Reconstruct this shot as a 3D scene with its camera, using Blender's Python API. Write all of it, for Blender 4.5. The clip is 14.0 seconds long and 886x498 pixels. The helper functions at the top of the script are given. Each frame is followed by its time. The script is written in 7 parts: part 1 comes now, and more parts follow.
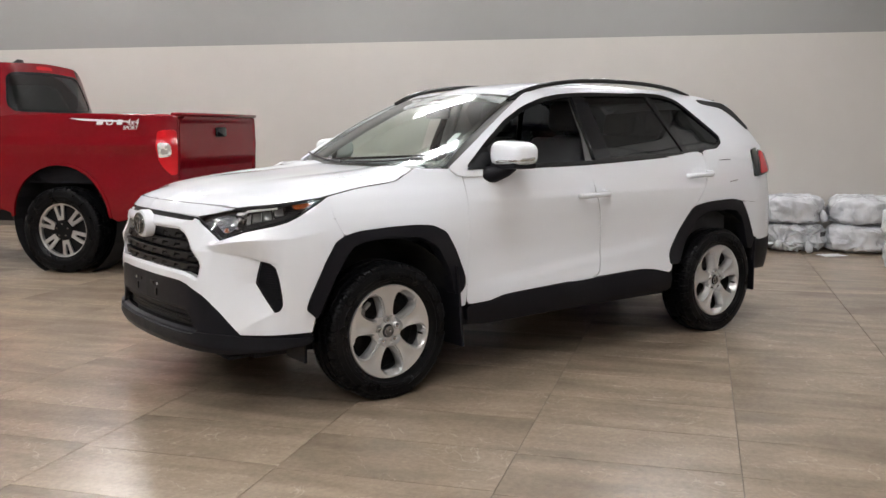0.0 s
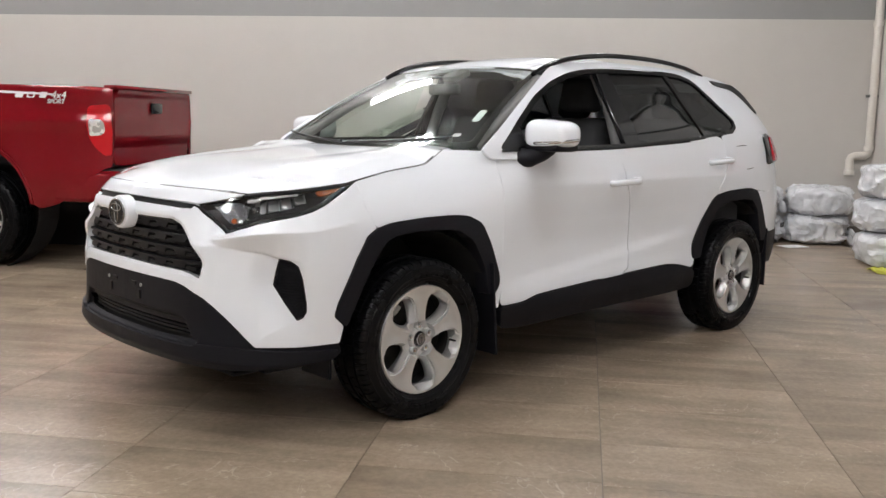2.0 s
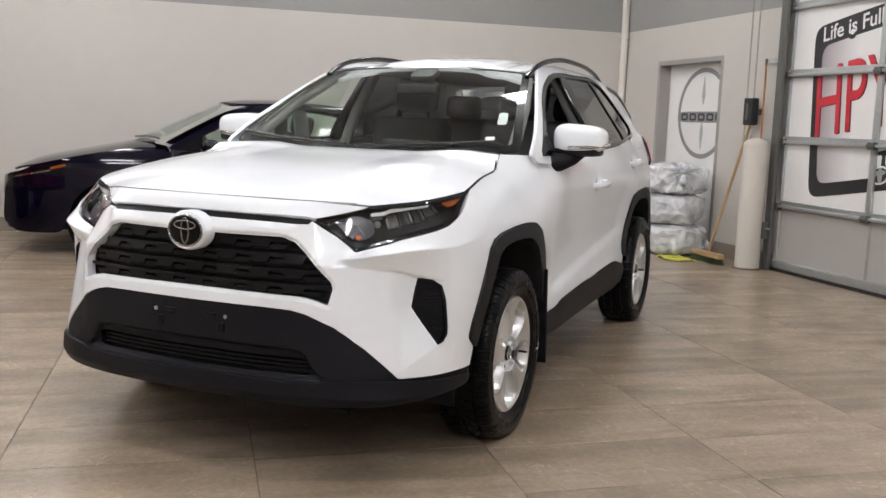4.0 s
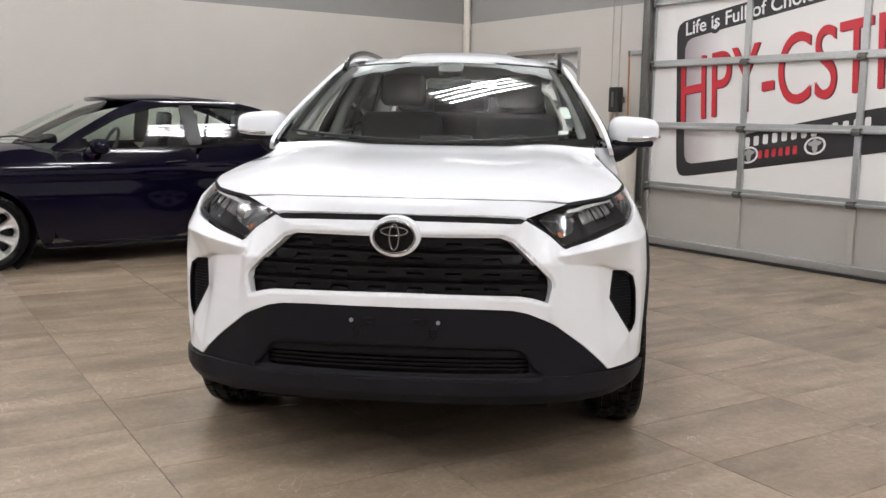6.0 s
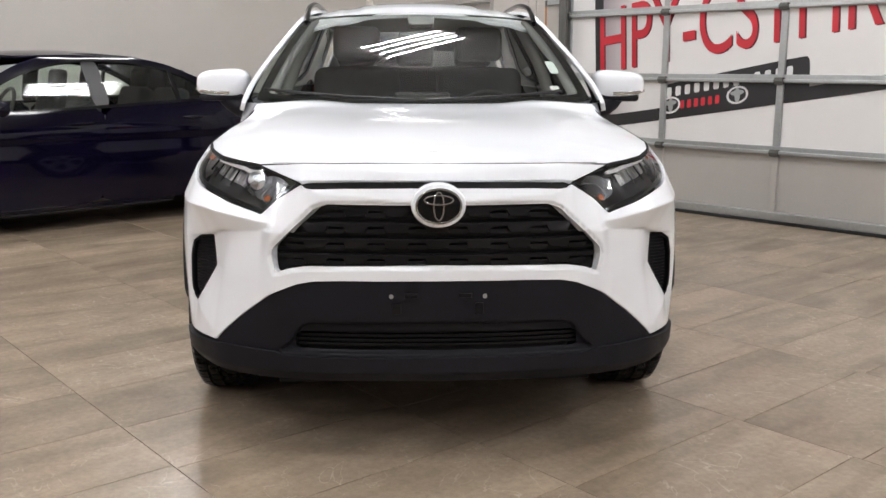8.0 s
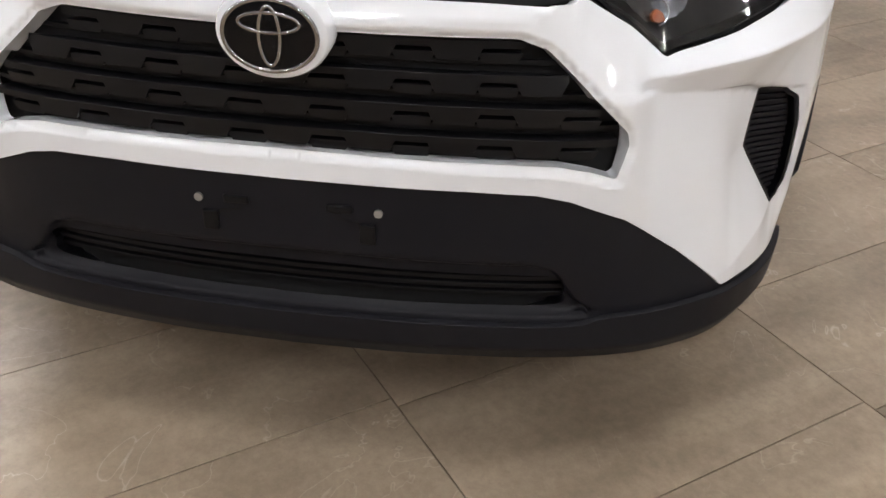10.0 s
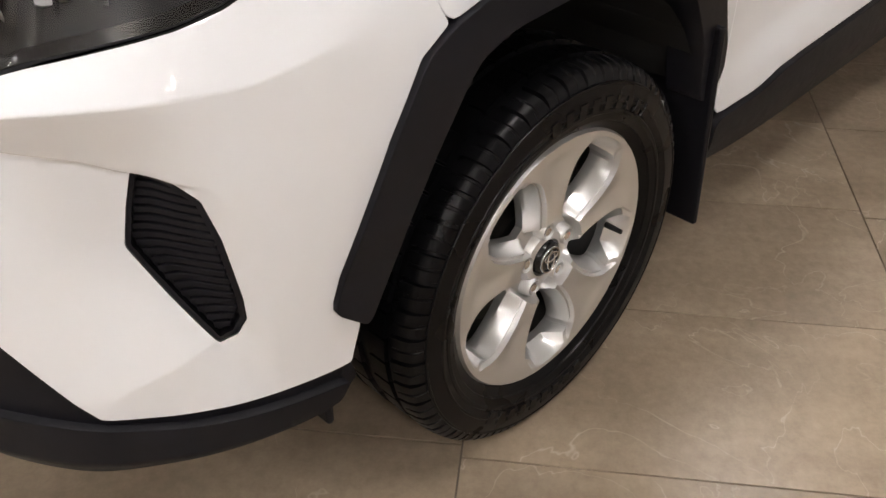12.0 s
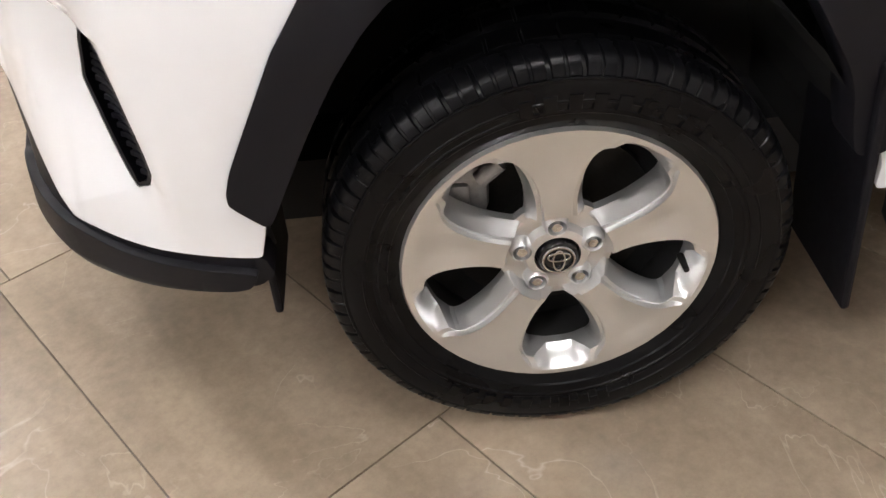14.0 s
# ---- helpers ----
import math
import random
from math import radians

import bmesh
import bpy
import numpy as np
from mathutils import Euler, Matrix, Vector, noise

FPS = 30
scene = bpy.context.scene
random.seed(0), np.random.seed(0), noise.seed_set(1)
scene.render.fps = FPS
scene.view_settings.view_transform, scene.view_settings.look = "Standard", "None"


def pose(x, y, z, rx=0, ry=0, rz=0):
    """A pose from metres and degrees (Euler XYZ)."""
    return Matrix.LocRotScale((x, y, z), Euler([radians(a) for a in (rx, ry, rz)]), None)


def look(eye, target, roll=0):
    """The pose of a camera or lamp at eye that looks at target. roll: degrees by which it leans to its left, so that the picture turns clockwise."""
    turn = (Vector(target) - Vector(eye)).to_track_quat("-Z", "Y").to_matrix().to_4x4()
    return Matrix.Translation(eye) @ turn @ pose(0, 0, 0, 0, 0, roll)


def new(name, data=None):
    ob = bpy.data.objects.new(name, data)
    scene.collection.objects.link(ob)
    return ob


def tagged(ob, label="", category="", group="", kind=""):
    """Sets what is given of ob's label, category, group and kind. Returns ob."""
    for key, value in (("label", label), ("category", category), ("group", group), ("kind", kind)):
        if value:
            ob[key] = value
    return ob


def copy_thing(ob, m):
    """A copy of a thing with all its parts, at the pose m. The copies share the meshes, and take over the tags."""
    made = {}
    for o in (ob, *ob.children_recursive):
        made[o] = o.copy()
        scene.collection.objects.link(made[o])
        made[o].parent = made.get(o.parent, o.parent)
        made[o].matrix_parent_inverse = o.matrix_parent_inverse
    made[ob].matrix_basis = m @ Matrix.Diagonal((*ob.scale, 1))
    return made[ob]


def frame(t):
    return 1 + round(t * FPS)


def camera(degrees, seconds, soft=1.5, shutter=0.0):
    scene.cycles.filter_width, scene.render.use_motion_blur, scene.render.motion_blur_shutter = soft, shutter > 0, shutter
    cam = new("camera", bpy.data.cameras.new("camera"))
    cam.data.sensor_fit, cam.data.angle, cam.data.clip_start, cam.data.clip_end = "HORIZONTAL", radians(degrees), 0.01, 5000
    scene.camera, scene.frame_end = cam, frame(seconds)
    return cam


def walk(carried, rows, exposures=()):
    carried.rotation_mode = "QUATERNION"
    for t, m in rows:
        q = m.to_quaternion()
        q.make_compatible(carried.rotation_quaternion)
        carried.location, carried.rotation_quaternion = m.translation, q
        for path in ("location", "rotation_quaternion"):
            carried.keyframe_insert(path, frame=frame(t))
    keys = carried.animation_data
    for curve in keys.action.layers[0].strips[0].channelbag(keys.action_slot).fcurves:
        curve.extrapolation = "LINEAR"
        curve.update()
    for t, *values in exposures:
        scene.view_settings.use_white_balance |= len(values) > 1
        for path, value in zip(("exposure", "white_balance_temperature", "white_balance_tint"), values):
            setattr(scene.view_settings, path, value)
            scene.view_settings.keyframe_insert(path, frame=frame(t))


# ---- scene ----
cam = camera(51.1, 14.0)
PATH = [
    (0, (-2.587, -4.772, 1.373), (-1.389, -3.191, 1.117), 0.0),
    (0.5, (-2.585, -4.771, 1.359), (-1.389, -3.189, 1.104), 0.1),
    (1, (-2.613, -4.689, 1.334), (-1.41, -3.114, 1.067), 0.2),
    (1.5, (-2.607, -4.293, 1.311), (-1.324, -2.786, 1.025), 0.6),
    (2, (-2.69, -3.815, 1.313), (-1.314, -2.391, 1.032), 1.0),
    (2.5, (-2.937, -3.401, 1.308), (-1.434, -2.11, 1.032), 0.9),
    (2.7, (-3.034, -3.254, 1.308), (-1.492, -2.012, 1.026), 1.2),
    (4.8, (-3.889, -1.369, 1.296), (-1.971, -0.872, 1.025), 1.3),
    (5, (-3.954, -1.21, 1.305), (-2.027, -0.753, 1.029), 1.1),
    (5.5, (-4.088, -0.83, 1.322), (-2.135, -0.495, 1.047), 0.9),
    (6, (-4.056, -0.46, 1.3), (-2.086, -0.269, 1.016), 0.9),
    (6.5, (-4.05, -0.156, 1.307), (-2.07, -0.125, 1.027), 0.6),
    (7, (-4.051, 0.065, 1.319), (-2.072, 0.001, 1.037), 0.4),
    (7.5, (-3.939, 0.158, 1.313), (-1.963, 0.058, 1.018), 0.2),
    (8, (-3.854, 0.146, 1.318), (-1.893, 0.045, 0.935), 0.2),
    (8.2, (-3.747, 0.155, 1.305), (-1.803, 0.05, 0.845), 0.3),
    (10.3, (-2.04, -0.623, 1.369), (-0.397, -0.39, 0.252), 1.8),
    (10.5, (-1.962, -0.78, 1.334), (-0.302, -0.456, 0.267), 1.1),
    (11, (-1.685, -1.11, 1.304), (-0.133, -0.456, 0.225), 1.5),
    (11.5, (-1.331, -1.36, 1.336), (-0.02, -0.376, 0.19), 2.1),
    (12, (-1.042, -1.655, 1.315), (0.112, -0.538, 0.123), 0.4),
    (12.5, (-0.809, -1.806, 1.308), (0.103, -0.632, -0.03), -0.4),
    (13, (-0.519, -1.845, 1.301), (0.126, -0.504, -0.035), -2.1),
    (13.5, (-0.351, -1.876, 1.266), (-0.152, -0.368, -0.033), -3.7),
    (14, (-0.219, -1.95, 1.28), (-0.154, -0.425, -0.012), -3.9),
]
walk(cam, [(t, look(eye, target, roll)) for t, eye, target, roll in PATH],
     exposures=[(0, 0.13, 6500, 10), (5.0, 0.16, 6500, 10), (8.2, 0.18, 6500, 10), (10.5, 0.14, 6600, 10), (11.5, 0.1, 6650, 10), (12.0, 0.3, 7000, 12), (12.5, 0.65, 7050, 12), (13.0, 0.73, 6850, 11), (13.5, 0.74, 6650, 11), (14.0, 0.76, 6650, 11)])
# ---- world and light ----
world = bpy.data.worlds.new("world")
scene.world = world
world.use_nodes = True
world.node_tree.nodes["Background"].inputs["Color"].default_value = (0.9, 0.95, 1.0, 1)
world.node_tree.nodes["Background"].inputs["Strength"].default_value = 0.15
TUBE_POWER = 82.0

# the hall's own axes: x along the overhead-door wall, y along the long wall, origin in their corner
HALL = pose(8.22, 0.46, 0, 0, 0, 40.2)
CEIL = 5.0


def hall(x, y, z=0.0):
    return HALL @ Vector((x, y, z))


# ---- materials ----
def nodes_of(name):
    m = bpy.data.materials.new(name)
    m.use_nodes = True
    return m, m.node_tree.nodes, m.node_tree.links, m.node_tree.nodes["Principled BSDF"]


def plain(name, color, rough=0.5, metal=0.0, grain=0.0, scale=60.0, bump=0.0, coat=0.0, spec=0.5, blotch=0.0, flakes=0.0, coat_rough=0.03):
    """A painted, plastic, rubber or metal surface with grain, blotches and relief in object space."""
    m, n, l, b = nodes_of(name)
    b.inputs["Base Color"].default_value = (*color, 1)
    b.inputs["Roughness"].default_value = rough
    b.inputs["Metallic"].default_value = metal
    b.inputs["Specular IOR Level"].default_value = spec
    b.inputs["Coat Weight"].default_value = coat
    b.inputs["Coat Roughness"].default_value = coat_rough
    tc = n.new("ShaderNodeTexCoord")
    if grain or bump or blotch:
        fine = n.new("ShaderNodeTexNoise")
        fine.inputs["Scale"].default_value = scale
        fine.inputs["Detail"].default_value = 5
        l.new(tc.outputs["Object"], fine.inputs["Vector"])
        wide = n.new("ShaderNodeTexNoise")
        wide.inputs["Scale"].default_value = scale / 22
        wide.inputs["Detail"].default_value = 4
        l.new(tc.outputs["Object"], wide.inputs["Vector"])
        mix = n.new("ShaderNodeMix")
        mix.data_type = "RGBA"
        mix.blend_type = "MULTIPLY"
        mix.inputs[0].default_value = 1.0
        ramp = n.new("ShaderNodeMapRange")
        ramp.inputs[3].default_value = 1 - grain
        ramp.inputs[4].default_value = 1 + grain
        l.new(fine.outputs["Fac"], ramp.inputs[0])
        ramp2 = n.new("ShaderNodeMapRange")
        ramp2.inputs[3].default_value = 1 - blotch
        ramp2.inputs[4].default_value = 1 + blotch
        l.new(wide.outputs["Fac"], ramp2.inputs[0])
        both = n.new("ShaderNodeMath")
        both.operation = "MULTIPLY"
        l.new(ramp.outputs[0], both.inputs[0])
        l.new(ramp2.outputs[0], both.inputs[1])
        mix.inputs[6].default_value = (*color, 1)
        l.new(both.outputs[0], mix.inputs[7])
        l.new(mix.outputs[2], b.inputs["Base Color"])
        rr = n.new("ShaderNodeMapRange")
        rr.inputs[3].default_value = max(0.0, rough * (1 - 1.2 * (grain + blotch)))
        rr.inputs[4].default_value = min(1.0, rough * (1 + 1.2 * (grain + blotch)))
        l.new(wide.outputs["Fac"], rr.inputs[0])
        l.new(rr.outputs[0], b.inputs["Roughness"])
        if bump:
            bp = n.new("ShaderNodeBump")
            bp.inputs["Strength"].default_value = 0.4
            bp.inputs["Distance"].default_value = bump
            l.new(fine.outputs["Fac"], bp.inputs["Height"])
            l.new(bp.outputs[0], b.inputs["Normal"])
    return m


def glass(name, color, rough=0.0, alpha_mix=0.25):
    """A thin tinted pane: a clear part seen through, with the gloss of glass on it."""
    m, n, l, b = nodes_of(name)
    n.remove(b)
    out = n["Material Output"]
    tr = n.new("ShaderNodeBsdfTransparent")
    tr.inputs["Color"].default_value = (*color, 1)
    gl = n.new("ShaderNodeBsdfGlossy")
    gl.inputs["Roughness"].default_value = rough
    gl.inputs["Color"].default_value = (1, 1, 1, 1)
    fr = n.new("ShaderNodeLayerWeight")
    fr.inputs["Blend"].default_value = 0.5
    power = n.new("ShaderNodeMath")
    power.operation = "POWER"
    power.inputs[1].default_value = 5.0
    l.new(fr.outputs["Facing"], power.inputs[0])
    gloss = n.new("ShaderNodeMath")
    gloss.operation = "MULTIPLY_ADD"
    gloss.inputs[1].default_value = 0.93
    gloss.inputs[2].default_value = 0.06
    l.new(power.outputs[0], gloss.inputs[0])
    mx = n.new("ShaderNodeMixShader")
    l.new(gloss.outputs[0], mx.inputs[0])
    l.new(tr.outputs[0], mx.inputs[1])
    l.new(gl.outputs[0], mx.inputs[2])
    l.new(mx.outputs[0], out.inputs["Surface"])
    return m


def glow(name, color, strength):
    m, n, l, b = nodes_of(name)
    b.inputs["Base Color"].default_value = (0.8, 0.8, 0.8, 1)
    b.inputs["Emission Color"].default_value = (*color, 1)
    b.inputs["Emission Strength"].default_value = strength
    return m


def tile_material(name):
    """Glazed porcelain with long soft veins, each tile its own shade and cut."""
    m, n, l, b = nodes_of(name)
    tc = n.new("ShaderNodeTexCoord")
    info = n.new("ShaderNodeObjectInfo")
    isl = n.new("ShaderNodeNewGeometry")
    rnd = n.new("ShaderNodeMath")
    rnd.operation = "ADD"
    l.new(info.outputs["Random"], rnd.inputs[0])
    l.new(isl.outputs["Random Per Island"], rnd.inputs[1])
    comb = n.new("ShaderNodeCombineXYZ")
    mul = n.new("ShaderNodeMath")
    mul.operation = "MULTIPLY"
    mul.inputs[1].default_value = 37.0
    l.new(rnd.outputs[0], mul.inputs[0])
    l.new(mul.outputs[0], comb.inputs["Z"])
    l.new(mul.outputs[0], comb.inputs["X"])
    add = n.new("ShaderNodeVectorMath")
    l.new(tc.outputs["Object"], add.inputs[0])
    l.new(comb.outputs[0], add.inputs[1])
    mp = n.new("ShaderNodeMapping")
    mp.inputs["Scale"].default_value = (3.6, 0.75, 1.0)
    mp.inputs["Rotation"].default_value = (0, 0, 0.12)
    l.new(add.outputs[0], mp.inputs["Vector"])
    veins = n.new("ShaderNodeTexNoise")
    veins.inputs["Scale"].default_value = 1.3
    veins.inputs["Detail"].default_value = 5
    veins.inputs["Roughness"].default_value = 0.5
    veins.inputs["Distortion"].default_value = 0.5
    l.new(mp.outputs[0], veins.inputs["Vector"])
    cloud = n.new("ShaderNodeTexNoise")
    cloud.inputs["Scale"].default_value = 3.0
    cloud.inputs["Detail"].default_value = 7
    l.new(add.outputs[0], cloud.inputs["Vector"])
    sm = n.new("ShaderNodeMath")
    sm.operation = "MULTIPLY_ADD"
    l.new(cloud.outputs["Fac"], sm.inputs[0])
    sm.inputs[1].default_value = 0.6
    l.new(veins.outputs["Fac"], sm.inputs[2])
    ramp = n.new("ShaderNodeValToRGB")
    ramp.color_ramp.elements[0].position = 0.4
    ramp.color_ramp.elements[0].color = (*TILE_DARK, 1)
    ramp.color_ramp.elements[1].position = 1.2
    ramp.color_ramp.elements[1].color = (*TILE_LIGHT, 1)
    l.new(sm.outputs[0], ramp.inputs["Fac"])
    # thin pale cracks
    vor = n.new("ShaderNodeTexNoise")
    vor.inputs["Scale"].default_value = 3.0
    vor.inputs["Detail"].default_value = 4
    vor.inputs["Distortion"].default_value = 1.2
    l.new(add.outputs[0], vor.inputs["Vector"])
    sub = n.new("ShaderNodeMath")
    sub.operation = "SUBTRACT"
    sub.inputs[1].default_value = 0.5
    l.new(vor.outputs["Fac"], sub.inputs[0])
    ab = n.new("ShaderNodeMath")
    ab.operation = "ABSOLUTE"
    l.new(sub.outputs[0], ab.inputs[0])
    thin = n.new("ShaderNodeMapRange")
    thin.inputs[1].default_value = 0.0
    thin.inputs[2].default_value = 0.006
    thin.inputs[3].default_value = 0.5
    thin.inputs[4].default_value = 0.0
    l.new(ab.outputs[0], thin.inputs[0])
    # the cracks come and go
    some = n.new("ShaderNodeMapRange")
    some.inputs[1].default_value = 0.42
    some.inputs[2].default_value = 0.6
    l.new(veins.outputs["Fac"], some.inputs[0])
    few = n.new("ShaderNodeMath")
    few.operation = "MULTIPLY"
    l.new(thin.outputs[0], few.inputs[0])
    l.new(some.outputs[0], few.inputs[1])
    mixc = n.new("ShaderNodeMix")
    mixc.data_type = "RGBA"
    l.new(few.outputs[0], mixc.inputs[0])
    l.new(ramp.outputs["Color"], mixc.inputs[6])
    mixc.inputs[7].default_value = (0.62, 0.52, 0.42, 1)
    # fine sandy grain
    sand = n.new("ShaderNodeTexNoise")
    sand.inputs["Scale"].default_value = 38
    sand.inputs["Detail"].default_value = 6
    sand.inputs["Roughness"].default_value = 0.7
    l.new(add.outputs[0], sand.inputs["Vector"])
    fleck = n.new("ShaderNodeMapRange")
    fleck.inputs[1].default_value = 0.3
    fleck.inputs[2].default_value = 0.7
    fleck.inputs[3].default_value = 0.86
    fleck.inputs[4].default_value = 1.13
    l.new(sand.outputs["Fac"], fleck.inputs[0])
    # each tile a little lighter or darker
    shade = n.new("ShaderNodeMapRange")
    shade.inputs[2].default_value = 2.0
    shade.inputs[3].default_value = 0.84
    shade.inputs[4].default_value = 1.13
    l.new(rnd.outputs[0], shade.inputs[0])
    vm = n.new("ShaderNodeVectorMath")
    vm.operation = "SCALE"
    l.new(mixc.outputs[2], vm.inputs[0])
    both = n.new("ShaderNodeMath")
    both.operation = "MULTIPLY"
    l.new(shade.outputs[0], both.inputs[0])
    l.new(fleck.outputs[0], both.inputs[1])
    l.new(both.outputs[0], vm.inputs["Scale"])
    l.new(vm.outputs[0], b.inputs["Base Color"])
    b.inputs["Roughness"].default_value = 0.27
    return m


TILE_DARK, TILE_LIGHT = (0.185, 0.14, 0.099), (0.392, 0.309, 0.227)
WALL_PAINT = plain("wall_paint", (0.54, 0.51, 0.475), 0.6, grain=0.03, scale=90, bump=0.0008, blotch=0.03)
BAND_PAINT = plain("band_paint", (0.28, 0.275, 0.265), 0.6, grain=0.03, scale=90, bump=0.0008, blotch=0.03)
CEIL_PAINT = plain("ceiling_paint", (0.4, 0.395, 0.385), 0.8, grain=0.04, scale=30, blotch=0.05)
SKIRT_PAINT = plain("skirting", (0.23, 0.2, 0.17), 0.5, grain=0.05, scale=50)
TILE = tile_material("porcelain_tile")
GROUT = plain("grout", (0.13, 0.1, 0.075), 0.9, grain=0.2, scale=120)
STEEL = plain("galvanised_steel", (0.5, 0.52, 0.52), 0.42, 0.85, grain=0.15, scale=40, blotch=0.15)
STEEL_DARK = plain("dull_steel", (0.16, 0.16, 0.15), 0.5, 0.7, grain=0.2, scale=60)
DOOR_WHITE = plain("banner_white", (0.82, 0.81, 0.8), 0.45, grain=0.01, scale=40, blotch=0.02)
PLASTIC_BLACK = plain("black_plastic", (0.012, 0.012, 0.013), 0.42, grain=0.1, scale=300, bump=0.0002)
WHITE_PAINT = plain("white_car_paint", (0.87, 0.9, 0.945), 0.5, coat=1.0, coat_rough=0.012, spec=0.15)
CLADDING = plain("dark_grey_cladding", (0.0085, 0.0085, 0.0115), 0.48, grain=0.12, scale=900, bump=0.0003, spec=0.16)
TUBE = glow("fluorescent_tube", (0.99, 0.985, 1.0), TUBE_POWER)


# ---- building helpers ----
def mesh_of(name, bm, mat, smooth=None):
    me = bpy.data.meshes.new(name)
    bm.to_mesh(me)
    bm.free()
    for one in (mat if isinstance(mat, (list, tuple)) else [mat]):
        me.materials.append(one)
    if smooth is not None:
        me.shade_smooth()
        if smooth < 180:
            me.set_sharp_from_angle(angle=radians(smooth))
    return me


def thing(name, label, category, at=None, group="", kind=""):
    ob = new(name)
    ob.empty_display_size = 0.2
    if at is not None:
        ob.matrix_world = at
    return tagged(ob, label, category, group, kind)


def part(name, bm, mat, parent=None, label="", smooth=None, at=None):
    ob = new(name, mesh_of(name, bm, mat, smooth))
    if parent is not None:
        ob.parent = parent
    if at is not None:
        ob.matrix_basis = at
    if label:
        ob["label"] = label
    return ob


def box(x0, y0, z0, x1, y1, z1, bevel=0.0, seg=2, bm=None):
    bm = bm or bmesh.new()
    made = bmesh.ops.create_cube(bm, size=1)["verts"]
    bmesh.ops.transform(bm, verts=made, matrix=Matrix.LocRotScale(((x0 + x1) / 2, (y0 + y1) / 2, (z0 + z1) / 2), None, (x1 - x0, y1 - y0, z1 - z0)))
    if bevel:
        edges = list({e for v in made for e in v.link_edges})
        bmesh.ops.bevel(bm, geom=edges, offset=bevel, segments=seg, profile=0.5, affect="EDGES", clamp_overlap=True)
    return bm


def rod(a, b, r, n=12, r2=None, bm=None, caps=True):
    bm = bm or bmesh.new()
    a, b = Vector(a), Vector(b)
    d = b - a
    m = Matrix.Translation((a + b) / 2) @ d.to_track_quat("Z", "Y").to_matrix().to_4x4()
    bmesh.ops.create_cone(bm, segments=n, radius1=r, radius2=r if r2 is None else r2, depth=d.length, cap_ends=caps, matrix=m)
    return bm


def tube(points, r, n=10, bm=None, closed=False):
    """A round bar that follows the points."""
    bm = bm or bmesh.new()
    pts = [Vector(p) for p in points]
    rings, up = [], None
    for i, p in enumerate(pts):
        d = (pts[(i + 1) % len(pts)] if closed or i + 1 < len(pts) else p) - (pts[i - 1] if closed or i else p)
        d.normalize()
        up = (up or (Vector((0, 0, 1)) if abs(d.z) < 0.9 else Vector((1, 0, 0))))
        up = (up - d * up.dot(d)).normalized()
        side = d.cross(up)
        rr = r[i] if isinstance(r, (list, tuple)) else r
        rings.append([bm.verts.new(p + rr * (math.cos(a) * up + math.sin(a) * side)) for a in (2 * math.pi * k / n for k in range(n))])
    count = len(rings) if closed else len(rings) - 1
    for i in range(count):
        a, b = rings[i], rings[(i + 1) % len(rings)]
        for k in range(n):
            bm.faces.new((a[k], a[(k + 1) % n], b[(k + 1) % n], b[k]))
    if not closed:
        bm.faces.new(rings[0][::-1])
        bm.faces.new(rings[-1])
    bmesh.ops.recalc_face_normals(bm, faces=bm.faces)
    return bm


def slab(outline, depth, bm=None, bevel=0.0, to=None):
    """A flat plate: an outline in (x, y), depth along z, then moved by the matrix to."""
    bm = bm or bmesh.new()
    low = [bm.verts.new((x, y, 0)) for x, y in outline]
    f = bm.faces.new(low)
    up = bmesh.ops.extrude_face_region(bm, geom=[f])
    top = [v for v in up["geom"] if isinstance(v, bmesh.types.BMVert)]
    bmesh.ops.translate(bm, verts=top, vec=(0, 0, depth))
    both = low + top
    if bevel:
        edges = [e for g in up["geom"] if isinstance(g, bmesh.types.BMFace) for e in g.edges]
        extra = bmesh.ops.bevel(bm, geom=edges, offset=bevel, segments=2, profile=0.5, affect="EDGES", clamp_overlap=True)
        both = list({v for v in bm.verts})
    if to is not None:
        bmesh.ops.transform(bm, verts=both, matrix=to)
    bmesh.ops.recalc_face_normals(bm, faces=bm.faces)
    return bm


def turned(profile, n=32, axis="y", bm=None):
    """A body of revolution about y (or z): profile rows of (radius, along)."""
    bm = bm or bmesh.new()
    rings = []
    for r, h in profile:
        ring = []
        for k in range(n):
            a = 2 * math.pi * k / n
            c, s = r * math.cos(a), r * math.sin(a)
            ring.append(bm.verts.new((c, h, s) if axis == "y" else (c, s, h)))
        rings.append(ring)
    for a, b in zip(rings, rings[1:]):
        for k in range(n):
            bm.faces.new((a[k], a[(k + 1) % n], b[(k + 1) % n], b[k]))
    bmesh.ops.remove_doubles(bm, verts=bm.verts, dist=1e-6)
    bmesh.ops.recalc_face_normals(bm, faces=bm.faces)
    return bm

# ---- the hall ----
BACK, SIDE = 0.0, 0.0          # faces of the long wall and of the overhead-door wall
FAR_X, FAR_Y = -18.65, 16.85
SPLIT = 2.48                      # where the pale paint ends and the grey band begins
DOOR_L, DOOR_R, DOOR_H = -3.225, -7.865, 3.685
MAN_L, MAN_R, MAN_H = -0.85, -2.165, 2.085


def wall_piece(name, x0, y0, z0, x1, y1, z1, mat, label):
    ob = part(name, box(x0, y0, z0, x1, y1, z1), mat)
    ob.matrix_world = HALL
    return tagged(ob, label, "wall", kind="structure")


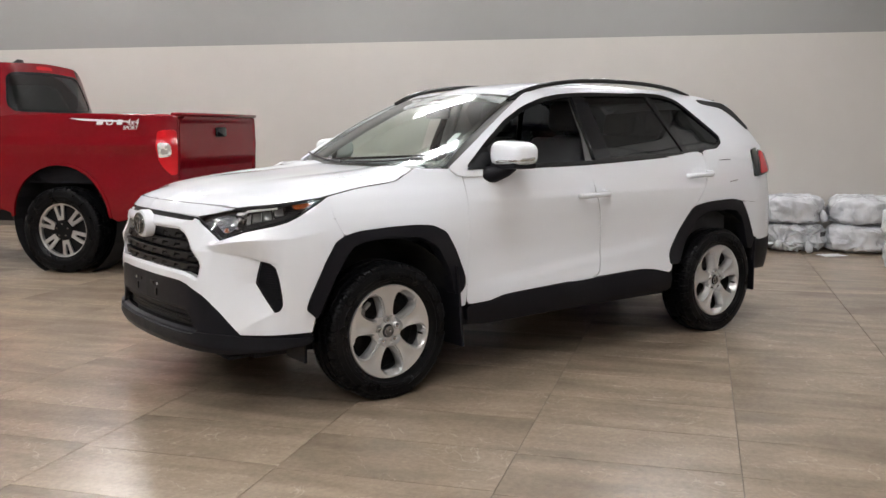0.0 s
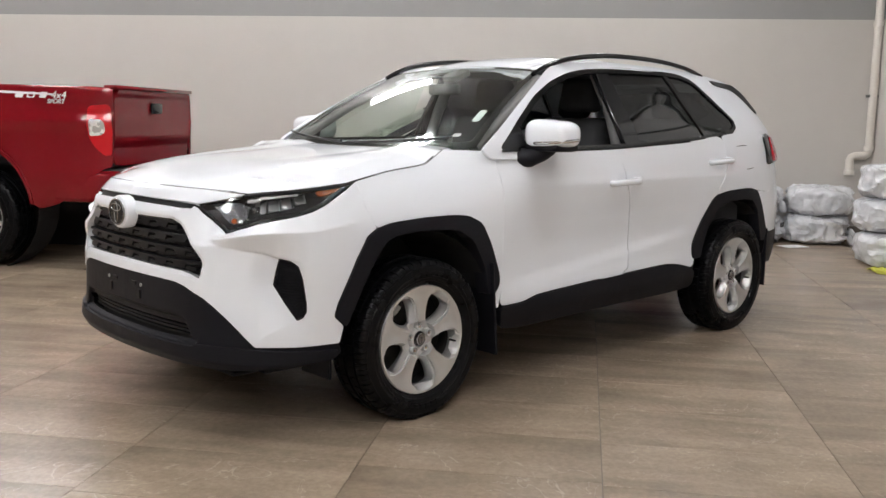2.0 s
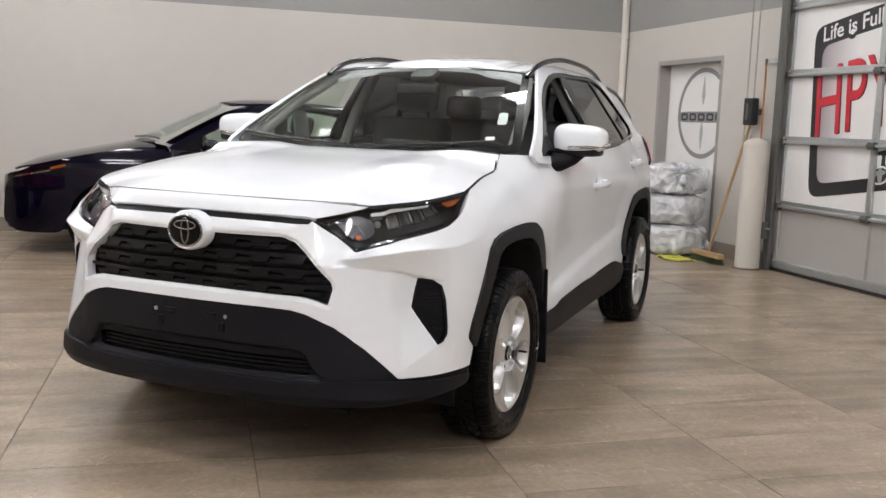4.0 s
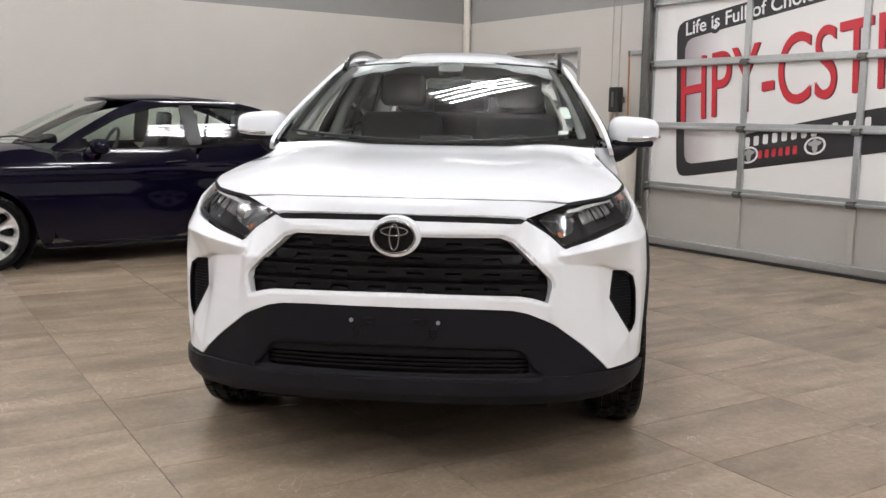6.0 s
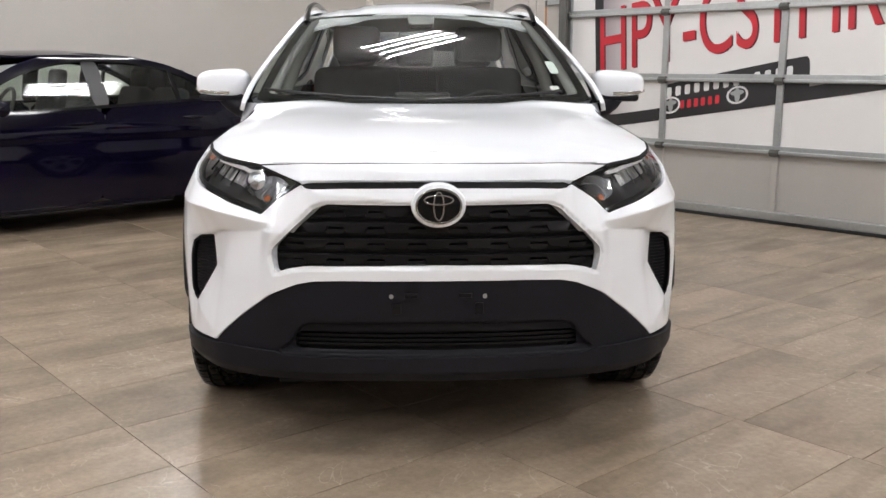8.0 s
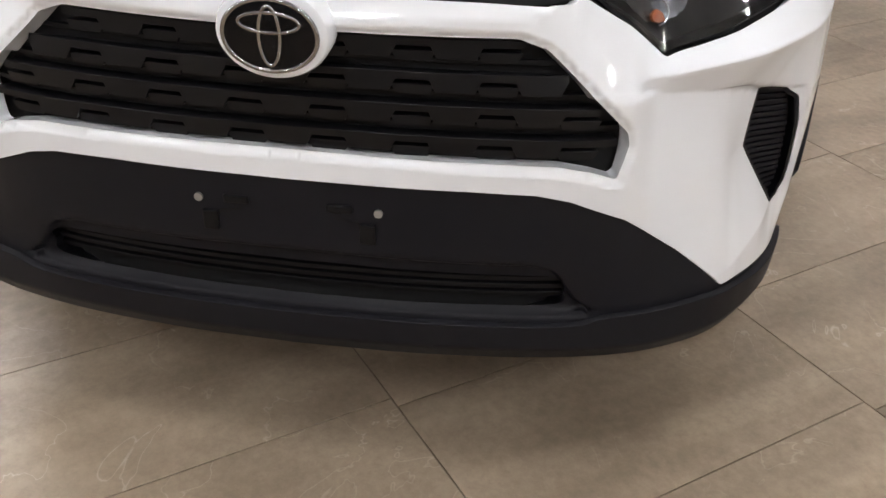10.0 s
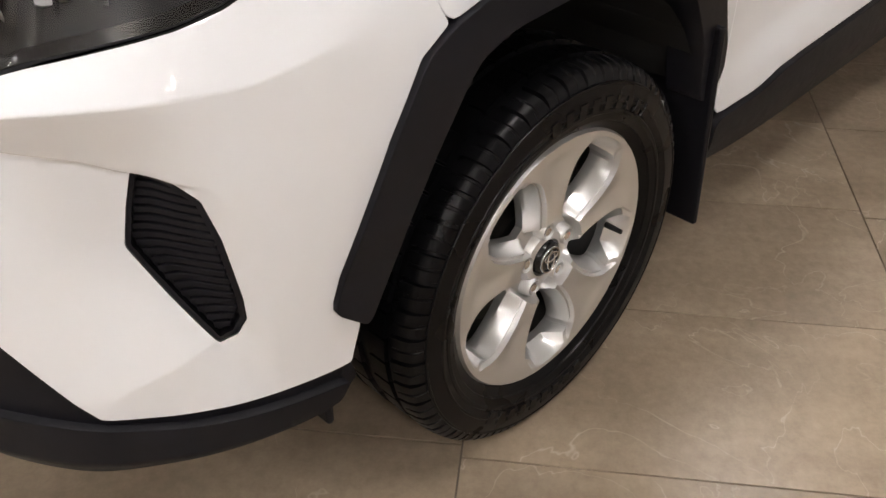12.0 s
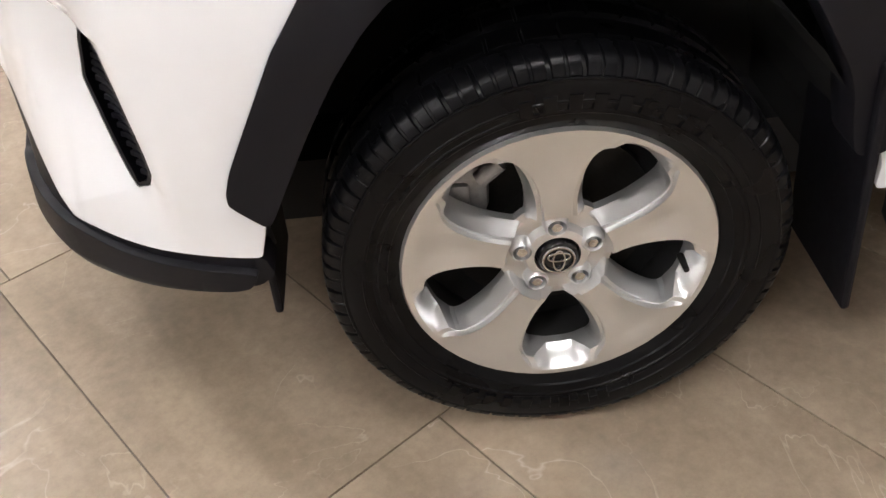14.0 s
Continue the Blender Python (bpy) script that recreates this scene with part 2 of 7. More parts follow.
T = 0.2
PALE, GREY = "pale warm grey painted wall of the hall", "darker grey painted upper band of the wall"
wall_piece("wall_east", BACK, SIDE - T, 0, BACK + T, FAR_Y, SPLIT, WALL_PAINT, PALE)
wall_piece("wall_east_band", BACK + 0.001, SIDE - T, SPLIT, BACK + T, FAR_Y, CEIL, BAND_PAINT, GREY)
for n, (a, b, z0, z1, mat) in enumerate((
        (BACK, MAN_L, 0, SPLIT, WALL_PAINT), (MAN_L, MAN_R, MAN_H, SPLIT, WALL_PAINT), (MAN_R, DOOR_L, 0, SPLIT, WALL_PAINT),
        (BACK, DOOR_L, SPLIT, CEIL, BAND_PAINT), (DOOR_L, DOOR_R, DOOR_H, CEIL, BAND_PAINT), (DOOR_R, FAR_X, 0, SPLIT, WALL_PAINT), (DOOR_R, FAR_X, SPLIT, CEIL, BAND_PAINT))):
    wall_piece("wall_south_%d" % (n + 1), b, SIDE - T, z0, a, SIDE, z1, mat, PALE if mat is WALL_PAINT else GREY)
wall_piece("wall_north", FAR_X, FAR_Y, 0, BACK + T, FAR_Y + T, CEIL, WALL_PAINT, PALE)
wall_piece("wall_west", FAR_X - T, SIDE - T, 0, FAR_X, FAR_Y + T, CEIL, WALL_PAINT, PALE)
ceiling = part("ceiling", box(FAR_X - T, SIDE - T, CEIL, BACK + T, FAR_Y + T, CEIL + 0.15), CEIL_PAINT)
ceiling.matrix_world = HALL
tagged(ceiling, "grey painted ceiling high over the hall", "ceiling", kind="structure")

# skirting along the two walls
for n, (x0, y0, x1, y1) in enumerate(((BACK - 0.012, SIDE, BACK, FAR_Y), (MAN_L + 0.0, SIDE, BACK, SIDE + 0.012), (DOOR_L, SIDE, MAN_R, SIDE + 0.012))):
    ob = part("baseboard_%d" % (n + 1), box(x0, y0, 0, x1, y1, 0.15, 0.004), SKIRT_PAINT)
    ob.matrix_world = HALL
    tagged(ob, "dark brown-grey tiled skirting at the foot of the wall", "skirting", kind="structure")

# ---- ceiling lights: open four-tube fittings, lengthwise with the overhead-door wall ----
FIX_STEEL = plain("white_enamel", (0.8, 0.8, 0.78), 0.4, grain=0.02, scale=30)


def ceiling_light():
    top = thing("ceiling_light", "white open fluorescent fitting with four bright tubes", "ceiling light", group="ceiling lights")
    for e in (-1, 1):
        part("end_channel", box(-0.27, e * 0.61 - 0.02, 0.0, 0.27, e * 0.61 + 0.02, 0.06, 0.006), FIX_STEEL, top)
        part("hanger", rod((0, e * 0.61, 0.06), (0, e * 0.61, CEIL - LIGHT_Z), 0.006, 8), STEEL, top)
    for k in range(4):
        x = -0.21 + 0.14 * k
        part("holder", box(x - 0.014, -0.6, 0.03, x + 0.014, 0.6, 0.055, 0.003), FIX_STEEL, top)
        part("tube", rod((x, -0.575, 0.008), (x, 0.575, 0.008), 0.017, 6), TUBE, top)
    return top


LIGHT_Z = 4.6
lamp = ceiling_light()
# guessed grid; row i = -3 is unseen, added to brighten the car
spots = [(-4.1 + 3.8 * i, 2.856 + 3.72 * j) for i in range(-3, 2) for j in range(4) if i + 4 >= j]
lamp.matrix_basis = HALL @ pose(*spots[0], LIGHT_Z)
for x, y in spots[1:]:
    copy_thing(lamp, HALL @ pose(x, y, LIGHT_Z))

# ---- smooth shapes from few numbers ----
def curve_through(points, per=24, closed=False):
    """Dense points of a smooth curve through the given ones."""
    p = np.array(points, float)
    n = len(p)
    get = (lambda i: p[i % n]) if closed else (lambda i: p[i] if 0 <= i < n else (2 * p[0] - p[1] if i < 0 else 2 * p[-1] - p[-2]))
    out = []
    for i in range(n if closed else n - 1):
        a, b, c, d = get(i - 1), get(i), get(i + 1), get(i + 2)
        for k in range(per):
            t = k / per
            out.append(0.5 * (2 * b + (c - a) * t + (2 * a - 5 * b + 4 * c - d) * t * t + (3 * b - a - 3 * c + d) * t ** 3))
    if not closed:
        out.append(p[-1])
    return np.array(out)


def graph(*rows):
    """A smooth function of one number through rows of (x, y): no overshoot."""
    xs, ys = np.array([r[0] for r in rows], float), np.array([r[1] for r in rows], float)
    h, d = np.diff(xs), np.diff(ys) / np.diff(xs)
    m = np.zeros(len(xs))
    m[1:-1] = np.where(d[:-1] * d[1:] > 0, 2 * d[:-1] * d[1:] / np.where(d[:-1] + d[1:] == 0, 1, d[:-1] + d[1:]), 0)
    m[0], m[-1] = d[0], d[-1]

    def f(x):
        x = np.clip(np.asarray(x, float), xs[0], xs[-1])
        i = np.clip(np.searchsorted(xs, x) - 1, 0, len(h) - 1)
        t = (x - xs[i]) / h[i]
        return ((2 * t ** 3 - 3 * t ** 2 + 1) * ys[i] + (t ** 3 - 2 * t ** 2 + t) * h[i] * m[i] + (3 * t ** 2 - 2 * t ** 3) * ys[i + 1] + (t ** 3 - t ** 2) * h[i] * m[i + 1])
    return f


def ease(x, a, b):
    t = np.clip((np.asarray(x, float) - a) / (b - a), 0, 1)
    return t * t * (3 - 2 * t)


def inside_by(px, py, poly):
    """How far points lie inside a polygon (outside: minus)."""
    poly = np.asarray(poly, float)
    best, odd = np.full(np.shape(px), 1e9), np.zeros(np.shape(px), bool)
    for (x0, y0), (x1, y1) in zip(poly, np.roll(poly, -1, 0)):
        dx, dy = x1 - x0, y1 - y0
        t = np.clip(((px - x0) * dx + (py - y0) * dy) / (dx * dx + dy * dy + 1e-12), 0, 1)
        best = np.minimum(best, np.hypot(px - x0 - t * dx, py - y0 - t * dy))
        odd ^= ((y0 > py) != (y1 > py)) & (px < (x1 - x0) * (py - y0) / (y1 - y0 if y1 != y0 else 1e-12) + x0)
    return np.where(odd, best, -best)


# ---- the white car's outer skin: s runs round the plan from the middle of the nose, z is height ----
PLAN = curve_through([(-0.925, 0), (-0.92, 0.2), (-0.902, 0.385), (-0.875, 0.53), (-0.84, 0.64), (-0.785, 0.75), (-0.708, 0.816), (-0.615, 0.866), 
                      (-0.5, 0.9), (-0.4, 0.911), (-0.2, 0.916), (0.3, 0.912), (1.5, 0.905), (2.5, 0.908), (3, 0.9), (3.25, 0.875), (3.45, 0.8), (3.57, 0.66), (3.64, 0.4), (3.66, 0)])
ARC = np.r_[0, np.cumsum(np.hypot(*np.diff(PLAN, axis=0).T))]
ARC = np.where(ARC < 1.4010, ARC * 0.97958, ARC - 0.0286)   # s runs a little shorter than the true length round the corner


def at_x(x):
    """s on the side for a place along the car."""
    return np.interp(x, PLAN[:, 0], ARC)


# the nose and its corner, as lines of the bumper's facets: each one's height and its depth behind the plan, along s
FACETS = [(graph(*zs), graph(*ds)) for zs, ds in (
    (((0, 0.24), (1.3, 0.24)), ((0, -0.05), (0.8, -0.07), (1.3, -0.08))),
    (((0, 0.295), (1.3, 0.295)), ((0, -0.016), (0.6, -0.022), (0.8, -0.038), (1.3, -0.03))),
    (((0, 0.335), (1.3, 0.335)), ((0, 0.008), (0.6, 0.0), (0.795, -0.018), (0.95, -0.014), (1.14, -0.01), (1.3, -0.01))),
    (((0, 0.4), (1.3, 0.4)), ((0, 0.006), (0.4, 0.004), (0.6, -0.006), (0.795, -0.024), (0.9, -0.018), (1.0, -0.01), (1.14, -0.004), (1.3, -0.002))),
    (((0, 0.43), (0.8, 0.432), (0.838, 0.451), (0.902, 0.482), (0.962, 0.506), (0.99, 0.513), (1.05, 0.495), (1.3, 0.485)),
     ((0, 0.005), (0.4, 0.002), (0.6, -0.009), (0.75, -0.024), (0.8, -0.026), (0.838, -0.023), (0.902, -0.022), (0.962, -0.026), (0.99, -0.02), (1.03, -0.004), (1.3, 0.0))),
    (((0, 0.655), (0.45, 0.668), (0.528, 0.66), (0.6, 0.628), (0.7, 0.634), (0.865, 0.645), (0.93, 0.59), (0.985, 0.535), (1.05, 0.505), (1.3, 0.49)),
     ((0, 0.0), (0.45, 0.0), (0.528, -0.006), (0.6, -0.028), (0.7, -0.046), (0.865, -0.074), (0.93, -0.055), (0.985, -0.024), (1.03, -0.004), (1.3, 0.0))),
    (((0, 0.79), (0.45, 0.79), (0.56, 0.792), (0.62, 0.786), (0.7, 0.7785), (0.76, 0.7755), (0.82, 0.7685), (0.89, 0.7485), (0.97, 0.738), (1.03, 0.728), (1.3, 0.71)),
     ((0, -0.004), (0.45, -0.006), (0.535, -0.012), (0.6, -0.056), (0.687, -0.07), (0.8, -0.082), (0.894, -0.078), (0.95, -0.036), (1.0, -0.006), (1.3, 0.0))),
    (((0, 0.795), (0.45, 0.795), (0.56, 0.797), (0.62, 0.79), (0.7, 0.7815), (0.76, 0.7785), (0.82, 0.7715), (0.89, 0.753), (0.97, 0.743), (1.03, 0.733), (1.3, 0.715)),
     ((0, -0.004), (0.45, -0.006), (0.535, -0.014), (0.576, -0.05), (0.62, -0.058), (0.687, -0.068), (0.8, -0.07), (0.894, -0.058), (0.96, -0.022), (1.01, -0.005), (1.3, 0.0))),
    (((0, 0.802), (0.45, 0.804), (0.59, 0.82), (0.68, 0.835), (0.75, 0.846), (0.82, 0.853), (0.89, 0.856), (0.96, 0.857), (1.03, 0.859), (1.1, 0.87), (1.2, 0.885), (1.3, 0.9)),
     ((0, -0.004), (0.45, -0.01), (0.53, -0.024), (0.576, -0.048), (0.645, -0.043), (0.75, -0.032), (0.85, -0.022), (1.0, -0.01), (1.14, -0.006), (1.3, -0.012))),
    (((0, 0.9), (0.38, 0.92), (0.455, 0.95), (0.54, 0.893), (0.612, 0.839), (0.69, 0.862), (0.8, 0.886), (0.89, 0.904), (0.975, 0.92), (1.035, 0.935), (1.09, 0.958), (1.2, 0.99), (1.3, 1.01)),
     ((0, -0.014), (0.38, -0.028), (0.455, -0.07), (0.54, -0.08), (0.612, -0.088), (0.73, -0.085), (0.86, -0.068), (1.02, -0.046), (1.12, -0.05), (1.3, -0.066))),
    (((0, 1.0), (0.697, 1.0), (1.12, 1.02), (1.3, 1.045)), ((0, -0.055), (0.3, -0.075), (0.45, -0.115), (0.55, -0.146), (0.697, -0.178), (0.85, -0.15), (1.0, -0.118), (1.14, -0.1), (1.3, -0.092))),
    (((0, 1.1), (1.3, 1.12)), ((0, -0.17), (0.45, -0.23), (0.697, -0.29), (1.0, -0.22), (1.3, -0.15))))]


def nose_depth(a, z):
    """Straight from facet line to facet line up the nose, with softly rounded edges."""
    def exact(h):
        zz = np.stack([f(a) for f, _ in FACETS])
        dd = np.stack([g(a) for _, g in FACETS])
        out = dd[0] + 0 * h
        for k in range(len(FACETS) - 1):
            u = np.clip((h - zz[k]) / np.maximum(zz[k + 1] - zz[k], 1e-4), 0, 1)
            out = np.where(h > zz[k], dd[k] + (dd[k + 1] - dd[k]) * u, out)
        return out
    return (exact(z - 0.003) + 2 * exact(z) + exact(z + 0.003)) / 4


FENDER_Z = graph((0.24, -0.08), (0.3, -0.03), (0.38, -0.004), (0.5, 0.0), (0.72, 0.0), (0.82, -0.004), (0.9, -0.018), (0.96, -0.04), (1.0, -0.062), (1.043, -0.09), (1.08, -0.122), (1.17, -0.19))
DOOR_Z = graph((0.24, -0.08), (0.31, -0.03), (0.42, -0.004), (0.47, -0.006), (0.56, -0.02), (0.68, -0.027), (0.8, -0.018), (0.92, -0.004), (0.985, 0.0), (1.03, -0.008), (1.1, -0.024), (1.17, -0.045), (1.26, -0.08), (1.35, -0.125))
REAR_Z = graph((0.24, -0.1), (0.31, -0.05), (0.42, -0.015), (0.55, 0.0), (0.8, 0.0), (0.9, -0.01), (1.0, -0.02), (1.1, -0.04), (1.2, -0.075), (1.35, -0.16), (1.5, -0.3), (1.65, -0.42))


def skin(s, z, sink=0.0):
    """Points of the skin. Negative s: the car's right side."""
    s, z = np.broadcast_arrays(np.asarray(s, float), np.asarray(z, float))
    a = np.abs(s)
    x, y = np.interp(a, ARC, PLAN[:, 0]), np.interp(a, ARC, PLAN[:, 1])
    e = 0.02
    tx = np.interp(a + e, ARC, PLAN[:, 0]) - np.interp(a - e, ARC, PLAN[:, 0])
    ty = np.interp(a + e, ARC, PLAN[:, 1]) - np.interp(a - e, ARC, PLAN[:, 1])
    tx = np.where(a < e, 0, tx)
    ln = np.hypot(tx, ty)
    nx, ny = -ty / ln, tx / ln
    w2, w3, w4 = ease(a, 1.08, 1.3), ease(a, 1.75, 2.4), ease(a, 4.0, 4.9)
    off = FENDER_Z(z)
    near = a < 1.3
    if np.any(near):
        off = np.array(off)
        off[near] = nose_depth(a[near], z[near]) * (1 - w2[near]) + off[near] * w2[near]
    off = off * (1 - w3) + DOOR_Z(z) * w3
    off = off * (1 - w4) + REAR_Z(z) * w4
    off = off + shaping(a, z) - sink
    return np.stack([x + nx * off, -np.sign(s) * np.abs(y + ny * off) * np.where(s == 0, 0, 1), z], -1)


def shaping(a, z):
    return 0.0


# ---- curved panels: an outline laid on a shaped surface ----
from mathutils.geometry import delaunay_2d_cdt


def soften(loop, rounds=2, cut=0.14):
    """Rounds the corners of a closed outline a little."""
    p = np.asarray(loop, float)
    for _ in range(rounds):
        q = np.roll(p, -1, 0)
        p = np.stack([p + (q - p) * cut, q + (p - q) * cut], 1).reshape(-1, 2)
    return p


def shrink(loop, d):
    """An outline drawn in by d all round."""
    p = np.asarray(loop, float)
    area = np.sum(p[:, 0] * np.roll(p[:, 1], -1) - np.roll(p[:, 0], -1) * p[:, 1])
    a, b = p - np.roll(p, 1, 0), np.roll(p, -1, 0) - p
    a, b = a / (np.linalg.norm(a, axis=1)[:, None] + 1e-9), b / (np.linalg.norm(b, axis=1)[:, None] + 1e-9)
    t = a + b
    t /= np.linalg.norm(t, axis=1)[:, None] + 1e-9
    n = np.stack([-t[:, 1], t[:, 0]], 1) * (1 if area > 0 else -1)
    return p + n * d


def fine(loop, step):
    """The outline with more points on it."""
    out = []
    for a, b in zip(loop, np.roll(loop, -1, 0)):
        n = max(1, int(math.ceil(np.hypot(*(b - a)) / step)))
        out += [a + (b - a) * k / n for k in range(n)]
    return np.array(out)


def mirrored(loop):
    p = np.asarray(loop, float).copy()
    p[:, 0] *= -1
    return p[::-1]


def both_sides(half):
    """A closed outline over the middle line from its half, which begins and ends on it."""
    p = np.asarray(half, float)
    q = p[::-1].copy()
    q[:, 0] *= -1
    return np.r_[p, [r for r in q if abs(r[0]) > 1e-6]]


def panel(name, outline, fmap, mat, parent=None, step=0.025, holes=(), flange=0.018, gap=0.0015, label="", flip=False, lift=0.0, round_=True, lines=()):
    """One sheet part: the outline (and holes in it) in the surface's own two numbers, laid on fmap, with its edges turned in."""
    loops = [np.asarray(outline, float)] + [np.asarray(h, float) for h in holes]
    if round_:
        loops = [soften(l) for l in loops]
    area = lambda p: np.sum(p[:, 0] * np.roll(p[:, 1], -1) - np.roll(p[:, 0], -1) * p[:, 1])
    loops = [l if area(l) > 0 else l[::-1] for l in loops]
    loops = [shrink(l, gap if k == 0 else -gap) for k, l in enumerate(loops)]
    loops = [fine(l, step * 0.8) for l in loops]
    lo, hi = loops[0].min(0), loops[0].max(0)
    gx, gy = np.meshgrid(np.arange(lo[0] + step / 2, hi[0], step), np.arange(lo[1] + step / 2, hi[1], step))
    gx[1::2] += step / 2
    gx, gy = gx.ravel(), gy.ravel()
    ok = inside_by(gx, gy, loops[0]) > step * 0.4
    for h in loops[1:]:
        ok &= inside_by(gx, gy, h) < -step * 0.4
    runs = []
    for line in lines:
        q = np.asarray(line, float)
        clear = inside_by(q[:, 0], q[:, 1], loops[0]) > step * 0.5
        for h in loops[1:]:
            clear &= inside_by(q[:, 0], q[:, 1], h) < -step * 0.5
        ends = np.flatnonzero(np.diff(np.r_[0, clear.astype(int), 0]))
        runs += [q[a:b] for a, b in zip(ends[::2], ends[1::2]) if b - a > 1]
    for q in runs:
        for x, y in q:
            ok &= np.hypot(gx - x, gy - y) > step * 0.55
    pts = np.r_[tuple(loops) + tuple(runs) + (np.stack([gx[ok], gy[ok]], 1),)]
    edges, at = [], 0
    for l in loops:
        edges += [(at + k, at + (k + 1) % len(l)) for k in range(len(l))]
        at += len(l)
    for q in runs:
        edges += [(at + k, at + k + 1) for k in range(len(q) - 1)]
        at += len(q)
    res = delaunay_2d_cdt([Vector(p) for p in pts], edges, [list(range(len(loops[0])))], 1, 1e-6)
    uv = np.array([(v.x, v.y) for v in res[0]])
    tri = np.array([f for f in res[2] if len(f) == 3])
    mid = uv[tri].mean(1)
    keep = np.ones(len(tri), bool)
    for h in loops[1:]:
        keep &= inside_by(mid[:, 0], mid[:, 1], h) < 0
    tri = tri[keep]

    def placed(q):
        e = 0.002
        p = fmap(q[:, 0], q[:, 1])
        du = fmap(q[:, 0] + e, q[:, 1]) - fmap(q[:, 0] - e, q[:, 1])
        dv = fmap(q[:, 0], q[:, 1] + e) - fmap(q[:, 0], q[:, 1] - e)
        n = np.cross(du, dv)
        n /= np.linalg.norm(n, axis=1)[:, None] + 1e-12
        n = -n if flip else n
        return p + n * lift, n
    P, N = placed(uv)
    V, NN, F = [P], [N], [tri[:, ::-1] if flip else tri]
    at = len(P)
    if flange:
        for l in loops:
            p, n = placed(l)
            t = np.roll(p, -1, 0) - np.roll(p, 1, 0)
            side = np.cross(t, n) * (-1 if flip else 1)
            side /= np.linalg.norm(side, axis=1)[:, None] + 1e-12
            m = len(l)
            r = min(0.0025, flange / 3)
            V += [p, p - n * r + side * r * 0.4, p - n * flange]
            NN += [n, (n * 0.4 + side), side]
            k = np.arange(m)
            j = (k + 1) % m
            for a in (0, m):
                q = np.stack([at + a + k, at + a + m + k, at + a + m + j, at + a + j], 1)
                q = q[:, ::-1] if flip else q
                F += [q[:, :3], q[:, [0, 2, 3]]]
            at += 3 * m
    V, NN, F = np.concatenate(V), np.concatenate(NN), np.concatenate(F)
    me = bpy.data.meshes.new(name)
    me.from_pydata(V.tolist(), [], F.tolist())
    me.materials.append(mat)
    me.shade_smooth()
    me.update()
    NN = NN / (np.linalg.norm(NN, axis=1)[:, None] + 1e-12)
    me.normals_split_custom_set_from_vertices(NN.tolist())
    ob = new(name, me)
    if parent is not None:
        ob.parent = parent
    if label:
        ob["label"] = label
    return ob

# ---- materials of the cars ----
BLACK_GLOSS = plain("gloss_black", (0.005, 0.005, 0.006), 0.1, coat=0.0, spec=0.4)
GRILLE_BLACK = plain("grille_black", (0.004, 0.004, 0.005), 0.4, spec=0.2)
# colour stands in for shade in wells, gaps and openings; also the undersides
SHADOW_BLACK = plain("shade_black", (0.026, 0.026, 0.027), 0.9, spec=0.1)
RUBBER = plain("tyre_rubber", (0.0032, 0.0033, 0.004), 0.3, grain=0.2, scale=220, bump=0.0003, blotch=0.2, spec=0.14)
ALLOY = plain("silver_alloy", (0.68, 0.685, 0.69), 0.3, 0.8, grain=0.03, scale=500, coat=0.25)
DARK_CHROME = plain("badge_chrome", (0.36, 0.36, 0.37), 0.16, 1.0)
CHROME = plain("chrome", (0.75, 0.76, 0.78), 0.06, 1.0)
# disc and barrel colours darkened for the shade behind the spokes
DISC = plain("brake_disc", (0.045, 0.042, 0.04), 0.5, 0.9, grain=0.2, scale=150)
BARREL = plain("shaded_rim_barrel", (0.12, 0.12, 0.12), 0.4, 0.75, grain=0.1, scale=90)
CAST = plain("cast_iron", (0.36, 0.36, 0.36), 0.5, 0.6, grain=0.3, scale=120, bump=0.0006)
LENS = glass("clear_lens", (0.92, 0.93, 0.95))
SCREEN = glass("windscreen_glass", (0.9, 0.95, 0.91))
DARK_GLASS = glass("privacy_glass", (0.05, 0.055, 0.06))
SIDE_GLASS = glass("tinted_glass", (0.84, 0.92, 0.86))
AMBER = plain("amber_plastic", (0.32, 0.07, 0.01), 0.2)
FACET_DARK = plain("dark_reflector", (0.1, 0.1, 0.105), 0.25, 1.0)
LAMP_BLACK = plain("lamp_black", (0.075, 0.075, 0.08), 0.34, 0.6, grain=0.2, scale=180, bump=0.0006)
FACET = plain("faceted_reflector", (0.36, 0.36, 0.36), 0.3, 1.0)
DISH = plain("satin_reflector", (0.6, 0.6, 0.6), 0.28, 1.0, grain=0.25, scale=260, bump=0.0006)
RED_LENS = plain("red_lens", (0.5, 0.008, 0.014), 0.1, blotch=0.25)
CABIN = plain("cabin_black_cloth", (0.03, 0.03, 0.032), 0.85, grain=0.3, scale=200, bump=0.0006)
CABIN_GREY = plain("cabin_grey_trim", (0.24, 0.24, 0.235), 0.7, grain=0.1, scale=120)
STICKER = plain("pale_sticker", (0.62, 0.68, 0.66), 0.5)
WHITE_MARK = plain("white_marking", (0.8, 0.8, 0.8), 0.5)

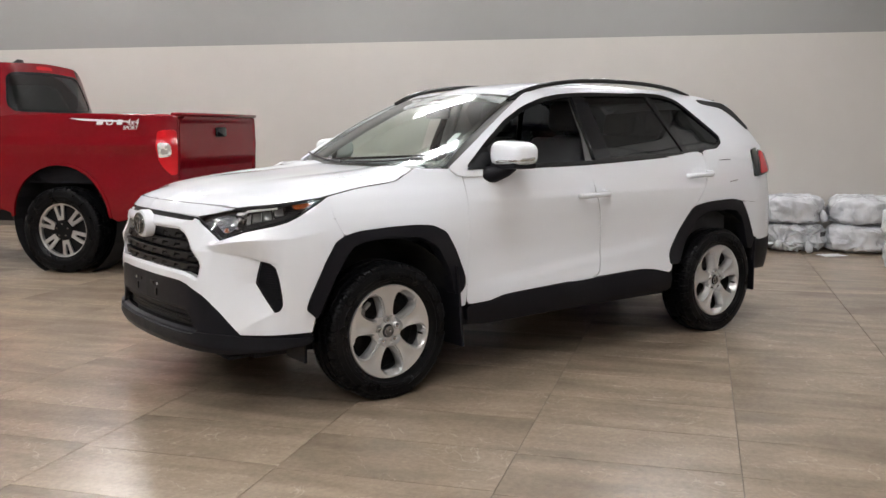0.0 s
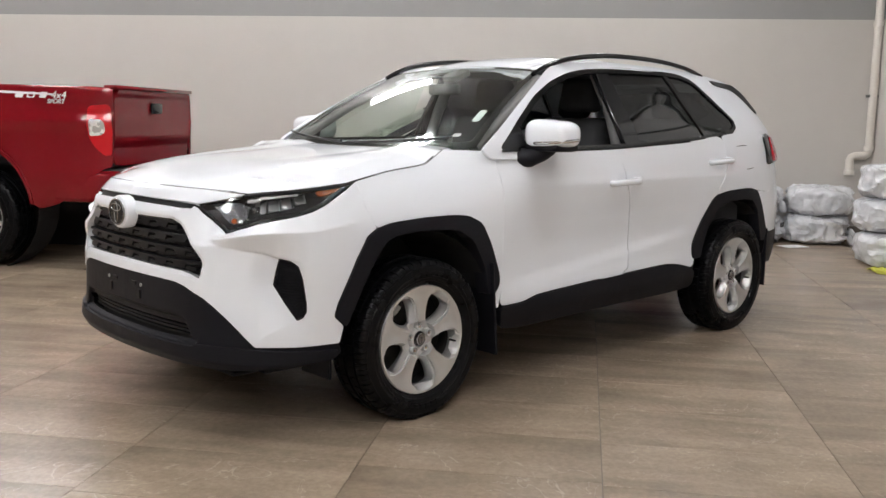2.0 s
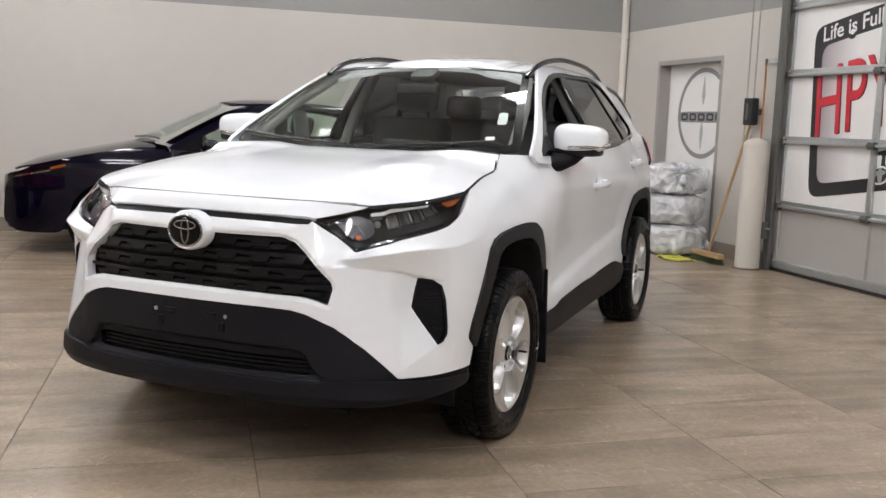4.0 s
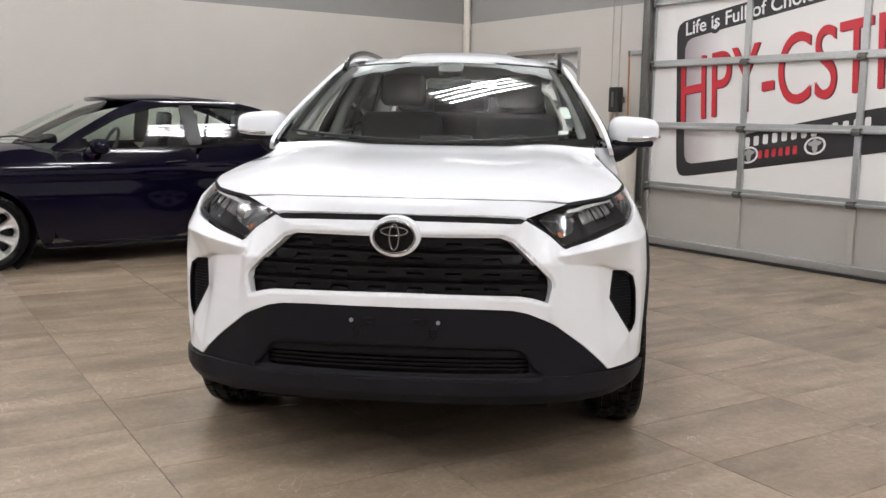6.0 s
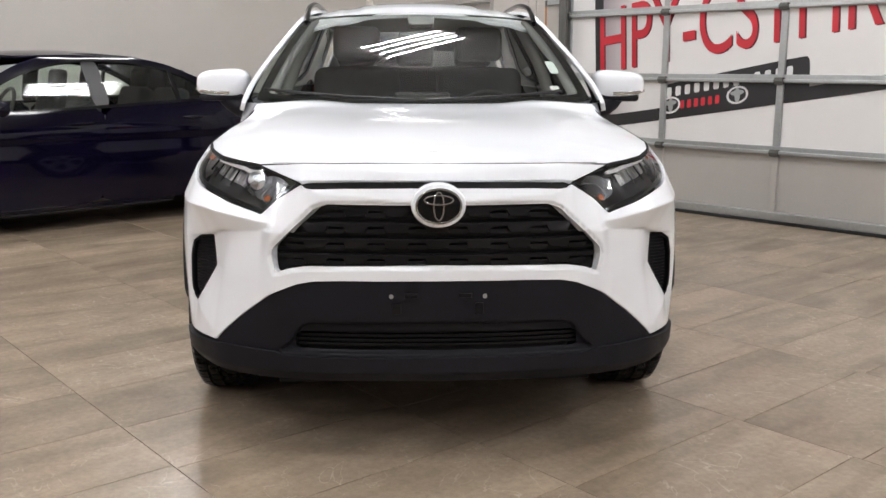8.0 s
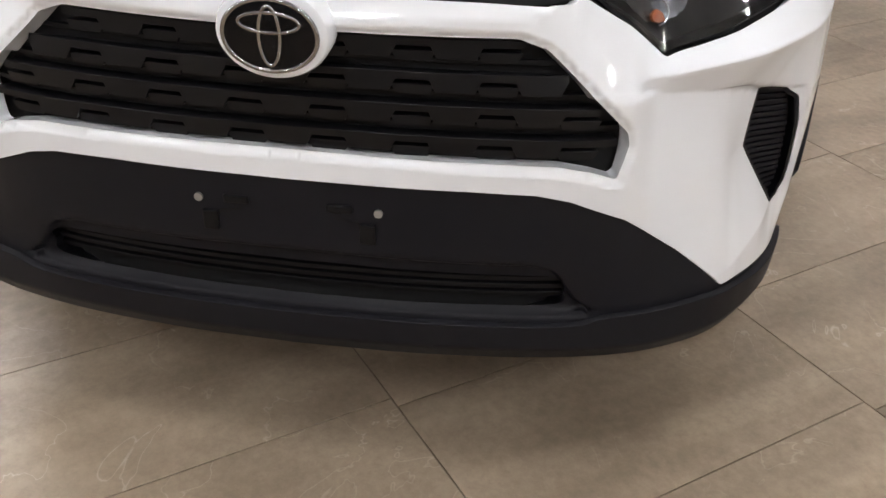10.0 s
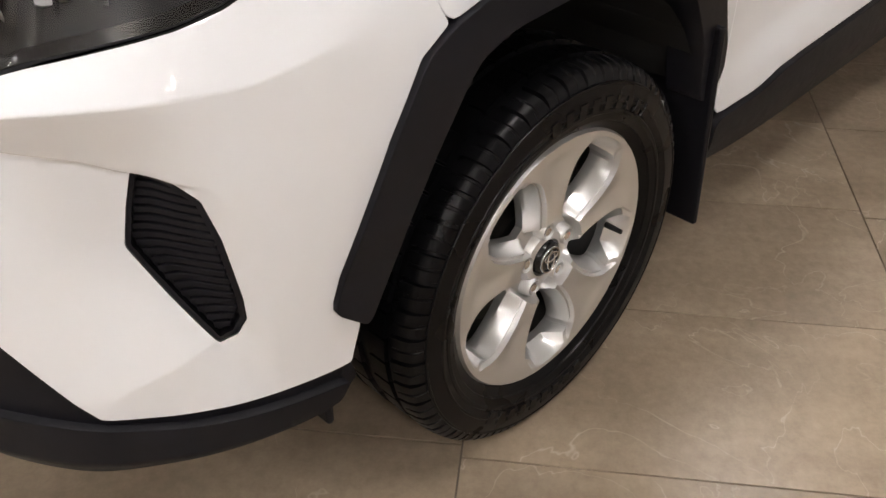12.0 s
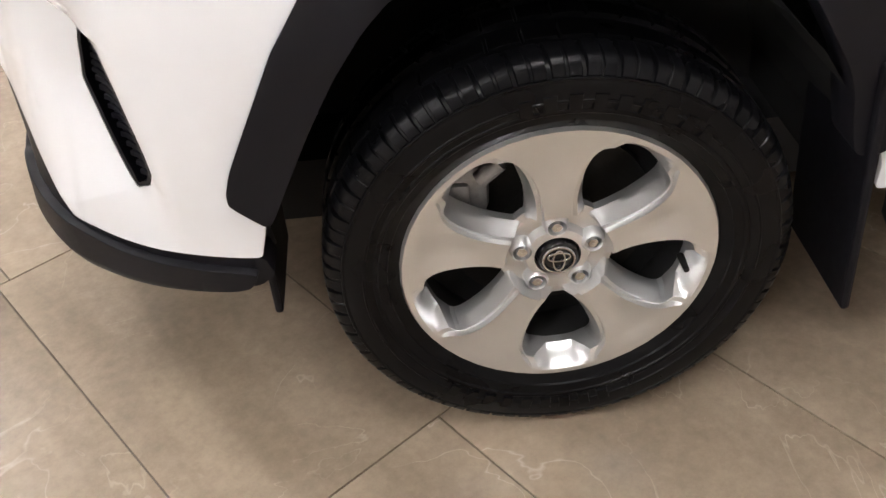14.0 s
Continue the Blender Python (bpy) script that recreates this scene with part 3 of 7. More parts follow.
# ---- outlines of the white car: (s, z) on its skin ----
GRILLE = [(0, 0.882), (0.355, 0.884), (0.4, 0.868), (0.45, 0.822), (0.5, 0.774), (0.537, 0.737), (0.542, 0.715), (0.527, 0.66), (0.485, 0.675), (0.43, 0.685), (0, 0.69)]
LAMP = [(0.455, 0.951), (0.58, 0.975), (0.7, 0.996), (0.94, 1.012), (1.1, 1.027), (1.274, 1.046), (1.215, 1.016), (1.15, 0.986), (1.09, 0.957), (1.035, 0.934), (0.975, 0.919), (0.89, 0.903), (0.8, 0.885), (0.69, 0.861), (0.612, 0.838), (0.54, 0.892)]
VENT = [(0.894, 0.748), (0.94, 0.742), (0.967, 0.722), (0.982, 0.67), (0.996, 0.575), (0.997, 0.54), (0.985, 0.516), (0.961, 0.506), (0.913, 0.575), (0.865, 0.645), (0.878, 0.7)]
EDGE = [(0, 0.638), (0.3, 0.638), (0.4, 0.635), (0.455, 0.624), (0.55, 0.584), (0.66, 0.506), (0.775, 0.413), (0.787, 0.402), (0.805, 0.4005), (0.97, 0.399), (1.137, 0.401)]
VENT = fine(np.array(VENT), 0.025)
LAMP_LOW = graph((0.3, 0.7), (0.6, 0.836), *LAMP[:5:-1][1:], (1.274, 1.03), (1.4, 1.05))
NOSE = [(0, 1.015), (0.2, 1.014), (0.4, 1.01), (0.58, 1.003), (0.697, 0.999)]
CUT = [(1.277, 1.043), (1.277, 0.945), (1.314, 0.8575)]
ARCH = [(1.155, 0.47), (1.112, 0.51), (1.112, 0.528), (1.124, 0.567), (1.166, 0.655), (1.207, 0.74), (1.264, 0.829), (1.314, 0.856), (1.39, 0.876), (1.587, 0.886), (1.75, 0.887), (1.85, 0.878), (1.935, 0.84), (2.0, 0.735), (2.066, 0.594), (2.07, 0.541), (2.035, 0.499)]
ARCH_IN = [(1.99, 0.5), (1.96, 0.63), (1.87, 0.77), (1.76, 0.825), (1.55, 0.832), (1.42, 0.824), (1.355, 0.803), (1.32, 0.766), (1.278, 0.706), (1.235, 0.626), (1.195, 0.54), (1.165, 0.476)]
INTAKE = [(0, 0.466), (0.43, 0.462), (0.462, 0.455), (0.47, 0.412), (0.45, 0.404), (0, 0.402)]
DOOR_F = [(2.115, 1.16), (2.107, 1.03), (2.103, 0.85), (2.1, 0.6), (2.078, 0.425)]
SPLIT_D = [(3.018, 1.168), (3.068, 1.065), (3.133, 0.86), (3.155, 0.685), (3.123, 0.485)]
DOOR_BACK = [(4.16, 1.235), (4.172, 1.075), (4.039, 0.89), (3.919, 0.745), (3.839, 0.605), (3.8, 0.44)]
SILL = [(2.075, 0.423), (2.243, 0.43), (2.348, 0.457), (2.813, 0.475), (3.494, 0.495), (3.629, 0.48), (3.796, 0.437)]
ARCH_R = [(3.79, 0.5), (3.785, 0.585), (3.895, 0.745), (4.0, 0.868), (4.165, 0.892), (4.425, 0.9), (4.53, 0.88), (4.605, 0.765), (4.691, 0.6), (4.666, 0.545)]
ARCH_R_IN = [(4.616, 0.545), (4.536, 0.76), (4.446, 0.83), (4.176, 0.832), (4.046, 0.79), (3.946, 0.66), (3.876, 0.5)]
HOOD_LINE = [(1.274, 1.046), (1.477, 1.08), (1.66, 1.098), (1.72, 1.108), (1.763, 1.125), (1.853, 1.166)]
BELT = [(1.853, 1.166), (2.133, 1.16), (2.388, 1.162), (3.043, 1.17), (3.764, 1.205), (4.16, 1.235)]
TAIL = [(4.87, 1.24), (5.04, 1.2), (5.05, 1.07), (4.77, 1.045), (4.8, 1.12)]


def shaping(a, z):
    """Recesses and creases of the skin on top of its main form."""
    out = np.zeros(np.shape(a))
    g = (a < 0.66) & (z > 0.6) & (z < 0.96)
    if np.any(g):
        d = inside_by(a[g], z[g], both_sides(GRILLE))
        out[g] -= 0.01 * ease(d, -0.016, -0.002)
    # raised lower edge of the doors, climbing to the rear
    line = 0.505 + 0.12 * (a - 2.3) / 1.2
    out = out + 0.012 * ease(line - z, -0.06, 0.01) * ease(a, 2.05, 2.4) * (1 - ease(a, 3.5, 3.9))
    # finger recesses behind the door handles
    for hx, hz in ((1.485, 0.985), (2.5, 1.075)):
        out = out - 0.016 * np.exp(-((a - at_x(hx)) / 0.06) ** 2 - ((z - hz) / 0.032) ** 2)
    # wheel-arch shoulders
    hub_f, hub_r = at_x(0.0), at_x(2.69)
    for h in (hub_f, hub_r):
        r = np.hypot((a - h) * 0.9, z - 0.5)
        out = out + 0.012 * (1 - ease(r, 0.38, 0.64)) * ease(z, 0.4, 0.75)
    return out


# roof, bonnet, glasshouse
BONNET_Z = graph((-0.95, 0.955), (-0.9, 0.985), (-0.853, 1.0155), (-0.8, 1.035), (-0.7, 1.062), (-0.4, 1.11), (0.0, 1.14), (0.3, 1.162), (0.5, 1.166))
ROOF_Z = graph((1.1, 1.583), (1.165, 1.604), (1.3, 1.643), (1.6, 1.68), (1.9, 1.69), (2.3, 1.682), (2.7, 1.662), (3.0, 1.63), (3.4, 1.572), (3.55, 1.555))
HOUSE_Y = graph((1.1, 0.88), (1.17, 0.86), (1.25, 0.825), (1.35, 0.765), (1.45, 0.702), (1.55, 0.64), (1.6, 0.6), (1.63, 0.565), (1.66, 0.5))
HOUSE_T = graph((0.3, 0.93), (0.5, 0.975), (0.9, 1.0), (2.2, 1.0), (2.6, 0.985), (2.9, 0.96), (3.2, 0.93), (3.5, 0.86))


LEAD = [skin(np.array([s]), np.array([z]))[0] for s, z in NOSE + [(0.94, 1.013), (1.1, 1.028), (1.26, 1.045)] + HOOD_LINE[1:]]
EDGE_Y = graph((LEAD[0][0] - 0.02, 0.02), *[(p[0], max(0.02, -p[1])) for p in LEAD], (0.45, 0.67))
EDGE_Z = graph((LEAD[0][0] - 0.02, LEAD[0][2]), *[(p[0], p[2]) for p in LEAD], (0.45, 1.168))


def bonnet_at(x, y):
    """The bonnet's top: crowned, meeting the wings and the nose at its edges."""
    u = np.abs(y) / EDGE_Y(x)
    ridge = 0.012 * ease(np.abs(y), 0.3, 0.5) * ease(x, -0.7, 0.1) * (1 - ease(u, 0.75, 1.0))
    return np.stack([x, y, BONNET_Z(x) - (BONNET_Z(x) - EDGE_Z(x)) * np.minimum(u, 1.2) ** 3 + ridge - 0.0025 * (1 - ease(x, -0.72, -0.5))], -1)


def roof_at(x, y):
    groove = 0.008 * ease(np.abs(y), 0.3, 0.34) * (1 - ease(np.abs(y), 0.4, 0.44))
    return np.stack([x, y, ROOF_Z(x) - 0.072 * (np.abs(y) / 0.58) ** 2.5 - groove], -1)


def house_at(side):
    return lambda x, z: np.stack([x, -side * HOUSE_Y(z) * HOUSE_T(x), z], -1)


def screen_at(a, b):
    """The windscreen: a across (-1 to 1, the car's left positive), b up."""
    bx, by, bz = 0.3 + 0.16 * a * a, -0.775 * a, 1.142 + 0.032 * a * a
    tx, ty, tz = 1.165 - 0.035 * a * a, -0.59 * a, 1.605 - 0.034 * a * a
    h = 0.03 * 4 * b * (1 - b)
    return np.stack([bx + (tx - bx) * b - 0.52 * h, by + (ty - by) * b, bz + (tz - bz) * b + 0.85 * h], -1)


def hatch_at(a, b):
    """The rear window and the tailgate's upper part."""
    bx, by, bz = 3.53 - 0.12 * a * a, 0.72 * a, 1.17 + 0 * a
    tx, ty, tz = 3.25 - 0.08 * a * a, 0.56 * a, 1.56 - 0.04 * a * a
    return np.stack([bx + (tx - bx) * b, by + (ty - by) * b, bz + (tz - bz) * b], -1)


def closed_line(loop, d):
    """The outline drawn in by d, softly cornered, as a dense closed line."""
    q = fine(shrink(soften(loop), d), 0.01)
    return np.r_[q, q[:1]]


CREASES = []
for zs, _ in FACETS[4:10]:
    for w_ in (-0.0035, 0.0, 0.0035) if zs is not FACETS[6][0] else (-0.0035,):
        CREASES.append([(s, float(zs(s)) + w_) for s in np.arange(0.56, 1.13, 0.008)])
for w_ in (-0.002, -0.02):
    CREASES.append([p for p in closed_line(both_sides(GRILLE), w_) if p[0] > 0.02])
CREASES += [[(-s, z) for s, z in one] for one in CREASES]
suv = thing("suv", "white compact SUV with black cladding and silver five-spoke wheels", "car", pose(0, 0.01, 0))
PAINT = WHITE_PAINT

# nose: white bumper skin, with openings for the grille and the side vents
fascia_half = [(0, 0.94), (0.3, 0.937), (0.44, 0.932), (0.45, 0.944)] + LAMP[:4:-1] + CUT + ARCH[6:0:-1] + [ARCH[0], (1.137, 0.401)] + EDGE[-2::-1]
panel("front_bumper", fine(both_sides(fascia_half), 0.03), skin, PAINT, suv, 0.0095, holes=[fine(both_sides(GRILLE), 0.04), VENT, mirrored(VENT)], flange=0.03, label="glossy white bumper skin", lines=CREASES)
panel("nose_panel", both_sides(NOSE[:-1] + [(0.69, 0.998), (0.58, 0.976), (0.457, 0.952), (0.43, 0.957), (0.3, 0.961), (0, 0.962)]), skin, PAINT, suv, 0.02, flange=0.02)
panel("upper_slot", both_sides([(0, 0.968), (0.46, 0.962), (0.49, 0.95), (0.45, 0.926), (0, 0.934)]), lambda s, z: skin(s, z, 0.022), GRILLE_BLACK, suv, 0.03, flange=0)
RECESS = both_sides([(0, 0.505), (0.4, 0.5), (0.44, 0.492), (0.457, 0.477), (0.485, 0.432), (0.523, 0.402), (0.51, 0.388), (0, 0.388)])


def lower_at(s, z):
    """The grey lower bumper, with a wide shallow recess round plate and intake."""
    d = inside_by(np.abs(s), z, RECESS)
    return skin(s, z, 0.004 + 0.024 * ease(d, 0.0, 0.016))


lower_half = EDGE + [(1.15, 0.36), (1.12, 0.335), (0.95, 0.318), (0.75, 0.3), (0.5, 0.29), (0, 0.292)]
panel("lower_bumper", both_sides(lower_half), lower_at, CLADDING, suv, 0.012, holes=[both_sides(INTAKE)], lines=[closed_line(RECESS, 0.0), closed_line(RECESS, 0.006), closed_line(RECESS, 0.016)], flange=0.05, label="matt dark grey lower bumper")
panel("chin", both_sides([(0, 0.384), (0.49, 0.382), (0.535, 0.397), (0.64, 0.399), (0.73, 0.4), (0.79, 0.395), (0.9, 0.387), (1.0, 0.382), (1.13, 0.378), (1.11, 0.34), (0.95, 0.322), (0.75, 0.305), (0.5, 0.298), (0, 0.3)]), lambda s, z: skin(s, z, -0.012), CLADDING, suv, 0.016, flange=0.03)
# intake slats behind the lower opening
for k in range(4):
    z = 0.41 + 0.0155 * k
    w = 0.475
    panel("slat", both_sides([(0, z), (w, z), (w, z + 0.007), (0, z + 0.007)]), lambda s, q: skin(s, q, 0.045), GRILLE_BLACK, suv, 0.04, flange=0.02, gap=0, round_=False)
panel("intake_back", both_sides([(0, 0.475), (0.5, 0.47), (0.5, 0.39), (0, 0.39)]), lambda s, z: skin(s, z, 0.072), SHADOW_BLACK, suv, 0.04, flange=0)

# grille: dark back, bars, and rows of small hexagon lugs
panel("grille_back", both_sides([(0, 0.9), (0.42, 0.895), (0.575, 0.74), (0.56, 0.64), (0, 0.675)]), lambda s, z: skin(s, z, 0.05), SHADOW_BLACK, suv, 0.04, flange=0)


def grille_width(z):
    k = [p for p in GRILLE[1:8]]
    return float(np.interp(-z, [-p[1] for p in k], [p[0] for p in k]))


def shelf(z0, z1, step=0.1325, half=0.03, t=0.01, drop=0.019):
    """One grille bar; wide six-sided lugs hang from it at even steps."""
    w = min(grille_width(z0 - drop), grille_width(z1)) - 0.009
    lower = [(w, z0)]
    for i in range(int(w / step) + 1, -1, -1):
        c = i * step
        if c + half + t < w and c > 0:
            lower += [(c + half + t, z0), (c + half, z0 - drop), (c - half, z0 - drop), (c - half - t, z0)]
        elif c == 0:
            lower += [(half + t, z0), (half, z0 - drop)]
    lower += [(0, z0 - drop)]
    return [(0, z1), (w, z1)] + lower


BAR_BLACK = plain("satin_black_bar", (0.005, 0.005, 0.006), 0.34, spec=0.25)
for k, z in enumerate((0.872, 0.82, 0.768, 0.716)):
    panel("grille_bar", both_sides(shelf(z - 0.006, z + 0.004)), lambda s, q: skin(s, q, 0.014), BAR_BLACK, suv, 0.03, flange=0.03, gap=0, round_=False)
    for i in range(-4, 5):
        c = (i + 0.5) * 0.1325
        zz = z - 0.021
        if abs(c) + 0.035 < grille_width(zz - 0.012) - 0.005:
            panel("grille_step", [(c - 0.034, zz + 0.004), (c + 0.034, zz + 0.004), (c + 0.026, zz - 0.01), (c - 0.026, zz - 0.01)], lambda s, q: skin(s, q, 0.02), BAR_BLACK, suv, 0.03, flange=0.03, gap=0, round_=False)
    if k < 3:
        w = grille_width(z - 0.034) - 0.004
        panel("grille_bar", both_sides([(0, z - 0.03), (w, z - 0.03), (w, z - 0.036), (0, z - 0.036)]), lambda s, q: skin(s, q, 0.03), GRILLE_BLACK, suv, 0.05, flange=0.02, gap=0, round_=False)

BADGE_BLACK = plain("badge_black", (0.004, 0.004, 0.005), 0.25, spec=0.2)
# badge: a white boss with a black oval and a chrome ring


def oval(rx, rz, n=40):
    return [(rx * math.cos(2 * math.pi * k / n), rz * math.sin(2 * math.pi * k / n)) for k in range(n)]


face = Matrix(((0, 0, -1, 0), (-1, 0, 0, 0), (0, 1, 0, 0), (0, 0, 0, 1)))   # x to the car's right, y up, z forward
badge = part("badge", slab(oval(0.088, 0.072), 0.05, bevel=0.012, to=Matrix.Translation((-0.893, 0, 0.888)) @ face), PAINT, suv, smooth=40)
part("badge_field", slab(oval(0.07, 0.053), 0.012, bevel=0.004, to=Matrix.Translation((-0.938, 0, 0.888)) @ face), BADGE_BLACK, badge, "black oval field", smooth=40)


def ring(rx, rz, r, x, z, parent, cz=0.0):
    return part("badge_ring", tube([(x, rx * math.cos(a), z + cz + rz * math.sin(a)) for a in (2 * math.pi * k / 40 for k in range(40))], r, 8, closed=True), DARK_CHROME, parent, "chrome ring", smooth=60)


ring(0.0715, 0.0545, 0.0038, -0.948, 0.888, badge)
ring(0.016, 0.045, 0.0032, -0.95, 0.888, badge)
ring(0.046, 0.015, 0.0032, -0.95, 0.888, badge, 0.02)

# number-plate bracket
part("plate_bracket", box(-0.918, -0.172, 0.528, -0.904, 0.172, 0.618, 0.004), CLADDING, suv, "empty black number-plate bracket")
for e in (-1, 1):
    part("bracket_lug", box(-0.927, e * 0.135 - 0.014, 0.528, -0.914, e * 0.135 + 0.014, 0.566, 0.003), GRILLE_BLACK, suv)
    part("bracket_clip", box(-0.926, e * 0.088 - 0.022, 0.583, -0.914, e * 0.088 + 0.022, 0.598, 0.003), GRILLE_BLACK, suv)
    part("bolt", rod((-0.914, e * 0.153, 0.588), (-0.924, e * 0.153, 0.588), 0.0075, 12), STEEL, suv, "bright bolt head")
part("bracket_rail", tube([(-0.917, y, 0.578 - 0.9 * y * y) for y in (-0.12, -0.08, -0.04, 0, 0.04, 0.08, 0.12)], 0.005, 6), GRILLE_BLACK, suv)

for side in (1, -1):
    way = (lambda p: np.asarray(p, float)) if side > 0 else mirrored
    house = house_at(side)
    back = side < 0
    # side vent: a black cup with fine ribs
    panel("vent_cup", way(shrink(VENT, -0.01)), lambda s, z: skin(s, z, 0.022), GRILLE_BLACK, suv, 0.03, flange=0)
    panel("vent_frame", way(VENT), lambda s, z: skin(s, z, 0.0), CLADDING, suv, 0.012, holes=[way(shrink(np.array(VENT), 0.007))], flange=0.02, gap=0.0005)
    for k in range(19):
        z = 0.522 + 0.0118 * k
        inner = shrink(np.array(VENT), 0.006)
        row = [s for s in np.linspace(0.82, 1.02, 60) if inside_by(np.array([s]), np.array([z]), inner)[0] > 0]
        if len(row) > 4:
            a, b = row[0], row[-1]
            panel("vent_rib", way([(a, z - 0.003), (b, z - 0.003), (b, z + 0.003), (a, z + 0.003)]), lambda s, q: skin(s, q, 0.012), CLADDING, suv, 0.03, flange=0.014, gap=0, round_=False)
    # headlamp: dark bowl, turn lamp, round dish, reflector cells, clear lens with a broad black lower border
    loop = fine(np.array(LAMP), 0.03)
    lamp_body = panel("headlamp", way(shrink(LAMP, -0.008)), lambda s, z: skin(s, z, 0.085), LAMP_BLACK, suv, 0.02, flange=0, label="black headlamp bowl under a clear lens")
    opening = shrink(np.array(LAMP), 0.01)
    opening = fine(np.array([(s, max(z, LAMP_LOW(s) + 0.015)) for s, z in opening]), 0.03)
    panel("lamp_rim", way(loop), lambda s, z: skin(s, z, 0.01), BLACK_GLOSS, lamp_body, 0.015, holes=[way(opening)], flange=0.018)
    panel("lens", way(loop), lambda s, z: skin(s, z, 0.003), LENS, lamp_body, 0.015, flange=0, gap=0.003, label="clear lens").visible_shadow = False
    cell = [(0.512, 0.936), (0.56, 0.955), (0.625, 0.955), (0.672, 0.936), (0.68, 0.9), (0.66, 0.881), (0.614, 0.868), (0.583, 0.878)]
    panel("turn_lamp", way(cell), lambda s, z: skin(s, z, 0.035) + 0.0014 * np.abs(np.sin(s[..., None] * 150 + z[..., None] * 110)) + 0.0011 * np.abs(np.sin(z[..., None] * 190)), FACET_DARK, lamp_body, 0.005, flange=0.004, label="dark faceted turn lamp")
    edge = curve_through([(0.512, 0.937), (0.56, 0.932), (0.603, 0.925), (0.625, 0.908), (0.636, 0.892), (0.628, 0.878), (0.614, 0.871)], 4)
    part("turn_edge", tube(list(skin(side * edge[:, 0], edge[:, 1], 0.026)), 0.0016, 6), CHROME, lamp_body, "thin bright edge", smooth=60)
    panel("turn_bulb", way([(0.6, 0.888), (0.612, 0.897), (0.626, 0.89), (0.63, 0.878), (0.616, 0.874), (0.604, 0.878)]), lambda s, z: skin(s, z, 0.028), AMBER, lamp_body, 0.02, flange=0.01, label="amber bulb")
    # the main beam's round dish with a bulb shield
    dish = part("lamp_dish", turned([(0.047, -0.004), (0.0445, -0.002), (0.042, 0.008), (0.034, 0.02), (0.02, 0.028), (0.0005, 0.031)], 32), DISH, lamp_body, "round chrome reflector dish", smooth=50, at=Matrix.Translation((-0.654, -side * 0.612, 0.926)) @ Matrix.Rotation(radians(-62 * side), 4, "Z"))
    part("bulb_shield", turned([(0.0005, -0.002), (0.012, 0.0), (0.0145, 0.006), (0.0145, 0.03)], 20), DARK_CHROME, dish, smooth=50)
    for c0, c1, z0, z1, z2, z3 in ((0.79, 0.835, 0.916, 0.925, 0.965, 0.96), (0.842, 0.9, 0.928, 0.935, 0.975, 0.968), (0.915, 0.96, 0.938, 0.946, 0.982, 0.978), (0.985, 1.03, 0.958, 0.966, 0.995, 0.99)):
        panel("reflector", way([(c0, z0), (c1, z1), (c1, z2), (c0, z3)]), lambda s, z: skin(s, z, 0.05) + 0.02 * np.sin((np.abs(s)[..., None] - c0) / (c1 - c0) * 3.14) * np.array([1.0, 0, 0]) + 0.0006 * np.sin(s[..., None] * 420) * np.sin(z[..., None] * 240), FACET, lamp_body, 0.005, flange=0.012, gap=0.001, label="chrome reflector cell")
        rib = np.array([(c1 + 0.006, z1 - 0.006), (c1 + 0.006, z2 + 0.004)])
        part("cell_rib", tube(list(skin(side * rib[:, 0], rib[:, 1], 0.035)), 0.0035, 6), BLACK_GLOSS, lamp_body, smooth=60)
    panel("side_marker", way([(1.08, 1.008), (1.1, 1.016), (1.245, 1.035), (1.2, 1.016), (1.14, 0.996), (1.09, 0.992)]), lambda s, z: skin(s, z, 0.02), AMBER, lamp_body, 0.02, flange=0.01, label="amber side marker")
    panel("light_bar", way([(0.66, 0.968), (0.9, 0.996), (1.0, 1.003), (1.0, 0.995), (0.9, 0.987), (0.66, 0.958)]), lambda s, z: skin(s, z, 0.022), WHITE_MARK, lamp_body, 0.03, flange=0.008, gap=0, label="clear light bar")

    # wing
    fender = CUT + ARCH[8:] + [(2.045, 0.47), (2.045, 0.425), (2.075, 0.425)] + DOOR_F[-2:0:-1] + [(2.114, 1.14), DOOR_F[0], (2.095, 1.1605), (1.88, 1.1655)] + HOOD_LINE[::-1]
    panel("front_wing", way(fender), skin, PAINT, suv, 0.018, flange=0.012, gap=0.0006)
    # doors, below the glass
    door_low = [(2.1155, 1.16), (2.136, 1.16)] + BELT[2:4] + SPLIT_D[1:] + [p for p in SILL[3:0:-1]] + [DOOR_F[-1]] + DOOR_F[3:0:-1] + [(2.1145, 1.14)]
    d1 = panel("front_door", way(door_low), skin, PAINT, suv, 0.018, flange=0.007, gap=0.0036)
    door_low = [SPLIT_D[0]] + BELT[4:] + DOOR_BACK[1:] + SILL[-2:2:-1] + SPLIT_D[:0:-1]
    d2 = panel("rear_door", way(door_low), skin, PAINT, suv, 0.018, flange=0.007, gap=0.0036)
    # sill cladding, standing a little proud
    panel("sill_cladding", way(SILL + [(3.8, 0.33), (3.6, 0.318), (2.9, 0.316), (2.1, 0.3)]), lambda s, z: skin(s, z, -0.012), CLADDING, suv, 0.02, flange=0.04, label="matt dark grey sill cladding")
    # wheel-arch cladding
    panel("arch_cladding", way(ARCH + ARCH_IN), lambda s, z: skin(s, z, -0.012), CLADDING, suv, 0.014, flange=0.075, gap=0.0, label="matt dark grey wheel-arch trim")
    panel("arch_cladding", way(ARCH_R + ARCH_R_IN), lambda s, z: skin(s, z, -0.012), CLADDING, suv, 0.014, flange=0.075, gap=0.0, label="matt dark grey wheel-arch trim")
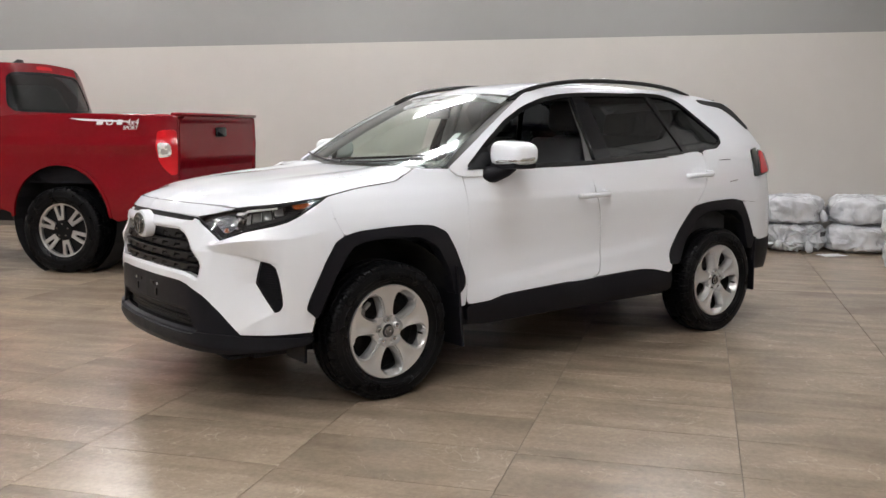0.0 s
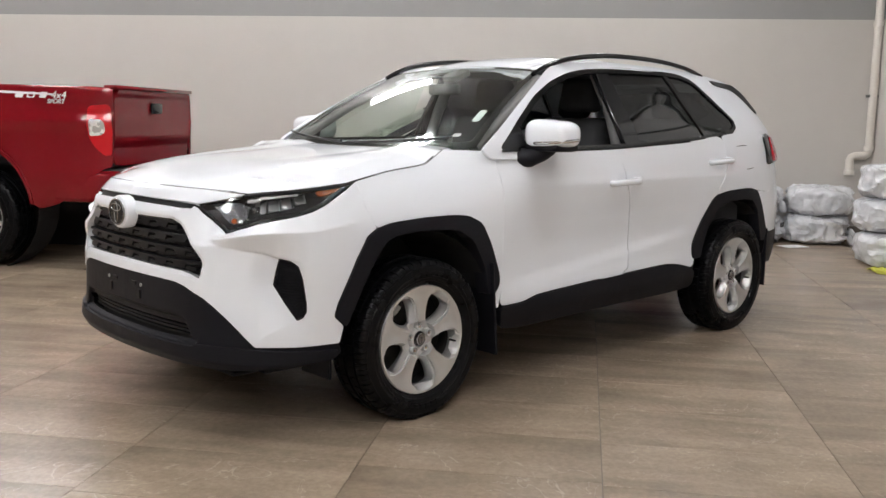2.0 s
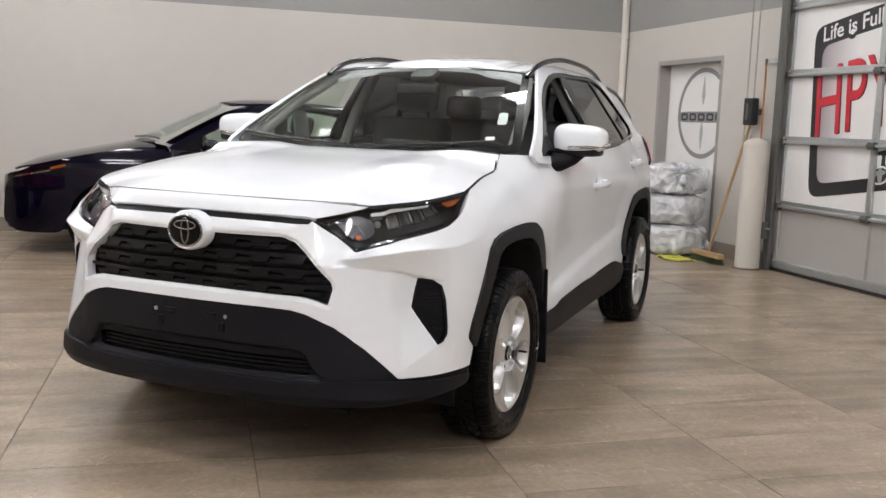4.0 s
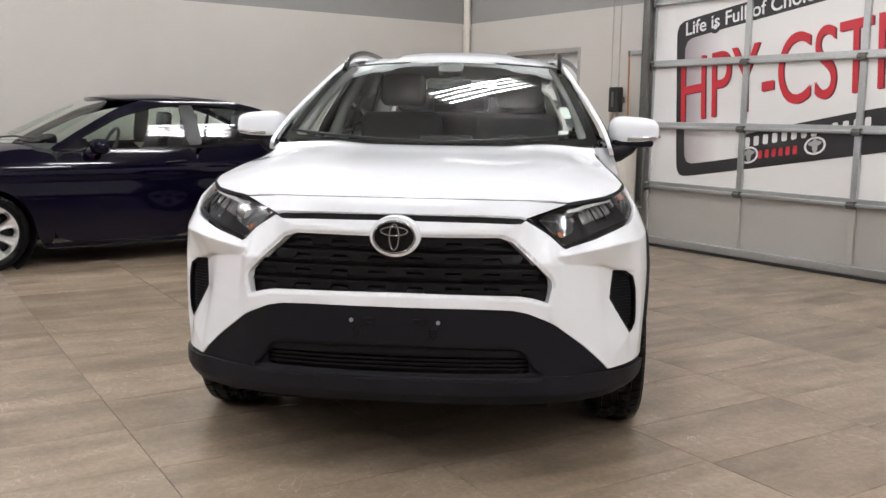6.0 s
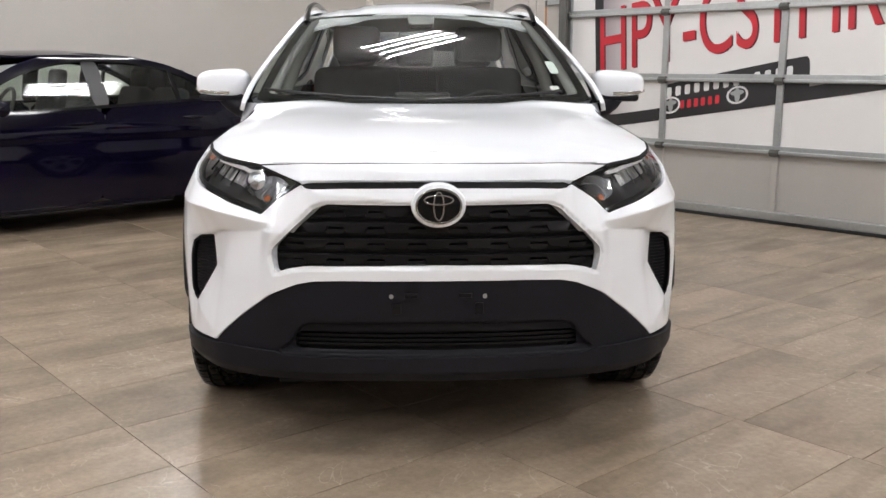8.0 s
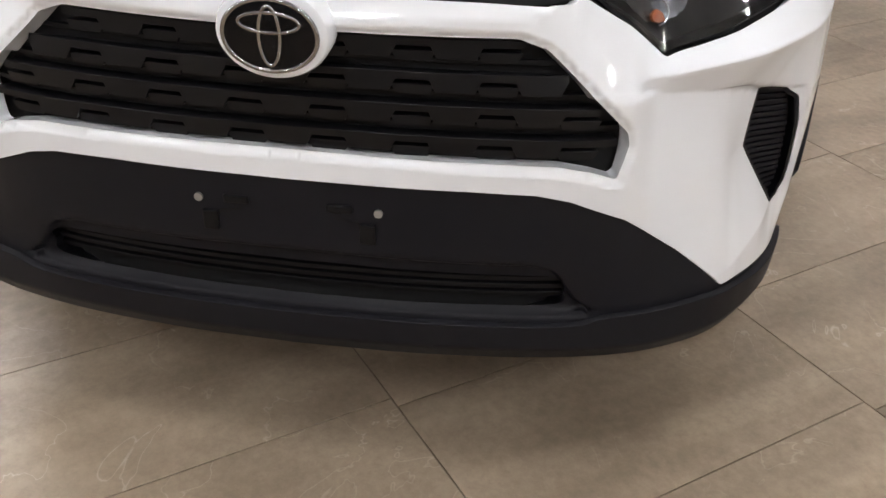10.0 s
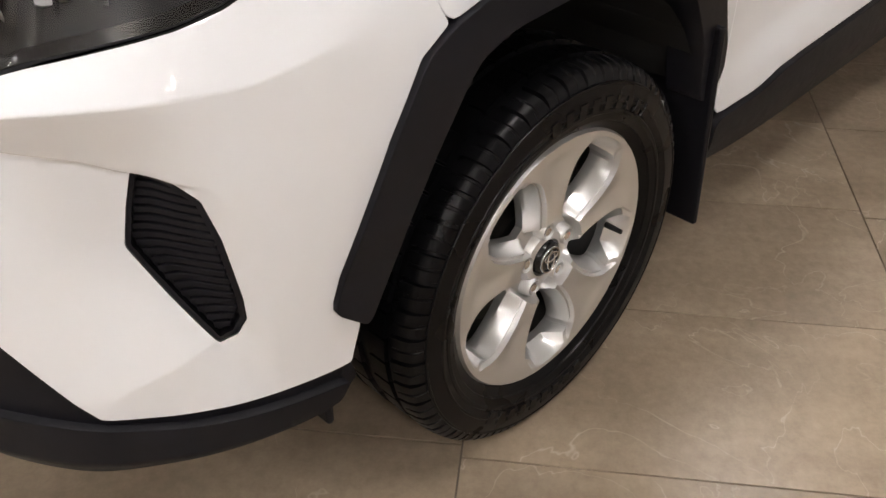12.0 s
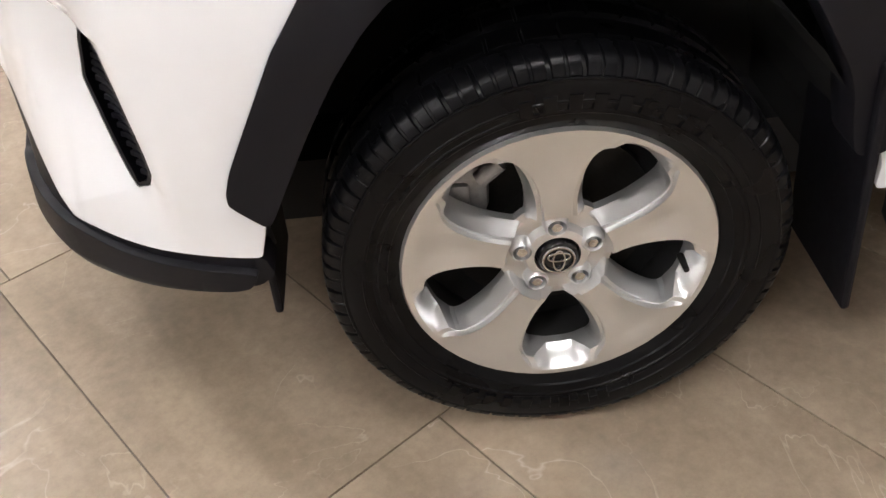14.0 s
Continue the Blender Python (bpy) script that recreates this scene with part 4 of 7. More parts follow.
    # rear quarter, rear bumper, tail lamp
    quarter = DOOR_BACK[:5] + ARCH_R[2:7] + [(4.75, 0.86), (4.8, 1.05), (4.87, 1.25), (4.7, 1.27), (4.4, 1.25)]
    panel("rear_quarter", way(quarter), skin, PAINT, suv, 0.02, flange=0.007, gap=0.0025)
    panel("flap_seal", way([(4.3, 1.1675), (4.48, 1.1715), (4.53, 1.0275), (4.39, 1.0135)]), lambda s, z: skin(s, z, -0.0006), PLASTIC_BLACK, suv, 0.02, flange=0, gap=0.0)
    panel("fuel_flap" if side > 0 else "rear_flap", way([(4.28, 1.165), (4.5, 1.17), (4.56, 1.03), (4.37, 1.015)]), lambda s, z: skin(s, z, -0.0012), PAINT, suv, 0.02, flange=0.004, gap=0.003)
    panel("rear_bumper", way([(4.554, 0.88), (4.75, 0.86), (4.8, 1.04), (5.05, 1.065), (5.75, 1.0), (5.75, 0.62), (5.2, 0.6), (4.72, 0.59), (4.629, 0.765)]), skin, PAINT, suv, 0.03, flange=0.02)
    panel("rear_lower_bumper", way([(4.69, 0.545), (4.715, 0.595), (5.2, 0.6), (5.75, 0.62), (5.75, 0.4), (5.1, 0.36), (4.75, 0.38), (4.69, 0.45)]), lambda s, z: skin(s, z, -0.004), CLADDING, suv, 0.03, flange=0.04, label="matt dark grey lower bumper")
    lamp_r = panel("tail_lamp", way(TAIL), lambda s, z: skin(s, z, -0.016), BLACK_GLOSS, suv, 0.02, flange=0.05, label="smoked black tail lamp with a red lens")
    panel("red_lens", way([(4.885, 1.23), (5.04, 1.197), (5.045, 1.08), (4.81, 1.06), (4.83, 1.12)]), lambda s, z: skin(s, z, -0.022), RED_LENS, lamp_r, 0.02, flange=0.012, label="red lens")
    panel("tail_lamp_frame", way([(4.76, 1.235), (4.88, 1.25), (4.79, 1.12), (4.77, 1.04), (4.72, 1.05)]), lambda s, z: skin(s, z, -0.014), BLACK_GLOSS, suv, 0.02, flange=0.04)

    # side of the glasshouse
    DLO = [(0.545, 1.162), (0.72, 1.285), (0.93, 1.415), (1.12, 1.5), (1.3, 1.552), (1.46, 1.577), (1.66, 1.59), (2.0, 1.6), (2.3, 1.6), (2.444, 1.592), (2.56, 1.56), (2.72, 1.44), (2.87, 1.325), (2.86, 1.285), (2.78, 1.25), (2.3, 1.205), (1.453, 1.17), (0.9, 1.162)]
    frame_side = [(0.44, 1.17), (0.6, 1.272), (0.8, 1.39), (1.12, 1.566), (1.2, 1.598), (1.4, 1.631), (1.8, 1.65), (2.5, 1.638), (2.9, 1.6), (3.1, 1.556), (3.2, 1.5), (3.3, 1.39), (3.42, 1.24), (3.3, 1.2), (2.7, 1.2), (1.5, 1.14), (0.9, 1.12), (0.5, 1.12)]
    panel("side_frame", frame_side, house, PAINT, suv, 0.02, holes=[DLO], flange=0.02, flip=back)
    panel("window_trim", shrink(np.array(DLO)[::-1], -0.012), house, BLACK_GLOSS, suv, 0.018, holes=[shrink(np.array(DLO)[::-1], 0.016)], flange=0.012, flip=back, lift=0.003, label="gloss black window surround")
    panel("belt_trim", [(0.56, 1.166), (1.45, 1.177), (2.3, 1.212), (2.8, 1.256), (2.8, 1.246), (2.3, 1.2), (1.45, 1.164), (0.56, 1.154)], house, BLACK_GLOSS, suv, 0.03, flange=0.01, flip=back, lift=0.008)
    panel("b_pillar", [(1.54, 1.17), (1.69, 1.18), (1.685, 1.3), (1.68, 1.45), (1.67, 1.592), (1.56, 1.588), (1.55, 1.45)], house, BLACK_GLOSS, suv, 0.03, flange=0.03, flip=back, lift=0.002, label="gloss black door pillar")
    panel("window_post", [(2.4, 1.215), (2.45, 1.215), (2.36, 1.4), (2.29, 1.6), (2.245, 1.6), (2.32, 1.4)], house, BLACK_GLOSS, suv, 0.03, flange=0.02, flip=back, lift=0.002)
    panel("mirror_patch", [(0.55, 1.165), (0.735, 1.165), (0.735, 1.295), (0.7, 1.272)], house, BLACK_GLOSS, suv, 0.03, flange=0.02, flip=back)
    if back:
        panel("front_window", [(0.73, 1.17), (1.47, 1.17), (1.45, 1.45), (1.44, 1.572), (1.2, 1.53), (0.93, 1.415), (0.73, 1.29)], house, SIDE_GLASS, suv, 0.05, flange=0, flip=back, lift=-0.008)
    w = panel("rear_window", [(1.67, 1.18), (2.41, 1.215), (2.33, 1.4), (2.26, 1.6), (1.65, 1.59), (1.665, 1.4)], house, DARK_GLASS, suv, 0.05, flange=0, flip=back, lift=-0.006, label="dark privacy glass")
    w2 = panel("quarter_window", [(2.44, 1.215), (2.78, 1.25), (2.86, 1.29), (2.87, 1.325), (2.72, 1.44), (2.56, 1.56), (2.45, 1.592), (2.3, 1.6), (2.36, 1.4)], house, DARK_GLASS, suv, 0.05, flange=0, flip=back, lift=-0.006, label="dark privacy glass")

    # black wedge between the spoiler and the rear side
    panel("spoiler_end", [(2.8, 1.58), (3.0, 1.566), (3.1, 1.558), (3.2, 1.502), (3.32, 1.38), (3.29, 1.37), (3.16, 1.47), (3.06, 1.522), (2.84, 1.548)], house, PLASTIC_BLACK, suv, 0.02, flange=0.012, flip=back, lift=0.006)

    # roof rail
    rail = [(1.07, 0.588, 1.545), (1.2, 0.592, 1.6), (1.4, 0.594, 1.646), (1.75, 0.59, 1.677), (2.2, 0.583, 1.675), (2.55, 0.572, 1.648), (2.76, 0.565, 1.605)]
    part("roof_rail", tube([(x, -side * y, z) for x, y, z in curve_through(rail, 8)], 0.0145, 8), BLACK_GLOSS, suv, "black roof rail", smooth=60)
    part("rail_foot", box(1.1, -side * 0.588 - 0.014, 1.53, 1.19, -side * 0.588 + 0.014, 1.572, 0.012), BLACK_GLOSS, suv)

    # door handles: a bar with a lock end, bridging the recess
    for hx, hz in ((1.5, 0.985), (2.515, 1.075)):
        y = -float(skin(np.array([at_x(hx - 0.14)]), np.array([hz]))[0][1])
        bar = [(hx - 0.135, y - 0.012, hz - 0.006), (hx - 0.12, y + 0.016, hz - 0.004), (hx - 0.06, y + 0.032, hz), (hx + 0.02, y + 0.034, hz + 0.002), (hx + 0.085, y + 0.028, hz + 0.004), (hx + 0.105, y - 0.012, hz + 0.005)]
        h = part("door_handle", tube([(x, -side * b, z) for x, b, z in curve_through(bar, 6)], 0.0165, 12), PAINT, d1 if hx < 2 else d2, smooth=180)
        part("handle_end", box(hx + 0.06, -side * y - 0.03, hz - 0.018, hx + 0.115, -side * y + 0.03, hz + 0.026, 0.013, 3), PAINT, h, smooth=60)

    # door mirror
    mir = part("mirror_arm", tube([(0.7, -side * 0.84, 1.125), (0.72, -side * 0.885, 1.128), (0.755, -side * 0.935, 1.155), (0.78, -side * 0.965, 1.185)], [0.05, 0.045, 0.042, 0.04], 12), CLADDING, suv, smooth=60)
    shell = bmesh.new()
    bmesh.ops.create_uvsphere(shell, u_segments=32, v_segments=20, radius=1)
    for v in shell.verts:
        x, y, z = v.co
        sq = lambda q, p: math.copysign(abs(q) ** p, q)
        bx, by, bz = sq(x, 0.55), sq(y, 0.55), sq(z, 0.65)
        v.co = Vector((0.78 + 0.085 * bx * (1.0 if bx < 0 else 1.6 - 0.4 * max(0, by)), -side * (0.968 + 0.126 * by), 1.24 + 0.071 * bz * (1 - 0.12 * by)))
    if side < 0:
        bmesh.ops.reverse_faces(shell, faces=shell.faces)
    part("mirror_shell", shell, PAINT, mir, "white mirror shell", smooth=180)
    part("mirror_base", box(0.705, -side * 0.965 - 0.1, 1.16, 0.875, -side * 0.965 + 0.108, 1.2, 0.018), CLADDING, mir, smooth=40)
    part("mirror_glass", box(0.915, -side * 0.965 - 0.05, 1.215, 0.919, -side * 0.965 + 0.05, 1.265, 0.002), CHROME, mir)
    part("mirror_repeater", tube([(0.7, -side * 0.93, 1.2), (0.694, -side * 0.99, 1.202), (0.71, -side * 1.06, 1.207), (0.76, -side * 1.096, 1.213), (0.82, -side * 1.098, 1.217)], 0.0085, 8), CHROME, mir, "bright indicator strip", smooth=60)

    # mud flaps and wheel wells
    part("mud_flap", box(0.39, -side * 0.825 - 0.115, 0.172, 0.405, -side * 0.825 + 0.115, 0.62, 0.006), CLADDING, suv, at=pose(0.084, 0, 0.0, 0, -5, 0))
    part("mud_flap", box(3.125, -side * 0.8 - 0.11, 0.235, 3.14, -side * 0.8 + 0.11, 0.62, 0.006), CLADDING, suv)
    part("mud_flap", box(-0.452, -side * 0.75 - 0.1, 0.234, -0.438, -side * 0.75 + 0.1, 0.47, 0.006), CLADDING, suv)
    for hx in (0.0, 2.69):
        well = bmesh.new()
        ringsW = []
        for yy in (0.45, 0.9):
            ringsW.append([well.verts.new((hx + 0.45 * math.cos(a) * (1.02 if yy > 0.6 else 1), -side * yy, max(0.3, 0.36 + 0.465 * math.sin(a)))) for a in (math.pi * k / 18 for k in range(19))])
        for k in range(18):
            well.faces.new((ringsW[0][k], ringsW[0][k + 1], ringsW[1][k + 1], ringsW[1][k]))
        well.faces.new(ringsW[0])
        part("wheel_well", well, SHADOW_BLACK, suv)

# bonnet, roof, glass
half = [(p[0], -p[1]) for p in LEAD] + [(0.43, 0.66), (0.35, 0.4), (0.31, 0.0)]
out = [(y, x) for x, y in half]
loop = both_sides(out)
panel("bonnet", loop, lambda y, x: bonnet_at(x, y), PAINT, suv, 0.02, flange=0.004, flip=True, gap=0.002)
panel("cowl", both_sides([(0, 0.33), (0.4, 0.37), (0.66, 0.45), (0.74, 0.5), (0.78, 0.42), (0.7, 0.2), (0, 0.2)]), lambda y, x: bonnet_at(x, y) - np.array([0, 0, 0.022]), CLADDING, suv, 0.04, flange=0, flip=True)
roof_half = [(0, 1.14), (0.3, 1.132), (0.585, 1.1), (0.6, 1.3), (0.6, 2.0), (0.59, 2.7), (0.55, 3.1), (0, 3.16)]
panel("roof", both_sides(roof_half), lambda y, x: roof_at(x, y), PAINT, suv, 0.03, flange=0.02, flip=True)
square = both_sides([(0, 0), (0.55, 0), (0.99, 0.0), (1.0, 0.04), (1.0, 0.97), (0.97, 1.0), (0.5, 1.0), (0, 1.0)])
ws = panel("windscreen", square, screen_at, SCREEN, suv, 0.06, flange=0)
ws.visible_shadow = False
panel("screen_border", square, screen_at, BLACK_GLOSS, ws, 0.05, holes=[both_sides([(0, 0.07), (0.6, 0.07), (0.93, 0.07), (0.945, 0.1), (0.93, 0.94), (0.9, 0.965), (0, 0.965)])], flange=0, lift=-0.004, label="black printed border")
panel("sensor_housing", [(-0.1, 0.84), (0.1, 0.84), (0.12, 0.97), (-0.12, 0.97)], screen_at, PLASTIC_BLACK, ws, 0.05, flange=0.03, lift=-0.006)
panel("sticker", [(0.83, 0.27), (0.895, 0.27), (0.895, 0.4), (0.83, 0.4)], screen_at, STICKER, ws, 0.04, flange=0, lift=-0.003, label="small pale green sticker")
panel("sticker", [(0.78, 0.12), (0.84, 0.12), (0.84, 0.155), (0.78, 0.155)], screen_at, WHITE_MARK, ws, 0.04, flange=0, lift=-0.003)
panel("rear_screen", both_sides([(0, 0.1), (0.85, 0.1), (0.9, 0.95), (0, 0.95)]), hatch_at, DARK_GLASS, suv, 0.08, flange=0)
panel("tailgate", both_sides([(0, 0.0), (1.0, 0.0), (1.0, 1.0), (0, 1.0)]), hatch_at, PAINT, suv, 0.08, holes=[both_sides([(0, 0.1), (0.85, 0.1), (0.9, 0.95), (0, 0.95)])], flange=0.03)
panel("spoiler", both_sides([(0, 3.165), (0.55, 3.105), (0.575, 3.2), (0.55, 3.25), (0, 3.34)]), lambda y, x: roof_at(x, y) + np.stack([0 * x, 0 * x, 0.02 * ease(x, 3.08, 3.2) * (np.abs(y) / 0.58) ** 2.5], -1), PAINT, suv, 0.04, flange=0.035, flip=True, gap=0.002)

# black tubes put in for the shade inside the bonnet and door joints
for side in (1, -1):
    for name, line in (("nose_gap_shade", NOSE + [(0.94, 1.013), (1.1, 1.028), (1.25, 1.044)]), ("bonnet_gap_shade", [(1.25, 1.044)] + HOOD_LINE[1:]), ("door_gap_shade", DOOR_F), ("door_gap_shade", SPLIT_D), ("door_gap_shade", DOOR_BACK), ("wing_gap_shade", CUT)):
        q = curve_through(line, 5)
        low = Vector((0, 0, {"nose_gap_shade": -0.0085, "bonnet_gap_shade": -0.006}.get(name, 0)))
        part(name, tube([Vector(p) + low for p in skin(side * q[:, 0], q[:, 1], {"nose_gap_shade": 0.004, "bonnet_gap_shade": 0.006}.get(name, 0.013))], 0.009, 6), SHADOW_BLACK, suv, smooth=60)

# wipers
for y0, y1 in ((0.05, 0.72), (-0.62, 0.0)):
    pts = [screen_at(np.array([-(y0 + (y1 - y0) * k / 6) / 0.76]), np.array([0.035 + 0.03 * (k / 6 - 0.2 if y0 > 0 else 0.8 - k / 6)]))[0] + np.array([-0.02, 0, 0.022]) for k in range(7)]
    part("wiper", tube(pts, 0.007, 6), PLASTIC_BLACK, suv)

# black sheet added behind the joints to keep them in shade, and the underside
panel("joint_shade_sheet", both_sides([(0, 0.3), (1.15, 0.33), (1.13, 0.5), (1.28, 0.84), (1.95, 0.84), (2.05, 0.34), (3.75, 0.34), (3.85, 0.6), (4.05, 0.86), (4.6, 0.86), (4.7, 0.42), (5.7, 0.42), (5.7, 1.12), (4.4, 1.16), (2.1, 1.1), (1.2, 1.0), (0.5, 0.92), (0, 0.93)]), lambda s, z: skin(s, z, 0.07), SHADOW_BLACK, suv, 0.05, flange=0)
part("underbody", box(-0.6, -0.6, 0.235, 3.3, 0.6, 0.36), SHADOW_BLACK, suv)
# thin plate added to cut the light on the floor under the nose
part("undertray", box(-0.72, -0.55, 0.232, -0.602, 0.55, 0.25, 0.006), SHADOW_BLACK, suv)

# ---- wheels: axle along y, outer face towards -y, origin in the hub ----


def rim_face(n, phase, size, hub, face_deg, edge_deg, deep):
    """A cast wheel face: n flat spokes flush with the rim's edge, sloping flanks with a step, open windows between."""
    R = 0.222
    fa, ed = graph(*face_deg), graph(*edge_deg)
    r1, r2 = 0.37 * R, 0.865 * R
    half = 180.0 / n
    radii = [hub, 0.044, 0.05, 0.062, 0.07, 0.073, 0.0765, 0.08] + [r1] + [r1 + (r2 - r1) * q for q in (0.02, 0.05, 0.1, 0.17, 0.26, 0.36, 0.46, 0.56, 0.66, 0.76, 0.85, 0.92, 0.96, 0.985)] + [r2, 0.885 * R, 0.905 * R, 0.93 * R, 0.95 * R, 0.957 * R, 0.985 * R, 0.995 * R, R]
    radii = sorted(set(round(r, 5) for r in radii))

    def height(r, d):
        face = -0.002 - 0.012 * (r / R) ** 1.2
        base = 0.02 + (deep - 0.02) * ease(r, 0.06, 0.11) - (deep + 0.002) * ease(r, 0.86 * R, 0.945 * R)
        top = face + 0.0055 * (1 - ease(abs(d) / max(fa(r), 1), 0.1, 0.95)) * ease(r, 0.1, 0.14) * (1 - ease(r, 0.8 * R, 0.93 * R))
        f, e = float(fa(r)), float(ed(r))
        u = (d - f) / max(e - f, 0.1)
        # flank: a steep drop, a narrow shelf, then down to the window
        if u <= 0:
            drop = 0.0
        elif u < 0.11:
            drop = 0.24 * u / 0.11
        elif u < 0.4:
            drop = 0.24 - 0.05 * (u - 0.11) / 0.29
        elif u < 0.57:
            drop = 0.19 + 0.27 * (u - 0.4) / 0.17
        else:
            drop = 0.46 + 0.54 * min(1.0, (u - 0.57) / 0.43)
        on = float(ease(r, 0.0705, 0.0765))
        ring = float(ease(r, 0.905 * R, 0.95 * R))
        y = top + (base - top) * drop if r > 0.066 else base
        y = base + (y - base) * on
        y = y + (face - y) * ring
        if r < 0.052:
            y = 0.02 - 0.014 * (1 - float(ease(r, 0.042, 0.05)))
        return y + 0.006 * float(ease(r, 0.985 * R, R))
    V, F = [], []

    def vert(r, d, sign, c):
        t = math.radians(phase + c * 2 * half + sign * d)
        V.append((r * math.cos(t), float(height(r, d)), r * math.sin(t)))
        return len(V) - 1
    cols = (0, 0.35, 0.7, 0.97, 1.0)
    flank = (0.0, 0.11, 0.22, 0.24, 0.4, 0.55, 0.57, 0.8, 1.0)
    for c in range(n):
        for sign in (1, -1):
            rows = []
            for r in radii:
                f, e = float(fa(r)), float(ed(r))
                ds = [f * q for q in cols] + [f + (e - f) * q for q in flank[1:]] + [e + (half - e) * q for q in (0.5, 1.0)]
                rows.append([vert(r, d, sign, c) for d in ds])
            m = len(rows[0])
            for i in range(len(radii) - 1):
                rm = (radii[i] + radii[i + 1]) / 2
                for k in range(m - 1):
                    if r1 < rm < r2 and k >= m - 3:
                        continue
                    q = (rows[i][k], rows[i + 1][k], rows[i + 1][k + 1], rows[i][k + 1])
                    F.append(q if sign > 0 else q[::-1])
    bm = bmesh.new()
    vs = [bm.verts.new(v) for v in V]
    for q in F:
        bm.faces.new([vs[i] for i in q])
    bmesh.ops.remove_doubles(bm, verts=bm.verts, dist=1e-5)
    # inner walls of the windows, and the turned-in edges
    rim_edges = [e for e in bm.edges if len(e.link_faces) == 1]
    made = bmesh.ops.extrude_edge_only(bm, edges=rim_edges)["geom"]
    for v in made:
        if isinstance(v, bmesh.types.BMVert):
            v.co.y += 0.014
    bmesh.ops.scale(bm, vec=(size / R,) * 3, verts=bm.verts)
    bmesh.ops.recalc_face_normals(bm, faces=bm.faces)
    up = [f for f in bm.faces if abs(f.normal.y) > 0.8]
    if sum(f.normal.y * f.calc_area() for f in up) > 0:
        bmesh.ops.reverse_faces(bm, faces=bm.faces)
    return mesh_of("rim", bm, ALLOY, 24)


def tyre_mesh(Ro, Rr, width, blocks=46):
    """A tyre: bulged sidewalls with rings, and a tread of ribs, grooves and shoulder blocks."""
    w = width / 2
    H = Ro - Rr
    rows = [(Rr - 0.008, 0.78), (Rr + 0.004, 0.86), (Rr + 0.012, 0.9), (Rr + 0.0135, 0.93), (Rr + 0.026, 0.965), (Rr + 0.028, 0.985), (Rr + 0.033, 0.987), (Rr + 0.035, 0.975),
            (Rr + 0.42 * H, 1.01), (Rr + 0.43 * H, 1.022), (Rr + 0.455 * H, 1.022), (Rr + 0.465 * H, 1.01), (Rr + 0.62 * H, 1.0), (Rr + 0.7 * H, 0.985), (Rr + 0.71 * H, 0.995), (Rr + 0.735 * H, 0.993), (Rr + 0.745 * H, 0.975),
            (Ro - 0.029, 0.955), (Ro - 0.027, 0.96), (Ro - 0.014, 0.915), (Ro - 0.006, 0.85), (Ro - 0.002, 0.74), (Ro, 0.6), (Ro, 0.55), (Ro - 0.008, 0.54), (Ro - 0.008, 0.45), (Ro, 0.44), (Ro, 0.12), (Ro - 0.008, 0.11), (Ro - 0.008, 0.0)]
    prof = [(r, -w * y) for r, y in rows] + [(r, w * y) for r, y in rows[-2::-1]]
    V, F = [], []
    m = len(prof)
    spots = (0.0, 0.12, 0.15, 0.5, 0.53, 0.6, 0.63, 0.97)
    n = blocks * len(spots)
    for k in range(n):
        b, q = divmod(k, len(spots))
        a = 2 * math.pi * (b + spots[q]) / blocks
        for i, (r, y) in enumerate(prof):
            j = min(i, m - 1 - i)
            deep, turn = 0.0, 0.0
            if 17 <= j <= 23:
                if q <= 1:
                    deep = 0.008 if j > 18 else 0.005
                elif q in (4, 5) and 18 <= j <= 21:
                    deep = 0.0035
                # the grooves bow round the shoulder
                turn = 0.03 * (((j - 17) / 6) ** 2 - 0.3 * (j - 17) / 6) * (1 if i < m / 2 else -1)
            if 26 <= j <= 27 and q in (4, 5):
                deep = 0.005
            V.append(((r - deep) * math.cos(a + turn), y, (r - deep) * math.sin(a + turn)))
    for k in range(n):
        q = (k + 1) % n
        for i in range(m - 1):
            F.append((k * m + i, k * m + i + 1, q * m + i + 1, q * m + i))
    me = bpy.data.meshes.new("tyre")
    me.from_pydata(V, [], F)
    me.materials.append(RUBBER)
    me.shade_smooth()
    me.set_sharp_from_angle(angle=radians(30))
    return me


